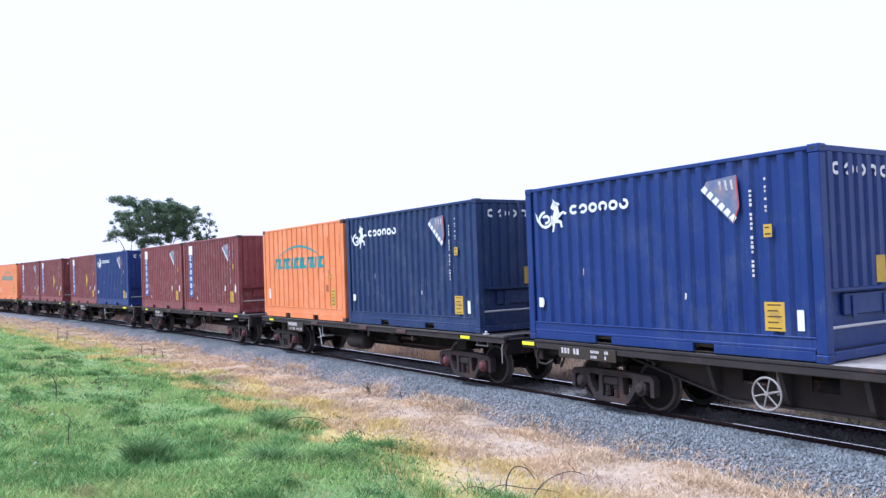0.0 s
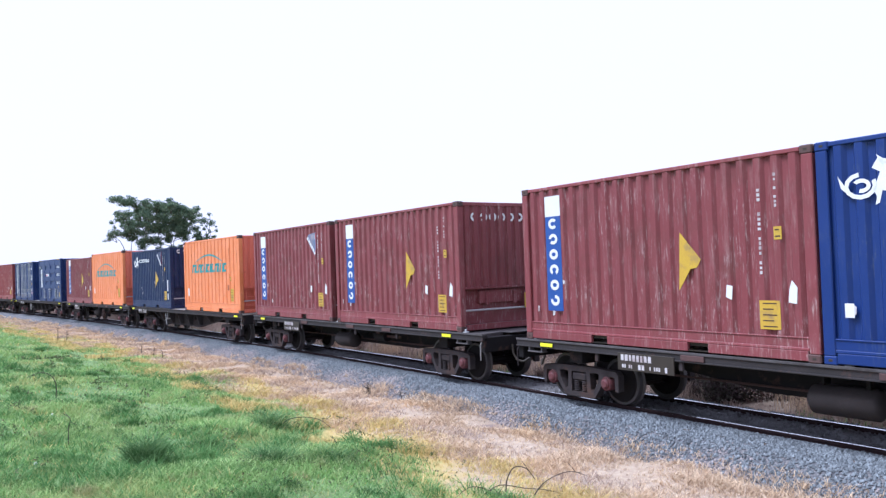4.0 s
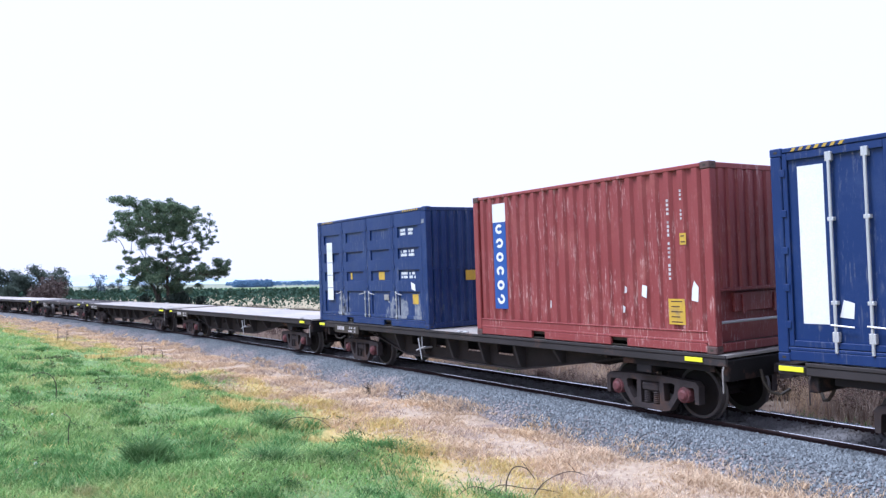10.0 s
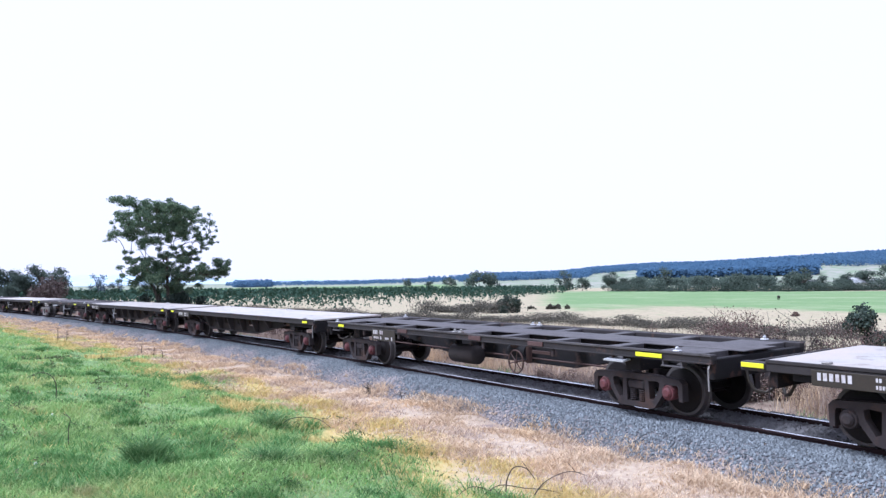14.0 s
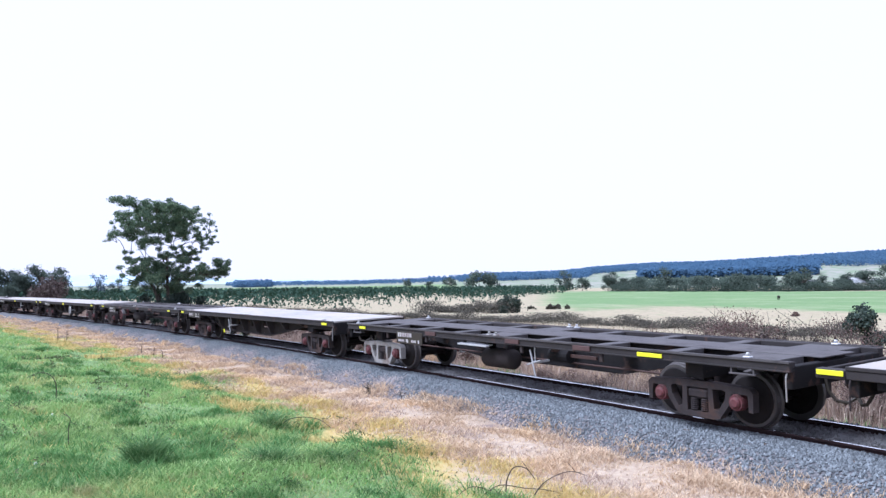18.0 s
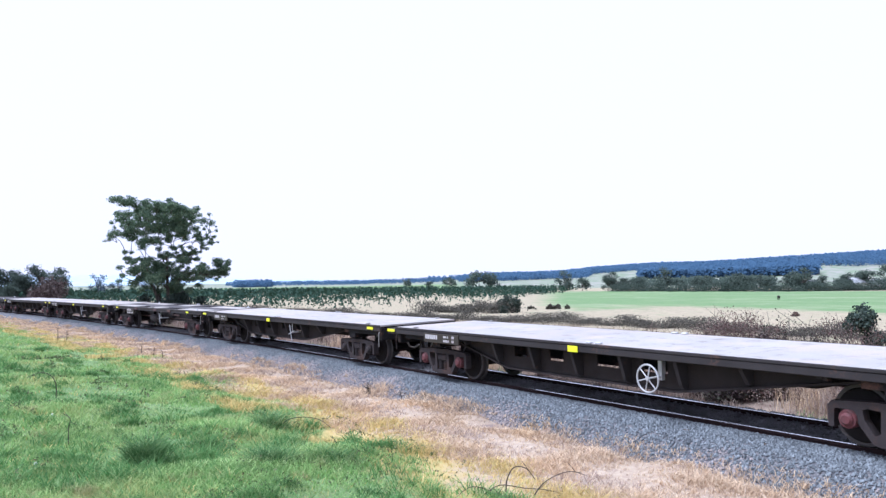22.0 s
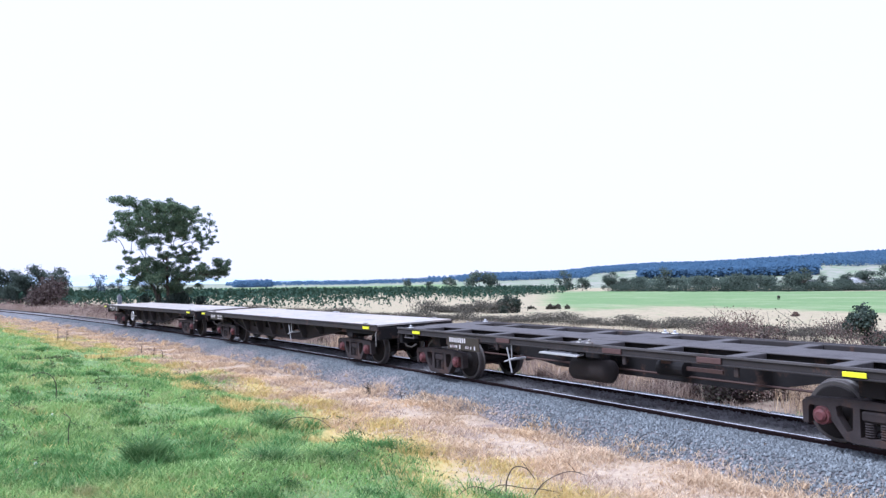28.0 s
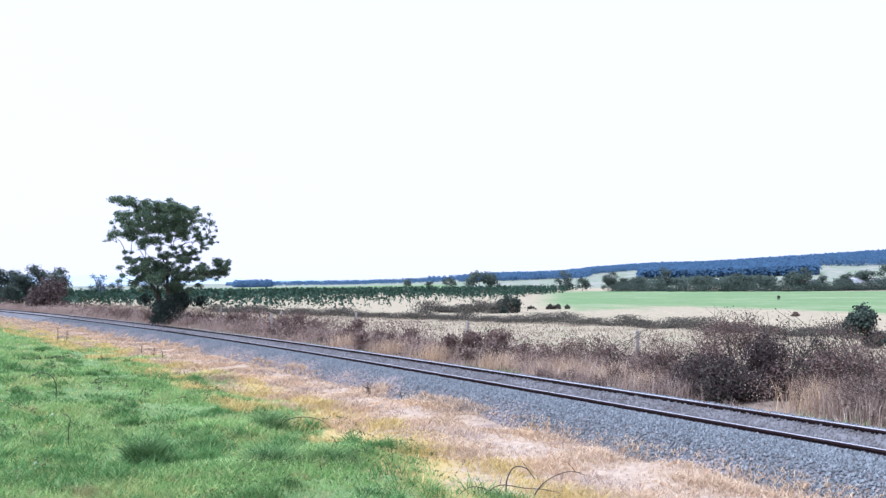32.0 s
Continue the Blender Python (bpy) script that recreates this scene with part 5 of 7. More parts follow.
def side_door_container(panels, variant):
    H = 2.896
    c = shell("side_door_container", H, M["scf"], "navy side-opening container with pressed door panels and scuffed lower edge" if panels else "navy side-opening container with vertical locking rods", bulk=False, low=0.205, plain_side=True)
    door_side(c, H, 4, panels)
    y = -1.2075
    if panels:
        if variant == 0:
            for k, z in enumerate((0.98, 1.30, 1.62, 1.94)):
                lp = poly(c, rect(-2.40, -2.08, z, z + 0.30), M["white"], "letter_panel", "white letter panel")
                poly(lp, rect(-2.32 + 0.11 * (k % 2), -2.21 + 0.13 * (k % 2), z + 0.12 + 0.03 * (k % 3), z + 0.17 + 0.03 * (k % 3)), M["scf"], "panel_gap", y=y - 0.0055)
            poly(c, rect(-2.74, -2.60, 2.30, 2.48), M["white"], "white_label")
            lb = poly(c, rect(-1.20, -0.24, 1.745, 1.895), M["white"], "shipping_sticker", "white and red sticker", y=-1.168)
            poly(lb, rect(-1.15, -0.72, 1.79, 1.85), M["redmark"], "sticker_band", y=-1.1735)
            for k, (lo, hi) in enumerate(POCKETS):
                print_block(c, 1.72, 2.16, lo + 0.05, hi - 0.03, 2 if k < 2 else 1, 50 + k, -1.168)
                print_block(c, 2.24, 2.62, lo + 0.05, hi - 0.03, 2 if k < 2 else 1, 60 + k, -1.168)
            safety_label(c, 2.30, 2.42, 0.92, 1.08, 2)
            poly(c, [(2.28, 0.36), (2.60, 0.34), (2.58, 0.44), (2.44, 0.46), (2.46, 0.62), (2.30, 0.66)], M["yellow"], "warning_label", "torn yellow label", y=-1.168)
        else:
            for z in (0.62, 0.98, 1.34, 1.70, 2.02):
                poly(c, rect(-2.44, -2.08, z, z + 0.345 if z < 2 else z + 0.25), M["white"], "letter_panel", "white letter panel")
            for x0, x1, z0, z1 in ((0.60, 0.90, 1.18, 1.40), (-1.02, -0.92, 1.20, 1.38), (2.26, 2.52, 0.58, 0.82)):
                poly(c, rect(x0, x1, z0, z1), M["yellow"], "warning_label", "yellow warning label", y=-1.168)
            poly(c, [(2.28, 0.94), (2.46, 0.90), (2.44, 1.06), (2.26, 1.12)], M["white"], "paper_remnant", "torn white paper")
            for k, (lo, hi) in enumerate(POCKETS):
                print_block(c, 1.76, 2.06, lo + 0.04, hi - 0.03, 2, 70 + k, -1.168)
                print_block(c, 2.14, 2.42, lo + 0.04, hi - 0.03, 2, 80 + k, -1.168)
            part("vent", Geo().box(0.86, 1.10, -1.19, -1.169, 0.66, 0.80, 0.006).box(0.92, 1.04, -1.194, -1.1905, 0.69, 0.77), M["pale"], c, "pale framed vent")
        for k, (x, w) in enumerate(((-1.55, 0.34), (-1.25, 0.30), (1.25, 0.34), (1.72, 0.40), (2.5, 0.2))):
            scrape(c, x, w, 0.62, 10 * variant + k, H)
    else:
        poly(c, rect(-2.66, -2.30, 0.52, 2.62), M["white"], "letter_panel", "tall white letter panel", y=-1.168)
        print_block(c, 1.58, 1.86, 2.26, 2.44, 2, 90, -1.168)
        print_block(c, 2.24, 2.62, 2.26, 2.46, 2, 91, -1.168)
        print_block(c, 1.80, 2.06, 1.50, 1.92, 4, 92, -1.168)
        print_block(c, 2.28, 2.62, 1.50, 1.94, 4, 93, -1.168)
        poly(c, rect(2.34, 2.46, 1.14, 1.32), M["yellow"], "warning_label", "small yellow label", y=-1.168)
        poly(c, [(2.34, 0.70), (2.50, 0.68), (2.54, 0.86), (2.40, 0.90)], M["white"], "paper_remnant", "torn white paper", y=-1.168)
        poly(c, rect(2.34, 2.56, 0.46, 0.64), M["pinkpaper"], "paper_label", "faded pink and white paper label", y=-1.168)
        part("vent", Geo().box(0.98, 1.26, -1.188, -1.169, 0.66, 0.84, 0.006).box(1.05, 1.19, -1.192, -1.1885, 0.70, 0.80), M["pale"], c, "pale framed vent")
        poly(c, rect(0.52, 0.62, 1.12, 1.22), M["white"], "white_label", y=-1.168)
        poly(c, [(-2.16, 0.62), (-1.98, 0.60), (-1.96, 0.80), (-2.10, 0.84)], M["white"], "paper_remnant", "torn white paper", y=-1.168)
    for yy, z in ((0.35, 1.5), (0.75, 1.35)):
        g = Geo()
        for k in range(8):
            g.box(HX - 0.011, HX - 0.007, yy, yy + 0.05, z + 0.09 * k, z + 0.055 + 0.09 * k)
        part("print_column", g, M["white"], c)
    if variant == 1:
        end_mark(c, -0.12, 0.32, 1.12, 1.36, M["yellow"], "warning_label", "yellow warning label on the end wall")
    part("end_band", Geo().box(HX - 0.011, HX - 0.004, -HY + 0.15, HY - 0.15, 1.40, 1.44), M["scf"], c)
    return c


LOADS = []
bl, br = blue_container(M["blue"], False), brown_container(M["brown"], False, 21, "maroon corrugated bulk container with blue lettering strip and emblem")
og = orange_container(6)
bm_ = brown_container(M["brown"], True, 31, "maroon corrugated container with blue lettering strip and yellow patch")
LOADS += [(bl, 0, 2.25), (blue_container(M["slate"], False), 1, 10.0), (og, 1, 16.25), (br, 2, 24.7), (copy_thing(br, Matrix()), 2, 31.05), (copy_thing(bl, Matrix()), 3, 39.4), (copy_thing(bm_, Matrix()), 3, 45.5),
          (bm_, 4, 53.85), (copy_thing(br, Matrix()), 4, 60.25), (copy_thing(og, Matrix()), 5, 67.8), (blue_container(M["navy"], True), 5, 75.75), (copy_thing(og, Matrix()), 6, 83.45), (brown_container(M["brown"], True, 35, "low maroon corrugated container with blue lettering strip and yellow patch", 2.76), 6, 89.65),
          (side_door_container(True, 0), 7, 97.3), (side_door_container(False, 0), 7, 105.35), (brown_container(M["redbrown"], False, 41, "red oxide corrugated container with blue lettering strip", badge=False), 8, 112.43), (side_door_container(True, 1), 8, 120.4)]

# ---- plants ----
M.update(
    grass=foliage("fresh_green_grass", (0.155, 0.335, 0.10), (0.33, 0.51, 0.17), (0.61, 0.67, 0.32), 0.8, 0.3, tone=((0.9, (0.09, 0.20, 0.065), 0.53, 0.64), (0.45, (0.50, 0.52, 0.22), 0.50, 0.62), (1.7, (0.36, 0.28, 0.16), 0.58, 0.66), (3.6, (0.14, 0.27, 0.09), 0.56, 0.66))),
    tuft=foliage("coarse_green_tuft", (0.06, 0.17, 0.055), (0.14, 0.29, 0.09), (0.36, 0.46, 0.20), 0.8, 0.3),
    tussock=foliage("dark_green_tussock", (0.050, 0.125, 0.048), (0.115, 0.23, 0.08), (0.34, 0.44, 0.20), 0.8, 0.25),
    straw=foliage("dead_straw_grass", (0.77, 0.63, 0.46), (0.67, 0.505, 0.345), (0.40, 0.285, 0.20), 0.9, 0.2, tone=((0.8, (0.74, 0.53, 0.31), 0.50, 0.68), (1.9, (0.36, 0.26, 0.22), 0.58, 0.68))),
    golden=foliage("golden_dying_grass", (0.80, 0.61, 0.26), (0.68, 0.52, 0.22), (0.40, 0.39, 0.14), 0.9, 0.2),
    fieldstraw=foliage("bleached_field_straw", (0.48, 0.42, 0.32), (0.37, 0.31, 0.23), (0.22, 0.17, 0.13), 0.9, 0.15),
    tallstraw=foliage("tall_bleached_grass", (0.62, 0.53, 0.44), (0.45, 0.35, 0.29), (0.23, 0.16, 0.135), 0.9, 0.2),
    bramble=foliage("wine_brown_bramble_leaves", (0.220, 0.140, 0.122), (0.155, 0.102, 0.090), (0.240, 0.205, 0.160), 0.85, 0.15),
    darkbush=foliage("dark_bramble_leaves", (0.045, 0.042, 0.038), (0.085, 0.058, 0.060), (0.105, 0.115, 0.080), 0.85, 0.10),
    hedge=foliage("dull_olive_hedge_leaves", (0.056, 0.054, 0.044), (0.080, 0.073, 0.058), (0.115, 0.102, 0.082), 0.85, 0.05),
    leaf=foliage("broadleaf_tree_leaves", (0.078, 0.130, 0.098), (0.140, 0.205, 0.135), (0.28, 0.335, 0.19), 0.6, 0.5),
    darkleaf=foliage("dark_evergreen_leaves", (0.034, 0.052, 0.046), (0.055, 0.076, 0.062), (0.085, 0.108, 0.08), 0.75, 0.05),
    conifer=foliage("plantation_conifer_needles", (0.026, 0.060, 0.045), (0.040, 0.082, 0.058), (0.066, 0.112, 0.075), 0.8, 0.05),
    # distance haze is mixed into the blue of the next two leaf colours
    farwood=foliage("haze_tinted_distant_wood", (0.036, 0.078, 0.142), (0.048, 0.096, 0.165), (0.062, 0.114, 0.182), 0.9, 0.0),
    crestwood=foliage("haze_tinted_crest_trees", (0.075, 0.130, 0.205), (0.090, 0.150, 0.225), (0.110, 0.165, 0.24), 0.9, 0.0),
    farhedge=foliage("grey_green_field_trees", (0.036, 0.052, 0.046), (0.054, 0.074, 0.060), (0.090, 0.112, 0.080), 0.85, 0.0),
    # blue in these leaves stands for the air haze in front of them
    hazeleaf=foliage("haze_tinted_leaves", (0.085, 0.125, 0.160), (0.11, 0.15, 0.185), (0.15, 0.19, 0.21), 0.85, 0.0),
    runner=foliage("dull_runner_leaves", (0.07, 0.12, 0.05), (0.12, 0.16, 0.07), (0.20, 0.15, 0.10), 0.8, 0.15),
    browntwig=foliage("dull_brown_twig_leaves", (0.090, 0.066, 0.062), (0.12, 0.088, 0.082), (0.15, 0.125, 0.105), 0.85, 0.05),
    flower=surface("white_petals", (0.8, 0.8, 0.78), (0.75, 0.75, 0.7), 20, 0.7, bump=0.0),
)
RNG = np.random.default_rng(11)


def blades(pos, h, w, bend, rng):
    """Grass blades as thin bent strips: points and triangles."""
    n = len(pos)
    a = rng.random(n) * 6.2832
    side = np.stack([np.cos(a), np.sin(a), np.zeros(n)], -1) * (w / 2)[:, None]
    b = rng.random(n) * 6.2832
    lean = np.stack([np.cos(b), np.sin(b), np.zeros(n)], -1) * (h * bend * rng.uniform(0.4, 1.3, n))[:, None]
    up = np.zeros((n, 3))
    up[:, 2] = h
    v = np.stack([pos - side, pos + side, pos + 0.55 * up + 0.35 * lean - side * 0.75, pos + 0.55 * up + 0.35 * lean + side * 0.75, pos + up * rng.uniform(0.75, 1.0, n)[:, None] + lean], 1)
    t = np.array([[0, 1, 2], [1, 3, 2], [2, 3, 4]])
    return v.reshape(-1, 3), (t[None] + 5 * np.arange(n)[:, None, None]).reshape(-1, 3)


def leaves(c, size, rng, droop=0.0, lay=0.0):
    """Loose leaves: one kite-shaped quad each; lay turns them towards the open sky."""
    n = len(c)
    u = rng.normal(size=(n, 3))
    u[:, 2] -= droop
    if lay:
        up = np.array([-0.2, -0.55, 0.8]) + rng.normal(size=(n, 3)) * (1 - lay)
        u -= up * ((u * up).sum(1) / (up * up).sum(1))[:, None]
    u /= np.linalg.norm(u, axis=1)[:, None]
    w = np.cross(u, up if lay else rng.normal(size=(n, 3)))
    w /= np.linalg.norm(w, axis=1)[:, None] + 1e-9
    s = np.broadcast_to(size, n)[:, None]
    v = np.stack([c - u * s, c + w * s * 0.55 - u * s * 0.1, c + u * s, c - w * s * 0.55 - u * s * 0.1], 1)
    return v.reshape(-1, 3), np.arange(4 * n).reshape(-1, 4)


def patch(x, y, k=1.0):
    """Slow unevenness between 0 and 1."""
    return 0.5 + 0.25 * np.sin(x * 1.9 * k + 1.3 * np.sin(y * 1.1 * k)) + 0.25 * np.sin(y * 1.6 * k - 1.7 * np.sin(x * 0.8 * k + 2))


def grass_field(name, n, r0, r1, q0, q1, hmin, hmax, w, bend, mat, label, density=None, az0=-0.56, az1=0.56, far=1.0, cluster=5):
    rng = np.random.default_rng(len(name) * 7 + n)
    az = rng.uniform(az0, az1, n)
    r = r0 * (r1 / r0) ** rng.random(n)
    x, y = r * np.sin(az), r * np.cos(az)
    q = offset_of(x, y) + 0.9 * (patch(x, y, 0.55) - 0.5) + rng.normal(0, 0.12, n)
    if q0 > 4:
        q = q - meadow_edge(y) + 4.75
    keep = (q > q0) & (q < q1)
    if density is not None:
        keep &= rng.random(n) < density(x, y)
    x, y, r = x[keep], y[keep], r[keep]
    x, y, r = (np.repeat(a, cluster) for a in (x, y, r))
    sp = 0.03 + 0.004 * r
    x, y = x + rng.normal(0, 1, len(x)) * sp, y + rng.normal(0, 1, len(x)) * sp
    z = land(x, y) - 0.01
    h = (hmin + (hmax - hmin) * patch(x, y, 0.9) ** 1.5) * rng.uniform(0.55, 1.15, len(x))
    v, f = blades(np.stack([x, y, z], -1), h, w * (r / 9) ** far * rng.uniform(0.7, 1.3, len(x)), bend, rng)
    return tagged(new(name, raw_mesh(name, v, f, mat)), label, "grass", kind="stuff")


grass_field("meadow_grass", 76000, 6.2, 62, 4.75, 40, 0.03, 0.19, 0.010, 0.9, M["grass"], "lush uneven green meadow grass beside the railway", lambda x, y: 1 - 0.92 * np.clip(14 * patch(x + 7, y - 3, 1.3) - 12.3, 0, 1), far=0.85, cluster=6)
grass_field("meadow_dry_blades", 7000, 6.2, 62, 4.9, 40, 0.06, 0.20, 0.008, 0.9, M["golden"], "scattered yellowing blades in the meadow", lambda x, y: np.clip(1.6 * patch(x, y, 0.7) - 0.35, 0, 1), far=0.85, cluster=4)
grass_field("meadow_weeds", 3000, 6.2, 60, 5.0, 40, 0.06, 0.22, 0.013, 1.0, M["tussock"], "patches of darker coarse grass and weeds in the meadow", lambda x, y: np.clip(3.0 * patch(x + 3, y, 1.1) - 1.7, 0, 1), far=0.85, cluster=10)


def strip_grass(name, n, s0, s1, q0, q1, hmin, hmax, w, bend, mat, label, seed, clump=0.5):
    """Short matted grass along the verge, in tufts."""
    rng = np.random.default_rng(seed)
    s, q = s0 + (s1 - s0) * rng.random(n) ** 1.7, rng.uniform(q0, q1, n)
    p = beside(s, q, 0.0, False)
    d = patch(p[:, 0] * 1.7 + seed, p[:, 1] * 1.7, 1.0)
    e = patch(p[:, 0] - seed, p[:, 1], 0.35)
    edge = np.minimum(q - q0, q1 - q) + 0.9 * (e - 0.5) + 0.25 * rng.normal(size=n)
    k = (edge > 0.05) & (rng.random(n) < (1 - clump) + clump * d)
    p, d, s = np.repeat(p[k], 4, 0), np.repeat(d[k], 4), np.repeat(s[k], 4)
    p[:, :2] += rng.normal(0, 0.03, (len(p), 2))
    qq = np.repeat(q[k], 4)
    p[:, 2] = np.maximum(land(p[:, 0], p[:, 1], qq), np.interp(qq, [1.3, 2.05], [-0.155, -0.58])) - 0.01
    r = np.hypot(p[:, 0], p[:, 1])
    h = (hmin + (hmax - hmin) * d ** 1.5) * rng.uniform(0.5, 1.2, len(p))
    v, f = blades(p, h, w * (r / 9) ** 0.85 * rng.uniform(0.7, 1.3, len(p)), bend, rng)
    tagged(new(name, raw_mesh(name, v, f, mat)), label, "grass", kind="stuff")


strip_grass("straw_grass", 70000, -4, 80, 1.55, 4.9, 0.04, 0.16, 0.008, 1.2, M["straw"], "flattened bleached straw grass beside the ballast", 1, 0.88)
strip_grass("dying_grass", 34000, -4, 75, 3.5, 6.0, 0.05, 0.18, 0.008, 1.0, M["golden"], "golden dying grass along the meadow edge", 2, 0.8)
strip_grass("brown_grass", 16000, -4, 75, 1.6, 4.6, 0.03, 0.14, 0.008, 1.1, M["tallstraw"], "brown dead weeds among the straw", 4, 0.95)
grass_field("shoulder_weeds", 1500, 9, 70, 1.2, 2.2, 0.03, 0.12, 0.008, 1.2, M["tallstraw"], "thin dead weeds straying into the ballast", lambda x, y: np.clip(2.4 * patch(x, y, 1.2) - 1.2, 0, 1), far=0.85, cluster=7)


def bank_grass():
    rng = np.random.default_rng(77)
    n = 44000
    s = -9 + 120 * rng.random(n) ** 1.5
    o = -2.35 - 4.2 * rng.random(n) ** 1.1
    p = beside(s, o, 0.0, False)
    d = patch(p[:, 0], p[:, 1], 0.9)
    keep = (rng.random(n) < 0.35 + 0.65 * d) & ((s < 0.9) | (s > 4.4) | (o > -2.75) | (rng.random(n) < 0.15))
    p, o, s = p[keep], o[keep], s[keep]
    p, o, s = np.repeat(p, 3, 0), np.repeat(o, 3), np.repeat(s, 3)
    p[:, :2] += rng.normal(0, 0.07, (len(p), 2))
    p[:, 2] = land(p[:, 0], p[:, 1]) - 0.01
    h = np.interp(-o, [2.3, 3.0, 4.0, 6.6], [0.12, 0.40, 0.72, 0.55]) * (0.4 + 0.7 * patch(p[:, 0] * 2, p[:, 1] * 2)) * rng.uniform(0.6, 1.15, len(p))
    v, f = blades(p, h, np.interp(s, [0, 100], [0.012, 0.05]) * rng.uniform(0.7, 1.3, len(p)), 0.35, rng)
    tagged(new("tall_dry_grass", raw_mesh("tall_dry_grass", v, f, M["tallstraw"])), "tall bleached and brown dry grass on the bank", "grass", kind="stuff")
    n = 9000
    s, o = -9 + 110 * rng.random(n) ** 1.3, -rng.uniform(2.1, 3.0, n)
    p = beside(s, o, 0.0, False)
    keep = patch(p[:, 0], p[:, 1], 0.6) > 0.62
    p = p[keep]
    p[:, 2] = land(p[:, 0], p[:, 1]) - 0.01
    v, f = blades(p, rng.uniform(0.08, 0.3, len(p)), np.full(len(p), 0.016), 0.5, rng)
    tagged(new("bank_green_grass", raw_mesh("bank_green_grass", v, f, M["tuft"])), "fresh green grass patches at the foot of the bank", "grass", kind="stuff")
    n = 40000
    s, o = -12 + 150 * rng.random(n) ** 1.2, -6.5 - 24 * rng.random(n)
    p = beside(s, o, 0.0, False)
    p[:, 2] = land(p[:, 0], p[:, 1]) - 0.01
    r = np.hypot(p[:, 0], p[:, 1])
    v, f = blades(p, rng.uniform(0.08, 0.30, n), 0.018 * (r / 20) ** 0.8, 0.9, rng)
    tagged(new("bleached_field_grass", raw_mesh("bleached_field_grass", v, f, M["fieldstraw"])), "bleached pale grass of the rough field behind the bank", "grass", kind="stuff")


bank_grass()


def tussock(x, y, h, w, n, seed, mat, label):
    rng = np.random.default_rng(seed)
    a, k = rng.random(n) * 6.2832, rng.random(n) ** 0.7 * w * 0.5
    px, py = k * np.cos(a), k * np.sin(a)
    z = land(np.full(n, x) + px, np.full(n, y) + py) - 0.01
    base = np.stack([x + px, y + py, z], -1)
    v, f = blades(base, h * rng.uniform(0.5, 1.1, n) * (1.05 - 0.75 * (2 * k / w) ** 2), np.full(n, 0.011), 1.15, rng)
    ob = new("grass_tussock", raw_mesh("grass_tussock", v, f, mat))
    tagged(ob, label, "grass tussock", "dark tussocks in the meadow")


for k, (x, y, h, w, n) in enumerate(((-3.82, 10.1, 0.50, 0.56, 1000), (-2.33, 10.5, 0.36, 0.9, 1000), (-1.47, 10.8, 0.26, 0.7, 500), (-3.07, 13.86, 0.50, 0.6, 500), (-6.9, 11.9, 0.18, 0.6, 200), (-5.9, 14.2, 0.2, 0.9, 260), (-3.5, 11.9, 0.2, 0.8, 260), (-5.4, 18.4, 0.22, 0.9, 260), (-1.9, 9.3, 0.16, 0.6, 200), (-8.2, 19.5, 0.2, 1.1, 240), (-0.9, 9.5, 0.16, 0.5, 200))):
    tussock(x, y, h, w, n, 100 + k, M["tussock"], "dark green coarse grass tussock in the meadow")



def rough_tufts(n):
    """Many low uneven tufts of coarse grass."""
    rng = np.random.default_rng(61)
    vs, fs, k = [], [], 0
    az, r = rng.uniform(-0.55, 0.45, 3 * n), 7.0 * (38 / 7.0) ** rng.random(3 * n)
    x, y = r * np.sin(az), r * np.cos(az)
    ok = (offset_of(x, y) > 5.0) & (rng.random(3 * n) < 0.25 + 0.75 * patch(x, y, 0.8))
    x, y, r = x[ok][:n], y[ok][:n], r[ok][:n]
    for a, b, d in zip(x, y, r):
        m, w, h = int(rng.integers(50, 130)), rng.uniform(0.12, 0.48), rng.uniform(0.10, 0.32)
        t, q = rng.random(m) * 6.2832, rng.random(m) ** 0.7 * w
        px, py = a + q * np.cos(t), b + q * np.sin(t)
        v, f = blades(np.stack([px, py, land(px, py) - 0.01], -1), h * rng.uniform(0.5, 1.1, m) * (1.05 - 0.6 * (q / w) ** 2), np.full(m, 0.011 * (d / 9) ** 0.8), 1.1, rng)
        vs.append(v)
        fs.append(f + k)
        k += len(v)
    tagged(new("rough_tufts", raw_mesh("rough_tufts", np.concatenate(vs), np.concatenate(fs), M["tuft"])), "low uneven tufts of coarse green grass in the meadow", "grass", kind="stuff")


rough_tufts(520)


def runners(n):
    """Low bramble runners creeping through the grass: leaflets along wandering lines."""
    rng = np.random.default_rng(62)
    cs = []
    while len(cs) < n:
        a, r = rng.uniform(-0.55, 0.1), 7.5 * 4.2 ** rng.random()
        x, y = r * math.sin(a), r * math.cos(a)
        if offset_of(np.array([x]), np.array([y]))[0] < 4.6:
            continue
        m, d = int(rng.integers(25, 70)), rng.random() * 6.28
        t = np.sort(rng.random(m))
        bend = d + 1.6 * (t - 0.5) * rng.normal()
        px = x + 0.9 * t * np.cos(bend) + rng.normal(0, 0.035, m)
        py = y + 0.9 * t * np.sin(bend) + rng.normal(0, 0.035, m)
        cs.append(np.stack([px, py, land(px, py) + 0.04 + 0.14 * np.sin(np.pi * t) * rng.uniform(0.4, 1.2, m)], -1))
    c = np.concatenate(cs)
    v, f = leaves(c, 0.016 * (np.hypot(c[:, 0], c[:, 1]) / 10) ** 0.7 * rng.uniform(0.6, 1.3, len(c)), rng)
    tagged(new("bramble_runners", raw_mesh("bramble_runners", v, f, M["runner"])), "dark bramble runners creeping through the meadow grass", "brambles", kind="stuff")


runners(90)


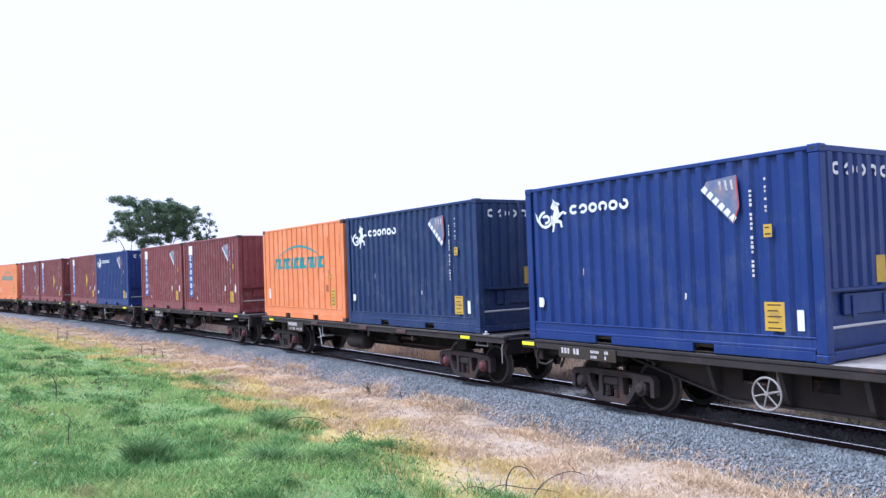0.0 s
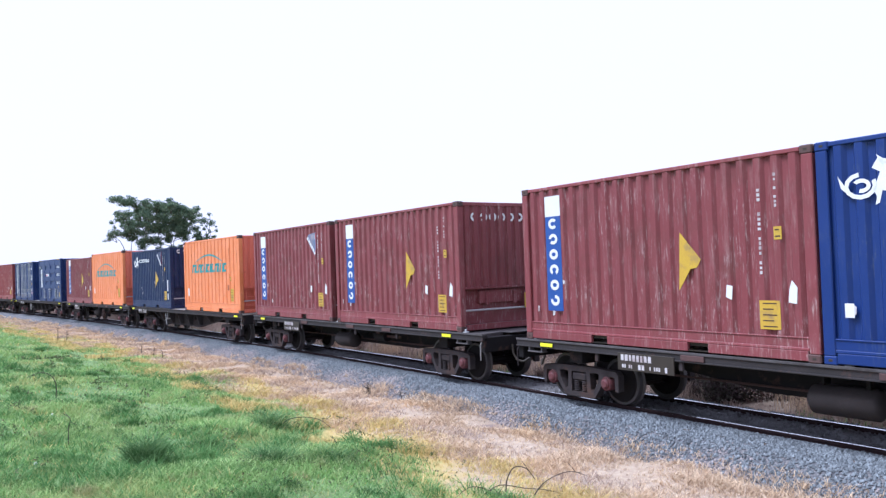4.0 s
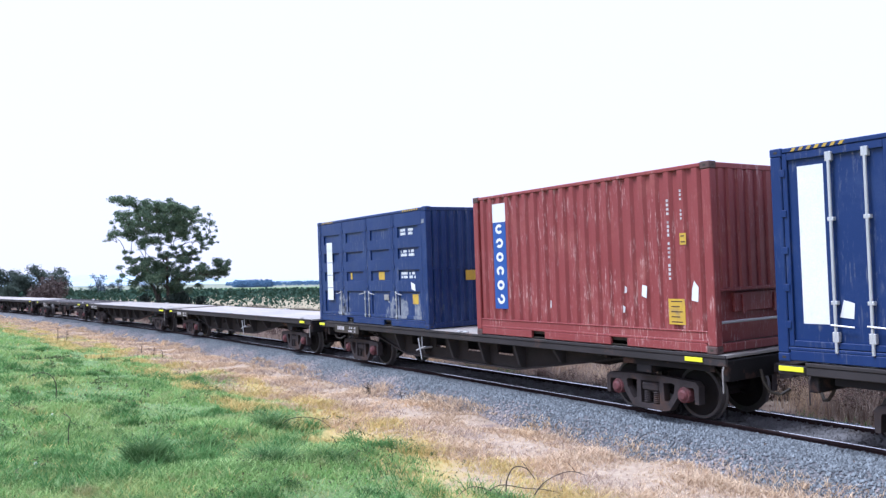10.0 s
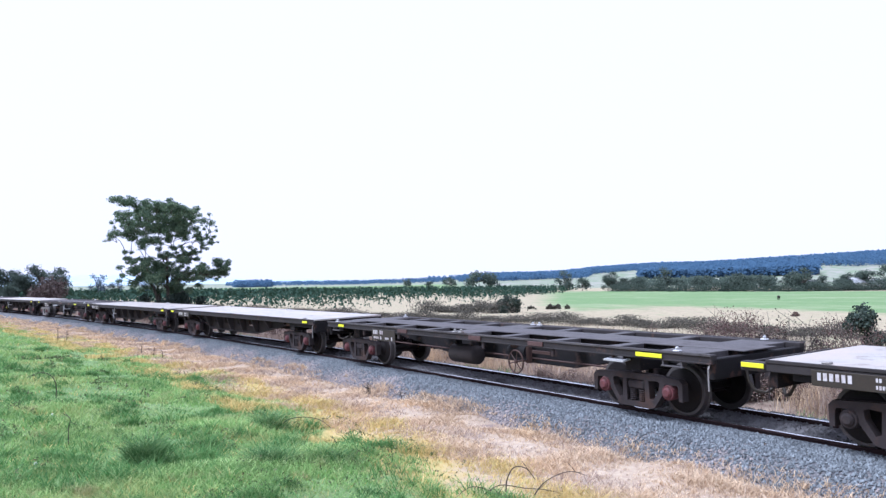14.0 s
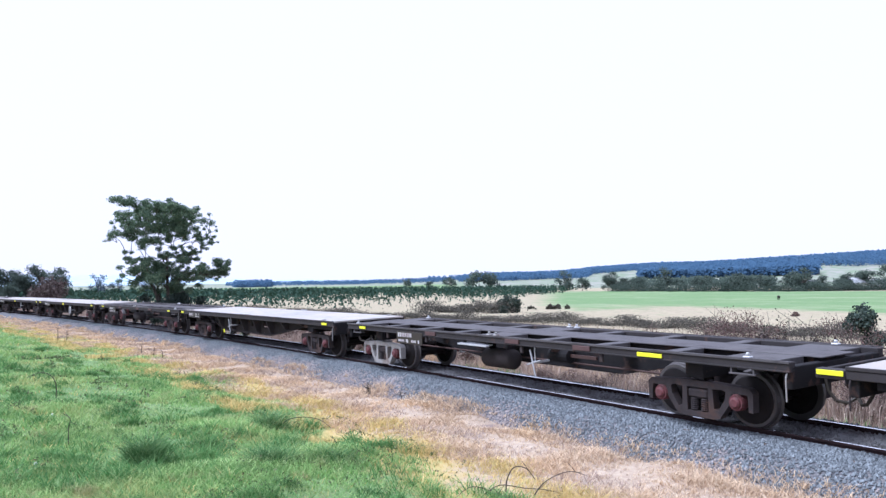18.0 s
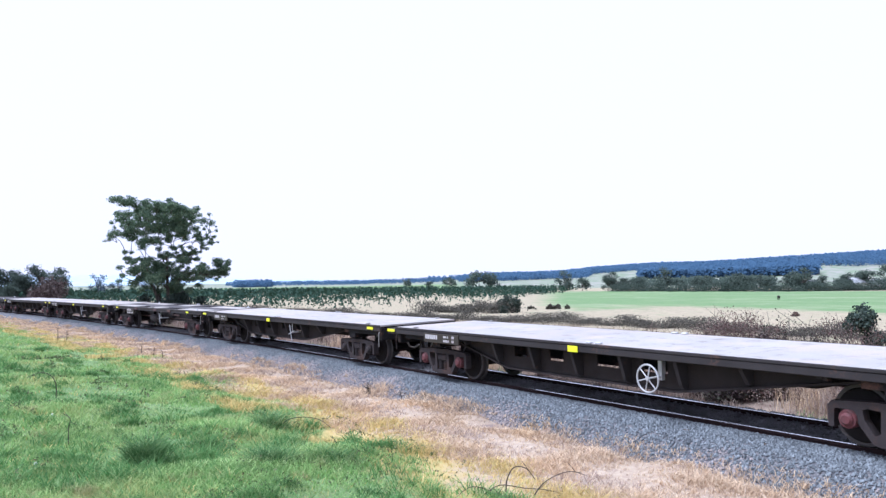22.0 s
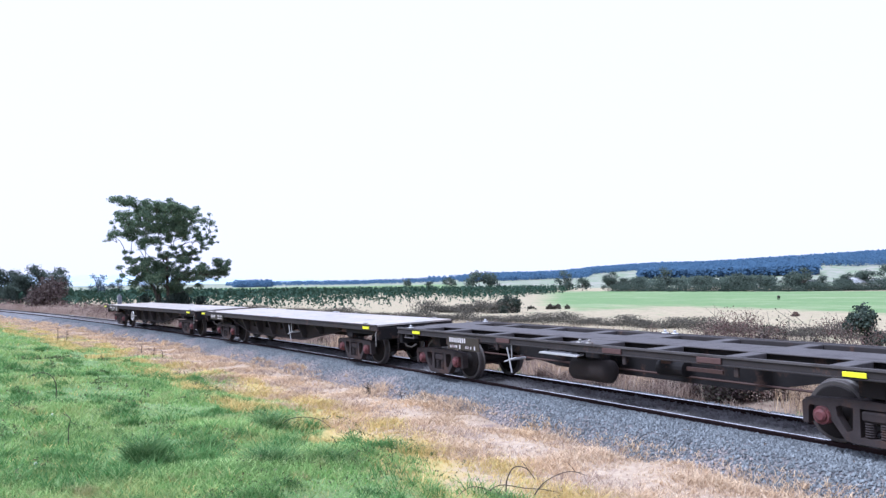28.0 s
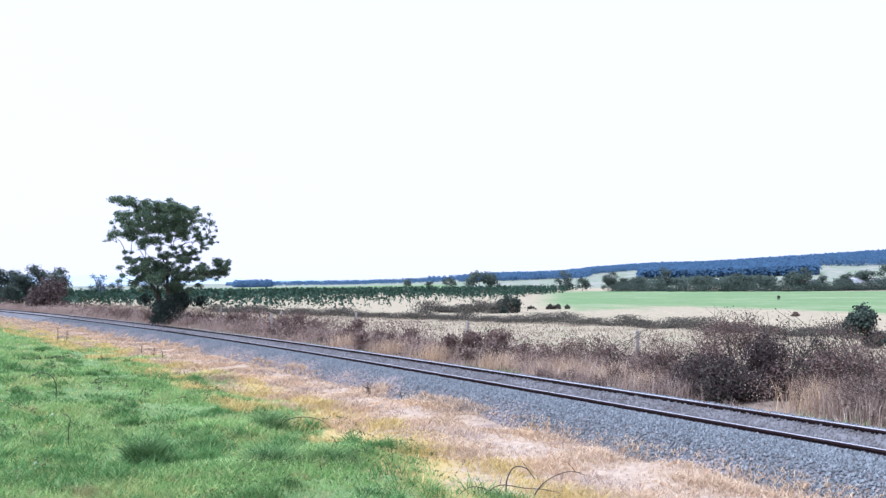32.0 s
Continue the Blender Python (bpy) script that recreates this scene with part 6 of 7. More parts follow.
def cane(x, y, pts, r, label, twigs=0, seed=0):
    """A bare arching cane standing on the ground."""
    rng = random.Random(seed)
    z = float(land(np.array([x]), np.array([y]))[0]) - 0.02
    g = Geo()
    p = [Vector((x + a, y + b, z + c)) for a, b, c in pts]
    fine = []
    for i in range(len(p) - 1):
        p0, p1, p2, p3 = p[max(0, i - 1)], p[i], p[i + 1], p[min(len(p) - 1, i + 2)]
        for k in range(4):
            t = k / 4
            fine.append(0.5 * ((2 * p1) + (p2 - p0) * t + (2 * p0 - 5 * p1 + 4 * p2 - p3) * t * t + (3 * p1 - p0 - 3 * p2 + p3) * t ** 3))
    fine.append(p[-1])
    for i in range(len(fine) - 1):
        k = 1 - 0.6 * i / len(fine)
        g.tube(fine[i], fine[i + 1], r * k, r * k * 0.95, 5)
    for i in range(twigs):
        a = fine[rng.randrange(1, len(fine) - 1)]
        g.tube(a, a + Vector((rng.uniform(-0.14, 0.14), rng.uniform(-0.1, 0.1), rng.uniform(-0.04, 0.14))), r * 0.5, r * 0.25, 4)
    ob = part("bramble_cane", g, M["bark"])
    tagged(ob, label, "bramble cane", "bare canes in the grass")


cane(0.72, 9.6, [(0, 0, 0), (0.01, 0, 0.22), (0.10, 0, 0.38), (0.25, 0.02, 0.36), (0.36, 0.03, 0.22)], 0.010, "bare brown bramble cane arching over the straw", 3, 1)
cane(1.02, 9.55, [(0, 0, 0), (0.10, 0, 0.16), (0.24, 0, 0.27), (0.45, 0.05, 0.33), (0.62, 0.06, 0.31)], 0.009, "bare brown bramble cane arching over the straw", 4, 2)
cane(0.45, 9.7, [(0, 0, 0.02), (0.2, 0, 0.14), (0.5, 0, 0.10), (0.8, 0.04, 0.06), (1.0, 0, 0.01)], 0.008, "bare brown bramble cane lying over the straw", 6, 3)
cane(0.75, 9.5, [(0, 0, 0.0), (-0.2, 0, 0.12), (-0.45, 0.05, 0.17), (-0.65, 0, 0.05)], 0.008, "bare brown bramble cane lying over the straw", 5, 4)
cane(-8.05, 16.3, [(0, 0, 0), (0, 0, 0.3), (-0.12, 0, 0.5), (-0.35, 0, 0.55), (-0.6, 0, 0.45)], 0.012, "bare brown bramble cane arching over the meadow", 2, 5)
cane(-2.95, 13.95, [(0, 0, 0.05), (0.15, 0, 0.20), (0.42, 0, 0.25), (0.72, 0, 0.2), (0.92, 0, 0.05)], 0.010, "bare brown bramble cane arching over the meadow", 2, 6)
cane(-5.4, 11.3, [(0, 0, 0), (0.0, 0, 0.28), (0.02, 0, 0.42), (-0.1, 0, 0.5)], 0.008, "bare brown bramble cane in the meadow", 2, 7)
for k, (x, y, h) in enumerate(((-1.84, 18.83, 0.36), (-1.80, 18.8, 0.30), (-1.88, 18.85, 0.28), (-1.0, 17.78, 0.26), (-18.3, 37.2, 0.7), (-17.3, 36.0, 0.5), (-9.9, 27.6, 0.35), (-11.6, 30.1, 0.4), (-10.8, 29.2, 0.35))):
    cane(x, y, [(0, 0, 0), (0.01, 0, h * 0.5), (-0.01 + 0.02 * (k % 3), 0, h)], 0.009 + 0.0003 * y, "dry dead weed stalk beside the ballast", 5, 20 + k)


def cloud(lobes, n, rng, flat=0.8, shell_bias=0.55):
    """Points spread through a set of ellipsoid lobes (x, y, z, radius)."""
    L = np.array(lobes, float)
    w = L[:, 3] ** 2.2
    k = rng.choice(len(L), n, p=w / w.sum())
    u = rng.normal(size=(n, 3))
    u /= np.linalg.norm(u, axis=1)[:, None]
    rad = rng.random(n) ** (1 - shell_bias)
    bump = 1 + 0.25 * np.sin(u[:, 0] * 5 + k) * np.cos(u[:, 2] * 6 + k * 2)
    u[:, 2] *= flat
    return L[k, :3] + u * (L[k, 3] * rad * bump)[:, None]


def limb(g, a, b, r0, r1, rng, sag=0.12, n=5):
    a, b = Vector(a), Vector(b)
    d = (b - a).length
    prev = a
    off = Vector((rng.uniform(-1, 1), rng.uniform(-1, 1), rng.uniform(0.2, 1))) * d * sag
    for i in range(1, n + 1):
        t = i / n
        p = a.lerp(b, t) + off * math.sin(math.pi * t)
        g.tube(prev, p, r0 + (r1 - r0) * (i - 1) / n, r0 + (r1 - r0) * t, 7)
        prev = p


def main_tree():
    rng, rr = np.random.default_rng(3), random.Random(3)
    bx, by = -17.75, 50.6
    z0 = float(land(np.array([bx]), np.array([by]))[0])
    k, kx = 1.05, 0.98
    shape = [(-2.39, 7.33, .78), (-1.27, 7.2, .84), (-.15, 7.24, .84), (.75, 7.34, .62), (1.53, 6.93, .62), (-3.07, 6.44, .40), (-3.07, 5.66, .40), (-2.17, 6.04, .84), (-1.11, 6.02, .84), (-.04, 6.4, .67), (.85, 5.99, .56), (2.42, 6.25, .27),
             (2.2, 5.52, .47), (2.87, 5.57, .31), (1.52, 4.69, .47), (-2.4, 4.08, .47), (-1.61, 4.12, .56), (-2.01, 3.35, .69), (-1.06, 3.39, .69), (-.16, 3.32, .67), (.73, 2.97, .84), (1.63, 3.01, .56), (1.02, 4.47, .47), (.07, 4.71, .42), (3.08, 3.55, .65), (2.52, 3.28, .39)]
    lobes = []
    for a, z, r in shape:
        for j in range(9):
            lobes.append((bx + a * kx + rr.uniform(-0.95, 0.95) * r, by + rr.uniform(-2.4, 2.4) * (1 if z > 5 else 0.8), z0 + z * k - 0.25 + rr.uniform(-0.85, 0.85) * r, r * k * rr.uniform(0.28, 0.62)))
    for j in range(70):
        lobes.append((bx + rr.uniform(-2.4, 2.4), by + rr.uniform(-1.8, 1.8), z0 + rr.uniform(2.2, 7.4), rr.uniform(0.14, 0.34)))
    for j in range(80):
        a, t = rr.uniform(0, 6.28), rr.random() ** 0.5
        lobes.append((bx - 0.4 + 2.7 * t * math.cos(a), by + rr.uniform(-2, 2), z0 + 6.9 + 1.15 * t * math.sin(a), rr.uniform(0.18, 0.36)))
    for j in range(46):
        a, t = rr.uniform(0, 6.28), rr.random() ** 0.5
        lobes.append((bx - 0.2 + 2.1 * t * math.cos(a), by + rr.uniform(-1.6, 1.2), z0 + 3.3 + 1.3 * t * math.sin(a), rr.uniform(0.18, 0.38)))
    for j in range(16):
        lobes.append((bx + 3.25 + rr.uniform(-0.6, 0.6), by + rr.uniform(-0.7, 0.7), z0 + 3.8 + rr.uniform(-0.55, 0.6), rr.uniform(0.2, 0.36)))
    tree = tagged(new("broadleaf_tree"), "tall open-crowned broadleaf tree with several stems beside the track", "tree")
    g = Geo()
    stems = []
    for j in range(5):
        a = j * 1.256
        foot = (bx + 0.28 * math.cos(a), by + 0.28 * math.sin(a), z0 - 0.1)
        top = (bx + (0.25 + 0.25 * j % 0.9) * math.cos(a) * 1.8, by + math.sin(a) * 0.9, z0 + 3.0 + 0.35 * j)
        limb(g, foot, top, 0.115, 0.06, rr, 0.06, 6)
        stems.append(Vector(top))
    part("trunk", g, M["bark"], tree)
    g = Geo()
    nodes = [q.copy() for q in stems] + [q.lerp(Vector((bx, by, z0)), t) for q in stems for t in (0.25, 0.5)]
    for x, y, z, r in sorted(lobes, key=lambda q: abs(q[0] - bx) + 0.6 * abs(q[2] - z0 - 3.5)):
        p = Vector((x, y, z))
        st = min(nodes, key=lambda q: (q - p).length + (2.5 if q.z > p.z - 0.1 else 0))
        k2 = 0.012 + 0.011 * (st - p).length
        limb(g, st, p, min(0.05, k2), 0.010, rr, 0.12, 4)
        nodes += [st.lerp(p, 0.55), p]
        for j in range(1):
            limb(g, p, p + Vector((rr.uniform(-1, 1), rr.uniform(-1, 1), rr.uniform(-0.4, 0.9))) * r, 0.012, 0.006, rr, 0.1, 2)
    part("branchwork", g, M["bark"], tree)
    c = cloud(lobes, 115000, rng, 0.72, 0.38)
    v, f = leaves(c, rng.uniform(0.028, 0.066, len(c)), rng)
    part("crown", raw_mesh("crown", v, f, M["leaf"]), None, tree)
    c = cloud([(bx - .5, by - .4, z0 + 1.2, 0.5), (bx + .3, by - .6, z0 + 1.1, 0.95), (bx + .9, by - .2, z0 + 1.6, 0.7), (bx + .4, by - .8, z0 + 0.4, 0.85), (bx - .5, by - .6, z0 + 0.4, 0.5), (bx - 1.7, by + .5, z0 + 1.7, 0.42), (bx + 1.9, by + .5, z0 + 1.5, 0.42), (bx + 1.3, by - .4, z0 + .4, 0.45)], 12500, rng, 0.95, 0.15)
    c[:, 2] = np.maximum(c[:, 2], z0 + 0.02)
    v, f = leaves(c, rng.uniform(0.04, 0.10, len(c)), rng)
    bush = tagged(new("tree_foot_shrub"), "dense dark shrub growing round the foot of the tree", "shrub")
    part("foliage", raw_mesh("foliage", v, f, M["darkleaf"]), None, bush)
    g = Geo()
    for j in range(14):
        limb(g, (bx + rr.uniform(-.5, .5), by - 0.5 + rr.uniform(-.3, .3), z0 - 0.05), (bx + rr.uniform(-1.8, 1.8), by + rr.uniform(-1, 0.5), z0 + rr.uniform(0.8, 1.9)), 0.03, 0.01, rr, 0.1, 3)
    part("twigwork", g, M["bark"], bush)


main_tree()


def shrub(name, x, y, w, d, h, n, size, mat, label, category="shrub", group="", seed=0, twigs=18, flat=1.0, thin=0.5, lift=0.0):
    """A leafy shrub: stems and loose foliage in uneven lobes."""
    rng, rr = np.random.default_rng(seed + 500), random.Random(seed)
    z0 = float(land(np.array([x]), np.array([y]))[0])
    ob = tagged(new(name), label, category, group)
    lobes = []
    for j in range(9):
        lx, ly = rr.uniform(-0.5, 0.5), rr.uniform(-0.5, 0.5)
        top = 1 - 0.9 * (lx * lx + ly * ly)
        r = rr.uniform(0.16, 0.30) * min(w, h * 1.3)
        lobes.append((x + lx * (w - r), y + ly * (d - r), z0 + lift + max(r * 0.6, rr.uniform(0.3, 1.0) * top * h - r * 0.7), r))
    c = cloud(lobes, n, rng, flat, thin)
    c[:, 2] = np.maximum(c[:, 2], z0 + 0.01)
    v, f = leaves(c, size * rng.uniform(0.6, 1.3, n), rng)
    part("foliage", raw_mesh("foliage", v, f, mat), None, ob)
    g = Geo()
    for j in range(twigs):
        l = lobes[j % len(lobes)]
        k = rr.uniform(0.7, 1.5)
        limb(g, (x + rr.uniform(-0.25, 0.25) * w, y + rr.uniform(-0.2, 0.2) * d, z0 - 0.03), (l[0] + rr.uniform(-1, 1) * l[3] * k, l[1] + rr.uniform(-1, 1) * l[3], min(z0 + h * 1.12, l[2] + rr.uniform(0.2, 1.2) * l[3])), 0.007 + 0.003 * h, 0.003, rr, 0.12, 4)
    part("twigwork", g, M["bark"], ob)
    return ob


def thicket(name, s0, s1, q0, q1, n, h, size, mat, label, seed, cut):
    """Loose leafy scrub with uneven top along the bank."""
    rng = np.random.default_rng(seed)
    s, q = s0 + (s1 - s0) * rng.random(n) ** 1.5, rng.uniform(q1, q0, n)
    p = beside(s, q, 0.0, False)
    d = patch(p[:, 0] + seed, p[:, 1] * 1.2, 0.75)
    k = d > cut
    p, d, s = p[k], d[k], s[k]
    top = h * (0.35 + 0.75 * (d - cut) / (1 - cut)) * (0.75 + 0.35 * np.sin(s * 5.1) * np.sin(s * 2.3 + q[k] * 4))
    p[:, 2] = land(p[:, 0], p[:, 1]) + top * rng.random(len(p)) ** 0.7
    v, f = leaves(p, size * (0.8 + np.hypot(p[:, 0], p[:, 1]) / 45) * rng.uniform(0.5, 1.3, len(p)), rng)
    tagged(new(name, raw_mesh(name, v, f, mat)), label, "scrub", kind="stuff")


thicket("bramble_scrub", -9, 62, -3.2, -6.0, 90000, 1.30, 0.022, M["bramble"], "straggling wine-brown bramble scrub along the bank", 3, 0.33)
thicket("dark_scrub", 0, 7, -3.6, -6.0, 12000, 1.1, 0.024, M["darkbush"], "dark tangled bramble scrub on the near bank", 5, 0.36)
thicket("dead_scrub", -9, 75, -3.0, -6.2, 62000, 1.15, 0.019, M["tallstraw"], "dead grey-brown scrub tops among the bank grass", 9, 0.40)
thicket("green_scrub", -9, 45, -2.6, -4.2, 8000, 0.45, 0.022, M["hedge"], "low green bramble leaves at the foot of the bank", 14, 0.6)


def on_bank(s, q):
    p = beside(np.array([s]), np.array([q]), 0.0, False)[0]
    return float(p[0]), float(p[1])


def straw_clump(x, y, n, h, spread, seed, mat="straw"):
    """A stand of tall pale stems."""
    rng = np.random.default_rng(seed)
    p = np.stack([x + rng.normal(0, spread, n), y + rng.normal(0, spread, n), np.zeros(n)], -1)
    p[:, 2] = land(p[:, 0], p[:, 1]) - 0.01
    v, f = blades(p, h * rng.uniform(0.5, 1.1, n), rng.uniform(0.008, 0.014, n), 0.35, rng)
    tagged(new("straw_clump", raw_mesh("straw_clump", v, f, M[mat])), "clump of tall pale straw stems on the bank" if mat == "straw" else "clump of tall brown dead stems on the bank", "grass", "straw clumps on the bank")


for k, (s, q) in enumerate(((-1.9, -3.0), (-2.6, -3.4), (-3.2, -3.1), (-2.2, -3.9), (7.6, -3.2), (9.4, -3.3), (12.0, -3.1), (15.5, -3.2), (18.5, -3.3), (22.0, -3.4))):
    x, y = on_bank(s, q)
    straw_clump(x, y, 420, 0.75, 0.38, 700 + k)

for k, (x, y) in enumerate(((7.45, 15.61), (7.63, 15.19), (7.79, 14.79), (7.92, 14.44), (7.91, 16.09), (8.08, 15.64), (8.23, 15.19), (8.9, 15.1), (9.2, 15.9), (4.2, 17.9), (3.4, 18.9), (2.6, 19.8), (4.6, 18.6), (5.0, 17.3))):
    straw_clump(x, y, 380, 0.8 if y < 16.7 else 0.7, 0.32, 740 + k, "straw" if k % 4 == 0 else "tallstraw")


WINE = "wine-brown bramble thicket on the bank beside the track"
shrub("dark_bramble_bush", 7.1, 17.5, 3.7, 2.2, 1.45, 26000, 0.030, M["darkbush"], "large dark bramble bush on the bank beside the track", seed=1, twigs=60, thin=0.4)
shrub("dark_bramble_bush", 6.75, 16.95, 2.3, 1.5, 1.05, 11000, 0.030, M["darkbush"], "low dark bramble bush on the bank beside the track", seed=12, twigs=40, thin=0.4)
for k, (s, q, w, h, n) in enumerate(((0.6, -4.6, 2.4, 1.55, 3600), (-2.2, -4.8, 2.6, 1.6, 3400), (1.6, -7.2, 2.8, 1.9, 3600), (-1.2, -7.0, 3.0, 1.9, 3600), (-4.2, -6.0, 2.6, 1.8, 3000), (4.0, -7.4, 2.6, 1.8, 2600), (2.2, -6.0, 2.2, 1.5, 2600), (6.6, -5.2, 2.4, 1.35, 2600), (8.6, -4.9, 1.8, 1.05, 1600), (13.2, -4.2, 2.6, 1.15, 2600), (15.4, -4.4, 2.0, 1.05, 1700), (11.0, -5.4, 1.6, 0.8, 1000), (20.0, -4.2, 2.4, 0.95, 1700), (23.5, -4.3, 2.8, 1.15, 2000), (28.5, -4.4, 2.4, 1.35, 2000), (31.0, -4.6, 2.2, 1.1, 1500), (36.5, -5.0, 2.0, 0.9, 1000), (47.5, -4.5, 2.6, 1.1, 1400), (55.0, -5.0, 3.0, 1.0, 1300), (66.0, -5.0, 3.0, 0.9, 1200))):
    x, y = on_bank(s, q)
    shrub("bramble_thicket", x, y, w * 1.15, w * 0.8, h, int(n * 2.2), 0.023 if s < 12 else 0.042, M["bramble"], WINE, "shrub", "bramble thickets along the bank", seed=20 + k, twigs=44 if s < 16 else 16, thin=0.35)
for k, (s, q, w, h, n) in enumerate(((5.4, -5.6, 2.8, 2.0, 5200), (3.6, -5.8, 2.6, 2.2, 5600), (2.0, -5.0, 2.2, 1.8, 4200), (0.2, -6.0, 2.8, 2.2, 5000), (-1.6, -5.6, 2.6, 2.1, 4600), (6.8, -4.2, 1.8, 1.3, 2600), (1.2, -3.9, 1.6, 1.0, 2000), (9.8, -5.6, 2.6, 1.5, 3000))):
    x, y = on_bank(s, q)
    shrub("bramble_thicket", x, y, w * 1.2, w * 0.8, h, int(n * 1.6), 0.023, M["darkbush"] if k == 1 else M["bramble"], WINE, "shrub", "bramble thickets along the bank", seed=60 + k, twigs=60, thin=0.25)
for k, (x, y, w, h) in enumerate(((8.55, 16.3, 1.7, 1.0), (9.3, 15.6, 1.6, 0.95), (8.1, 15.7, 1.3, 0.75), (9.0, 14.9, 1.2, 0.7), (5.2, 17.6, 1.5, 0.8), (3.9, 18.6, 1.7, 0.8), (2.7, 19.6, 1.5, 0.7))):
    shrub("bramble_thicket", x, y, w, w * 0.8, h, 3600, 0.02, M["bramble"], WINE, "shrub", "bramble thickets along the bank", seed=90 + k, twigs=40, thin=0.3)
shrub("brown_thicket", -42.4, 84.0, 4.6, 3.5, 4.0, 7000, 0.11, M["browntwig"], "tall brown leafless-looking thicket beside the track", seed=3, twigs=26, thin=0.3)
shrub("bare_bush", 15.5, 38.5, 2.2, 1.6, 1.9, 420, 0.06, M["bramble"], "nearly leafless bush standing in the rough field", seed=4, twigs=34, thin=0.2)
shrub("round_evergreen_bush", 19.3, 36.2, 1.75, 1.6, 2.1, 3600, 0.08, M["darkleaf"], "small round dark evergreen bush behind the bank", seed=5)
shrub("round_evergreen_bush", 7.6, 90.0, 2.6, 2.4, 2.5, 2600, 0.13, M["darkleaf"], "dark rounded evergreen bush at the edge of the dry field", seed=6)
shrub("field_bush", 14.9, 103.5, 3.0, 2.0, 1.0, 1200, 0.13, M["hedge"], "low dark bush alone in the dry field", seed=7, twigs=6)
shrub("field_bush", 11.6, 103.0, 1.2, 1.0, 0.5, 300, 0.13, M["hedge"], "low dark bush alone in the dry field", seed=8, twigs=4)
shrub("field_bush", 35.0, 78.0, 0.9, 0.8, 0.55, 300, 0.10, M["bramble"], "small brown bush in the dry field", seed=9, twigs=4)


def hedge_strip(name, pts, h, w, n, size, mat, label, seed, kind=""):
    """A low uneven hedge along a line of points on the land."""
    rng = np.random.default_rng(seed)
    P = np.array(pts, float)
    seg = np.concatenate([[0], np.cumsum(np.hypot(*np.diff(P, axis=0).T))])
    t = rng.random(n) * seg[-1]
    x, y = np.interp(t, seg, P[:, 0]), np.interp(t, seg, P[:, 1])
    x, y = x + rng.normal(0, w / 3, n), y + rng.normal(0, w / 3, n)
    top = h * (0.55 + 0.30 * np.sin(t * 0.9 + 1.5 * np.sin(t * 0.37)) + 0.28 * np.sin(t * 2.7 + seed))
    z = land(x, y) + np.maximum(top, 0.15) * rng.random(n) ** 0.6
    v, f = leaves(np.stack([x, y, z], -1), size * rng.uniform(0.6, 1.3, n), rng, lay=0.4)
    ob = tagged(new(name, raw_mesh(name, v, f, mat)), label, "hedge", kind=kind)
    return ob


hedge_strip("scrub_hedge", [(-26, 88), (-19.3, 81), (-9.9, 74.5), (2.9, 64.6), (12.9, 57.6), (20.2, 47.0), (25, 40), (33, 30)], 0.85, 1.7, 110000, 0.048, M["hedge"], "long low olive-brown scrub hedge across the rough field", 5, "stuff")
hedge_strip("scrub_hedge", [(-2.5, 93.5), (0.5, 94), (4, 92), (7.6, 90)], 1.3, 2.4, 6500, 0.11, M["hedge"], "low scrub clump beside the dry field", 6, "stuff")
hedge_strip("bank_scrub", [on_bank(s, -6.6) for s in (30, 45, 60, 80, 105)], 1.0, 1.6, 5000, 0.11, M["bramble"], "low brown scrub along the far verge", 7, "stuff")


# ---- plantation of young conifers ----
def plantation():
    rng = np.random.default_rng(21)
    pts = []
    ux, uy = 0.30, 0.954
    for i in range(-70, 24):
        for j in range(0, 130):
            a, b = i * 5.2, j * 2.3
            pts.append((6 + a * 0.954 + b * ux, 96 - a * 0.30 + b * uy))
    P = np.array(pts) + rng.normal(0, 0.45, (len(pts), 2))
    r, az = np.hypot(P[:, 0], P[:, 1]), np.arctan2(P[:, 0], P[:, 1])
    q = offset_of(P[:, 0], P[:, 1])
    edge = np.interp(r, [90, 130, 150, 200, 310, 400], [-0.10, -0.03, 0.07, 0.11, 0.16, 0.17])
    near = np.interp(az, [-0.52, -0.36, -0.2, -0.05, 0.2], [-14, -14, -30, -50, -75])
    keep = (q < near) & (az > -0.55) & (az < edge) & (r < 430) & (rng.random(len(P)) < 0.74)
    P, r = P[keep], r[keep]
    far = r > np.interp(np.arctan2(P[:, 0], P[:, 1]), [-0.5, -0.3, 0.0, 0.2], [90, 95, 190, 190])
    h = np.where(far, rng.uniform(1.8, 2.9, len(P)), rng.uniform(0.6, 1.7, len(P)))
    n, m = len(P), 15
    t = rng.random((n, m)) ** 0.8
    a = rng.random((n, m)) * 6.2832
    rad = (1.02 - t) * (0.42 * h)[:, None] * rng.uniform(0.5, 1.0, (n, m))
    c = np.stack([P[:, 0, None] + rad * np.cos(a), P[:, 1, None] + rad * np.sin(a), land(P[:, 0], P[:, 1])[:, None] + 0.05 + t * h[:, None]], -1).reshape(-1, 3)
    v, f = leaves(c, np.repeat(0.14 * h, m) * rng.uniform(0.7, 1.4, n * m), rng, 0.3)
    tagged(new("young_conifers", raw_mesh("young_conifers", v, f, M["conifer"])), "rows of young dark green plantation conifers on bleached ground", "plantation", kind="stuff")


plantation()


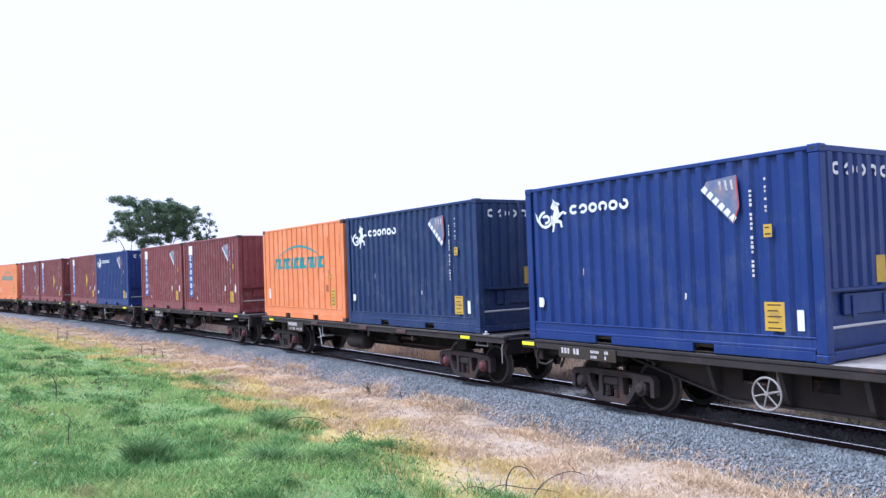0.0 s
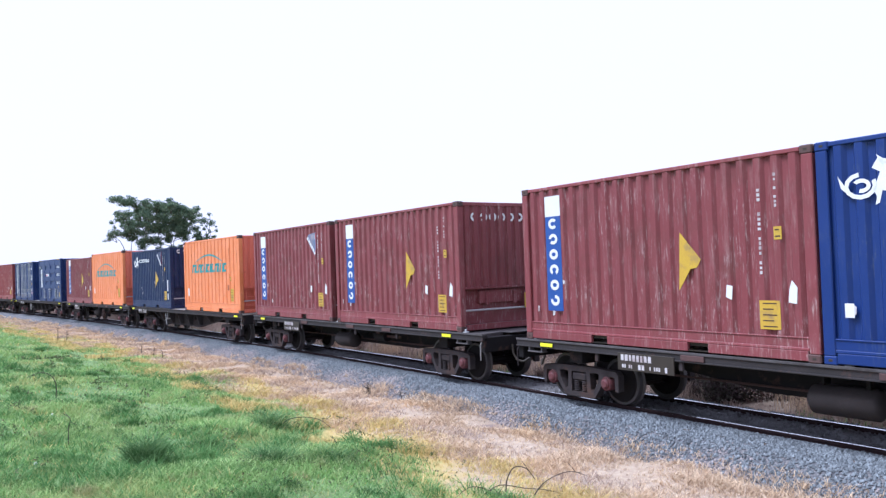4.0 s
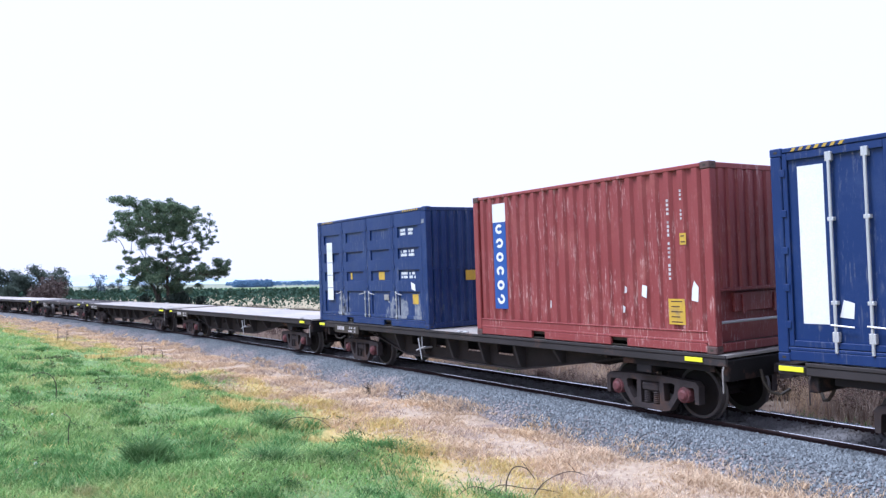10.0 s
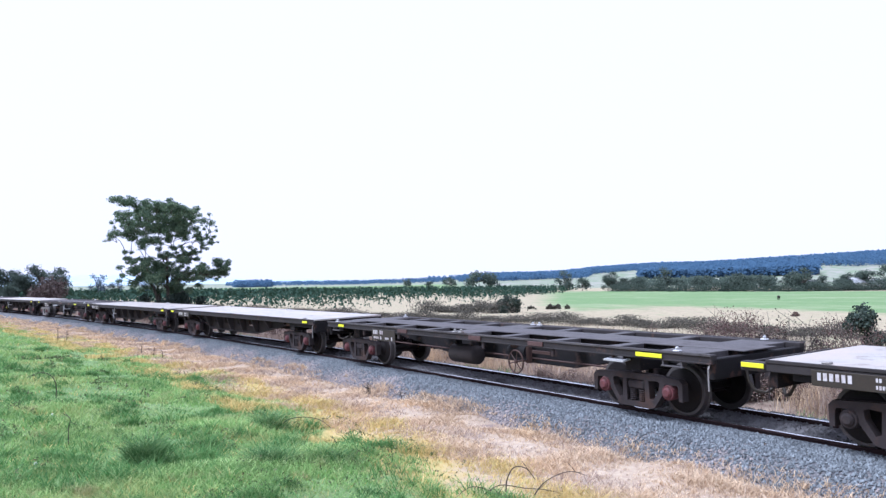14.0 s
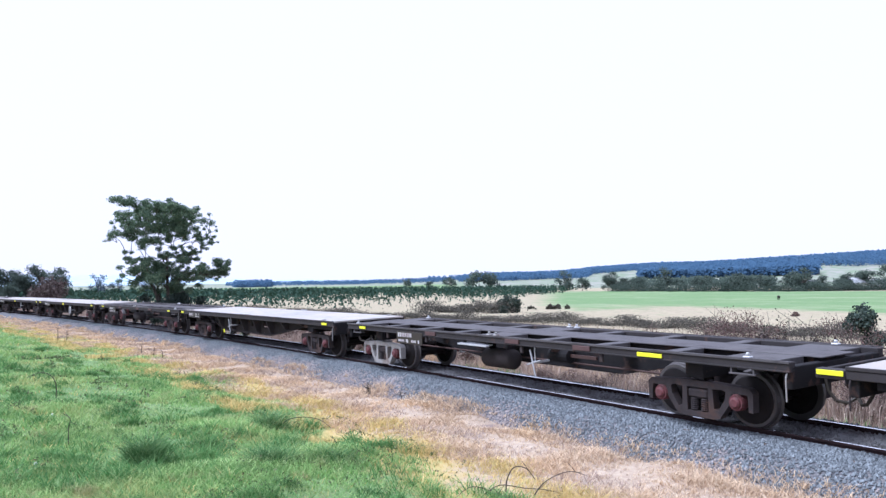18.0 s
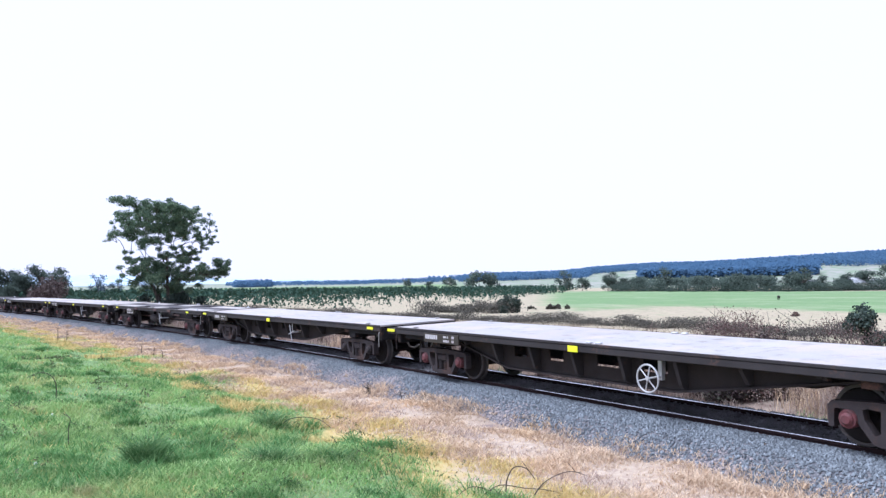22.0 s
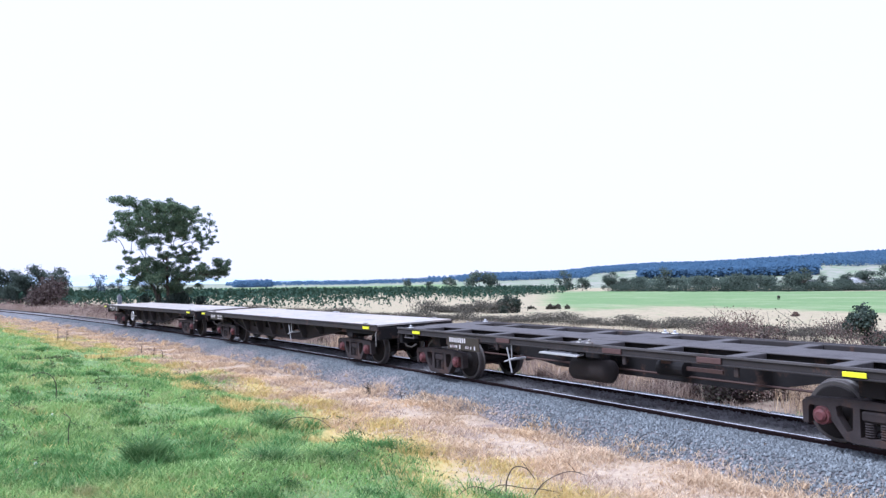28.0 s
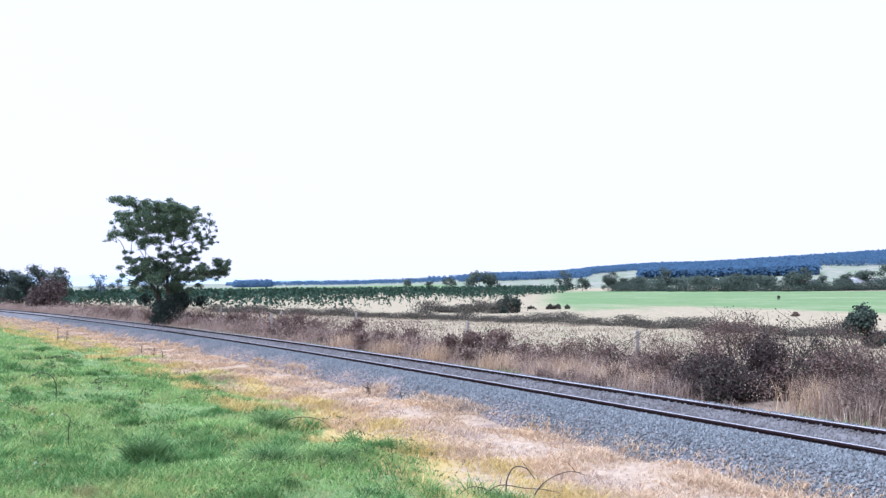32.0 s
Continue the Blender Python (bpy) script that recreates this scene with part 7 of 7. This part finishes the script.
# ---- field trees, hedgerows and far woods ----
def field_tree(name, x, y, h, w, n, mat, label, seed, group="trees of the far fields", open_crown=0.35, low=0.32):
    rng, rr = np.random.default_rng(seed + 900), random.Random(seed + 900)
    z0 = float(land(np.array([x]), np.array([y]))[0])
    ob = tagged(new(name), label, "tree", group)
    g = Geo()
    limb(g, (x, y, z0 - 0.2), (x + rr.uniform(-.05, .05) * w, y, z0 + h * 0.45), 0.03 * h, 0.018 * h, rr, 0.03, 4)
    lobes = []
    for j in range(14):
        lx, lz = rr.uniform(-0.5, 0.5), rr.uniform(low, 1.0)
        r = rr.uniform(0.15, 0.24) * w
        wide = 1.0 - 0.5 * max(0, lz - 0.7) / 0.3
        p = (x + lx * wide * (w - r), y + rr.uniform(-0.4, 0.4) * w, z0 + lz * h - r * 0.6, r)
        lobes.append(p)
        limb(g, (x, y, z0 + h * 0.35), p[:3], 0.014 * h, 0.006 * h, rr, 0.06, 3)
    part("trunk", g, M["bark"], ob)
    c = cloud(lobes, n, rng, 0.75, open_crown)
    v, f = leaves(c, (0.036 if n < 2000 else 0.021) * w * rng.uniform(0.6, 1.3, n), rng, lay=0.5)
    part("crown", raw_mesh("crown", v, f, mat), None, ob)
    return ob


for k, (x, y, h, w) in enumerate(((-70, 121, 6.2, 7.5), (-67, 124, 5.2, 6.0), (-66.5, 122, 5.8, 5.6), (-62.5, 123, 6.6, 7.0), (-66, 119, 3.4, 5.0), (-75, 120, 6.4, 7.5), (-80, 121, 6.0, 7.0))):
    field_tree("windbreak_tree", x, y, h, w, 9000, M["darkleaf"], "dark evergreen tree in the group beyond the plantation", k, "evergreen group beside the line", 0.15, low=0.40)
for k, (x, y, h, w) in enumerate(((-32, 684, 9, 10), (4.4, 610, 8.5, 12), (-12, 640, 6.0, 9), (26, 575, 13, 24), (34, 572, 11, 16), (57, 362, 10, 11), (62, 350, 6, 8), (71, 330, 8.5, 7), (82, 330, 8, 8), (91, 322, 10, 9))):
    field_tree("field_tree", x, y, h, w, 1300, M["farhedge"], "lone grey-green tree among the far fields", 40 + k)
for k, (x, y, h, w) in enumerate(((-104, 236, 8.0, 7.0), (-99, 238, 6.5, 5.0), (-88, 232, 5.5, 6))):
    field_tree("hazy_tree", x, y, h, w, 1300, M["hazeleaf"], "slender tree far beyond the plantation, blue haze in its colour", 20 + k, low=0.4)
HEDGE_LINE = [(70, 326), (100, 296), (125, 276), (152, 277), (190, 262)]
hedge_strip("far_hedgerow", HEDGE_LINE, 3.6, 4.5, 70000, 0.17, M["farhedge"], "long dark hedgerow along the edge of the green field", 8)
hl = np.array(HEDGE_LINE, float)
for k in range(26):
    rr = random.Random(k + 300)
    t = k / 25 * (len(hl) - 1)
    i = min(int(t), len(hl) - 2)
    p = hl[i] + (hl[i + 1] - hl[i]) * (t - i)
    h = rr.uniform(4.5, 7.5) + (3.5 if k in (9, 14, 19, 20) else 0)
    field_tree("hedgerow_tree", p[0] + rr.uniform(-3, 3), p[1] + rr.uniform(4, 16), h, h * rr.uniform(1.0, 1.5), 5200, M["farhedge"], "rounded grey-green hedgerow tree at the far side of the green field", 70 + k, "hedgerow trees")


def far_wood(name, n, place, hmin, hmax, mat, label, m=16):
    """Many small trees, each a loose clump of leaf masses."""
    rng = np.random.default_rng(n)
    x, y = place(rng, n)
    h = rng.uniform(hmin, hmax, n)
    t, a = rng.random((n, m)), rng.random((n, m)) * 6.2832
    rad = 0.42 * h[:, None] * np.sin(np.pi * (0.15 + 0.8 * t)) * rng.random((n, m)) ** 0.5
    c = np.stack([x[:, None] + rad * np.cos(a), y[:, None] + rad * np.sin(a), land(x, y)[:, None] + h[:, None] * (0.1 + 0.9 * t)], -1).reshape(-1, 3)
    v, f = leaves(c, np.repeat(0.17 * h, m) * rng.uniform(0.6, 1.3, n * m), rng, lay=0.72)
    tagged(new(name, raw_mesh(name, v, f, mat)), label, "woodland", kind="stuff")


def polar(rng, n, a0, a1, r0, r1):
    a, r = rng.uniform(a0, a1, n), np.sqrt(rng.uniform(r0 * r0, r1 * r1, n))
    return r * np.sin(a), r * np.cos(a)


def hill_wood(rng, n):
    """Places on the wooded slope: open fields are left below it."""
    x, y = polar(rng, 2 * n, 0.02, 0.62, 1060, 1980)
    r, az = np.hypot(x, y), np.arctan2(x, y)
    foot = np.interp(az, [0.02, 0.18, 0.19, 0.255, 0.265, 0.44, 0.45, 0.62], [1150, 1150, 1380, 1380, 1080, 1080, 1230, 1230]) + 40 * np.sin(az * 60)
    ok = r > foot
    return x[ok][:n], y[ok][:n]


far_wood("hill_wood", 22000, hill_wood, 6, 11, M["farwood"], "dense wood covering the distant ridge, tinted blue for haze", 10)
# crest leaves carry a lighter painted haze than the slope below
far_wood("crest_trees", 900, lambda rng, n: polar(rng, n, -0.02, 0.62, 1860, 1985), 7, 13, M["crestwood"], "rounded trees along the crest of the ridge, painted blue for haze", 30)
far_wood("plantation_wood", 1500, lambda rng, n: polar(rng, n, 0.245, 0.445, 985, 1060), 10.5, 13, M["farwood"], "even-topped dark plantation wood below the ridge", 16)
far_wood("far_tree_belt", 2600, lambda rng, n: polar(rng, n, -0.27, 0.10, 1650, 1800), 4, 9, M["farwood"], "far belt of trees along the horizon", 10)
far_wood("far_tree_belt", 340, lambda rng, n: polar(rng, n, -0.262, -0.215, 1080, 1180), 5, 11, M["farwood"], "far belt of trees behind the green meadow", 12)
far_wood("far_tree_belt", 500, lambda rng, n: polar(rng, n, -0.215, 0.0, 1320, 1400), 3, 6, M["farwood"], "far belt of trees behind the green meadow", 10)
far_wood("valley_tree_belt", 200, lambda rng, n: polar(rng, n, 0.24, 0.40, 560, 640), 4, 7, M["farhedge"], "scattered trees below the wooded ridge", 20)


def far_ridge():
    """Low hills along the horizon, with distance haze put into their colour."""
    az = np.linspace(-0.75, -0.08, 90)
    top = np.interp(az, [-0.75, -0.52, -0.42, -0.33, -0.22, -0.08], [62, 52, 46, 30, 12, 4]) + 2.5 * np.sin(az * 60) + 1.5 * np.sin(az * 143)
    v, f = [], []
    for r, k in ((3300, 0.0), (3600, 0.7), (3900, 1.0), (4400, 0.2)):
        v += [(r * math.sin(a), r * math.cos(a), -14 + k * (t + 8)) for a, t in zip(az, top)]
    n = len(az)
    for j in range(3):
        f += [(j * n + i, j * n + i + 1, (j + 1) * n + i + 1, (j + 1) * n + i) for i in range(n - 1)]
    tagged(new("backdrop_ridge", raw_mesh("backdrop_ridge", np.array(v), np.array(f), M["ridge"], True)), "low hills along the horizon, painted pale blue for haze", "hills", kind="structure")


far_ridge()


def cottage(x, y, w, d, h, turn, label):
    z0 = float(land(np.array([x]), np.array([y]))[0])
    c = tagged(new("cottage"), label, "house", "far cottages")
    c.matrix_basis = pose(x, y, z0, 0, 0, turn)
    part("wall", Geo().box(-w / 2, w / 2, -d / 2, d / 2, -0.3, h), M["cottage"], c)
    e = 0.35
    part("roof", Geo().prism_x([(-d / 2 - e, h - 0.15), (d / 2 + e, h - 0.15), (d / 2 + e, h), (0, h + d * 0.32), (-d / 2 - e, h)], -w / 2 - e, w / 2 + e), M["roof"], c)
    for k in (-0.3, 0.0, 0.3):
        win = part("window", Geo().box(k * w - 0.5, k * w + 0.5, -d / 2 - 0.05, -d / 2 + 0.02, 1.0, 2.0), M["ink"], c)


cottage(152, 290, 10, 6, 2.6, 12, "small white far cottage with a grey iron roof")
cottage(137, 296, 7, 5, 2.4, -8, "small white far cottage with a grey iron roof")
cottage(160, 288, 8, 5, 2.4, 30, "small white far shed with a grey iron roof")


def cow(x, y, turn, k):
    z0 = float(land(np.array([x]), np.array([y]))[0])
    c = tagged(new("cow"), "black beast grazing alone on green pasture", "cow", "grazing cattle")
    c.matrix_basis = pose(x, y, z0, 0, 0, turn) @ Matrix.Diagonal((k, k, k, 1))
    part("body", Geo().lathe([(0, -0.85), (0.28, -0.80), (0.38, -0.5), (0.40, 0.2), (0.36, 0.6), (0.22, 0.82), (0, 0.85)], 12, "x", (0, 0, 0.98)), M["cattle"], c, smooth=True)
    part("head", Geo().lathe([(0, -0.28), (0.13, -0.24), (0.15, -0.02), (0.09, 0.22), (0, 0.25)], 10, "x", (1.10, 0, 1.15)).tube((0.7, 0, 1.1), (1.0, 0, 1.18), 0.18, 0.13, 9), M["cattle"], c, smooth=True)
    for sx in (-0.6, 0.6):
        for sy in (-0.2, 0.2):
            part("leg", Geo().tube((sx, sy, -0.05), (sx, sy, 0.8), 0.06, 0.10, 7), M["cattle"], c)
    part("tail", Geo().tube((-0.85, 0, 1.15), (-0.95, 0, 0.5), 0.025, 0.02, 6), M["cattle"], c)


cow(64.5, 151.2, 80, 0.62)
cow(-22, 690, 10, 1.0)
cow(-25, 700, 160, 1.0)

# posts of an old fence behind the track
for k, s in enumerate((31.0, 34.5, 18.0, 43.0, 9.6, 26.5)):
    x, y = on_bank(s, -6.4 if k else -4.2)
    z0 = float(land(np.array([x]), np.array([y]))[0])
    p = new("fence_post", Geo().box(-0.05, 0.05, -0.05, 0.05, -0.1, 1.05 + 0.06 * (k % 3), 0.012).mesh("fence_post", M["wood"]))
    p.matrix_basis = pose(x, y, z0, 2 * (k % 3) - 2, 1.5 * (k % 2), 20 * k)
    tagged(p, "weathered silver-grey timber fence post in the bank grass", "fence post", "old fence posts")
for k, (x, y) in enumerate(((-6.6, 13.2), (-4.9, 9.4), (-6.6, 9.1))):
    z0 = float(land(np.array([x]), np.array([y]))[0])
    g = Geo()
    for j in range(6):
        a = j * 1.047
        g.prism([(0, 0.09), (0.02 * math.cos(a), 0.09 + 0.02 * math.sin(a)), (0.02 * math.cos(a + 0.8), 0.09 + 0.02 * math.sin(a + 0.8))], -0.006, 0.006)
    p = new("wild_flower", g.tube((0, 0, -0.01), (0, 0, 0.09), 0.002, n=4).mesh("wild_flower", M["flower"]))
    p.matrix_basis = pose(x, y, z0, -25, 0, 0)
    tagged(p, "small white wild flower in the meadow", "flower", "white wild flowers")

# ---- movement ----
def travelled(t):
    """Metres that the train has run since the start."""
    return 107.75282 * (t / 10) + 0.01915 * (t / 10) ** 2 + 0.671732 * (t / 10) ** 3


def on_line(s_front, s_rear):
    """Pose of a body carried between two points of the line."""
    (xf, yf, _), (xr, yr, _) = line(s_front), line(s_rear)
    return Matrix.Translation(((xf + xr) / 2, (yf + yr) / 2, 0)) @ pose(0, 0, 0, 0, 0, math.degrees(math.atan2(yf - yr, xf - xr))) @ pose(0, 0, 0, math.degrees(CANT))


def motions():
    times = [0.5 * i for i in range(65)]
    centres, bases = [], []
    for i, w in enumerate(WAGONS):
        centres.append(CENTRES[i])
        bases.append(HALF_SPAN[TYPES[i]])

    def wagon_pose(i, t):
        s = centres[i] - travelled(t)
        return on_line(s - bases[i], s + bases[i])

    for i, w in enumerate(WAGONS):
        walk(w, [(t, wagon_pose(i, t)) for t in times])
        for b in [c for c in w.children if c.name.split(".")[0] == "bogie"]:
            bx = b.matrix_basis.translation.x
            rows = []
            for t in times:
                s = centres[i] - travelled(t) - bx
                local = wagon_pose(i, t).inverted() @ on_line(s - HALF_BASE, s + HALF_BASE)
                rows.append((t, Matrix.Translation((bx, 0, 0)) @ pose(0, 0, 0, 0, 0, math.degrees(local.to_euler().z))))
            walk(b, rows)
            for wh in [c for c in b.children if c.name.split(".")[0] == "wheelset"]:
                at = wh.matrix_basis.translation.copy()
                turn = lambda t: Matrix.Translation(at) @ pose(0, 0, 0, 0, math.degrees(travelled(t) / 0.4255) % 360, 0)
                near = [k / 30 for k in range(961) if -14 < centres[i] - travelled(k / 30) < 52]
                first, end = (near[0], near[-1]) if near else (0, 32)
                rows = [(t, turn(t)) for t in near]
                if first > 0.01:
                    rows = [(0, turn(first))] + rows
                if end < 31.99:
                    rows = rows + [(32, turn(end))]
                walk(wh, rows)
    for c, i, u in LOADS:
        dx = centres[i] - u
        walk(c, [(t, wagon_pose(i, t) @ pose(dx, 0, 1.1365)) for t in times])


motions()
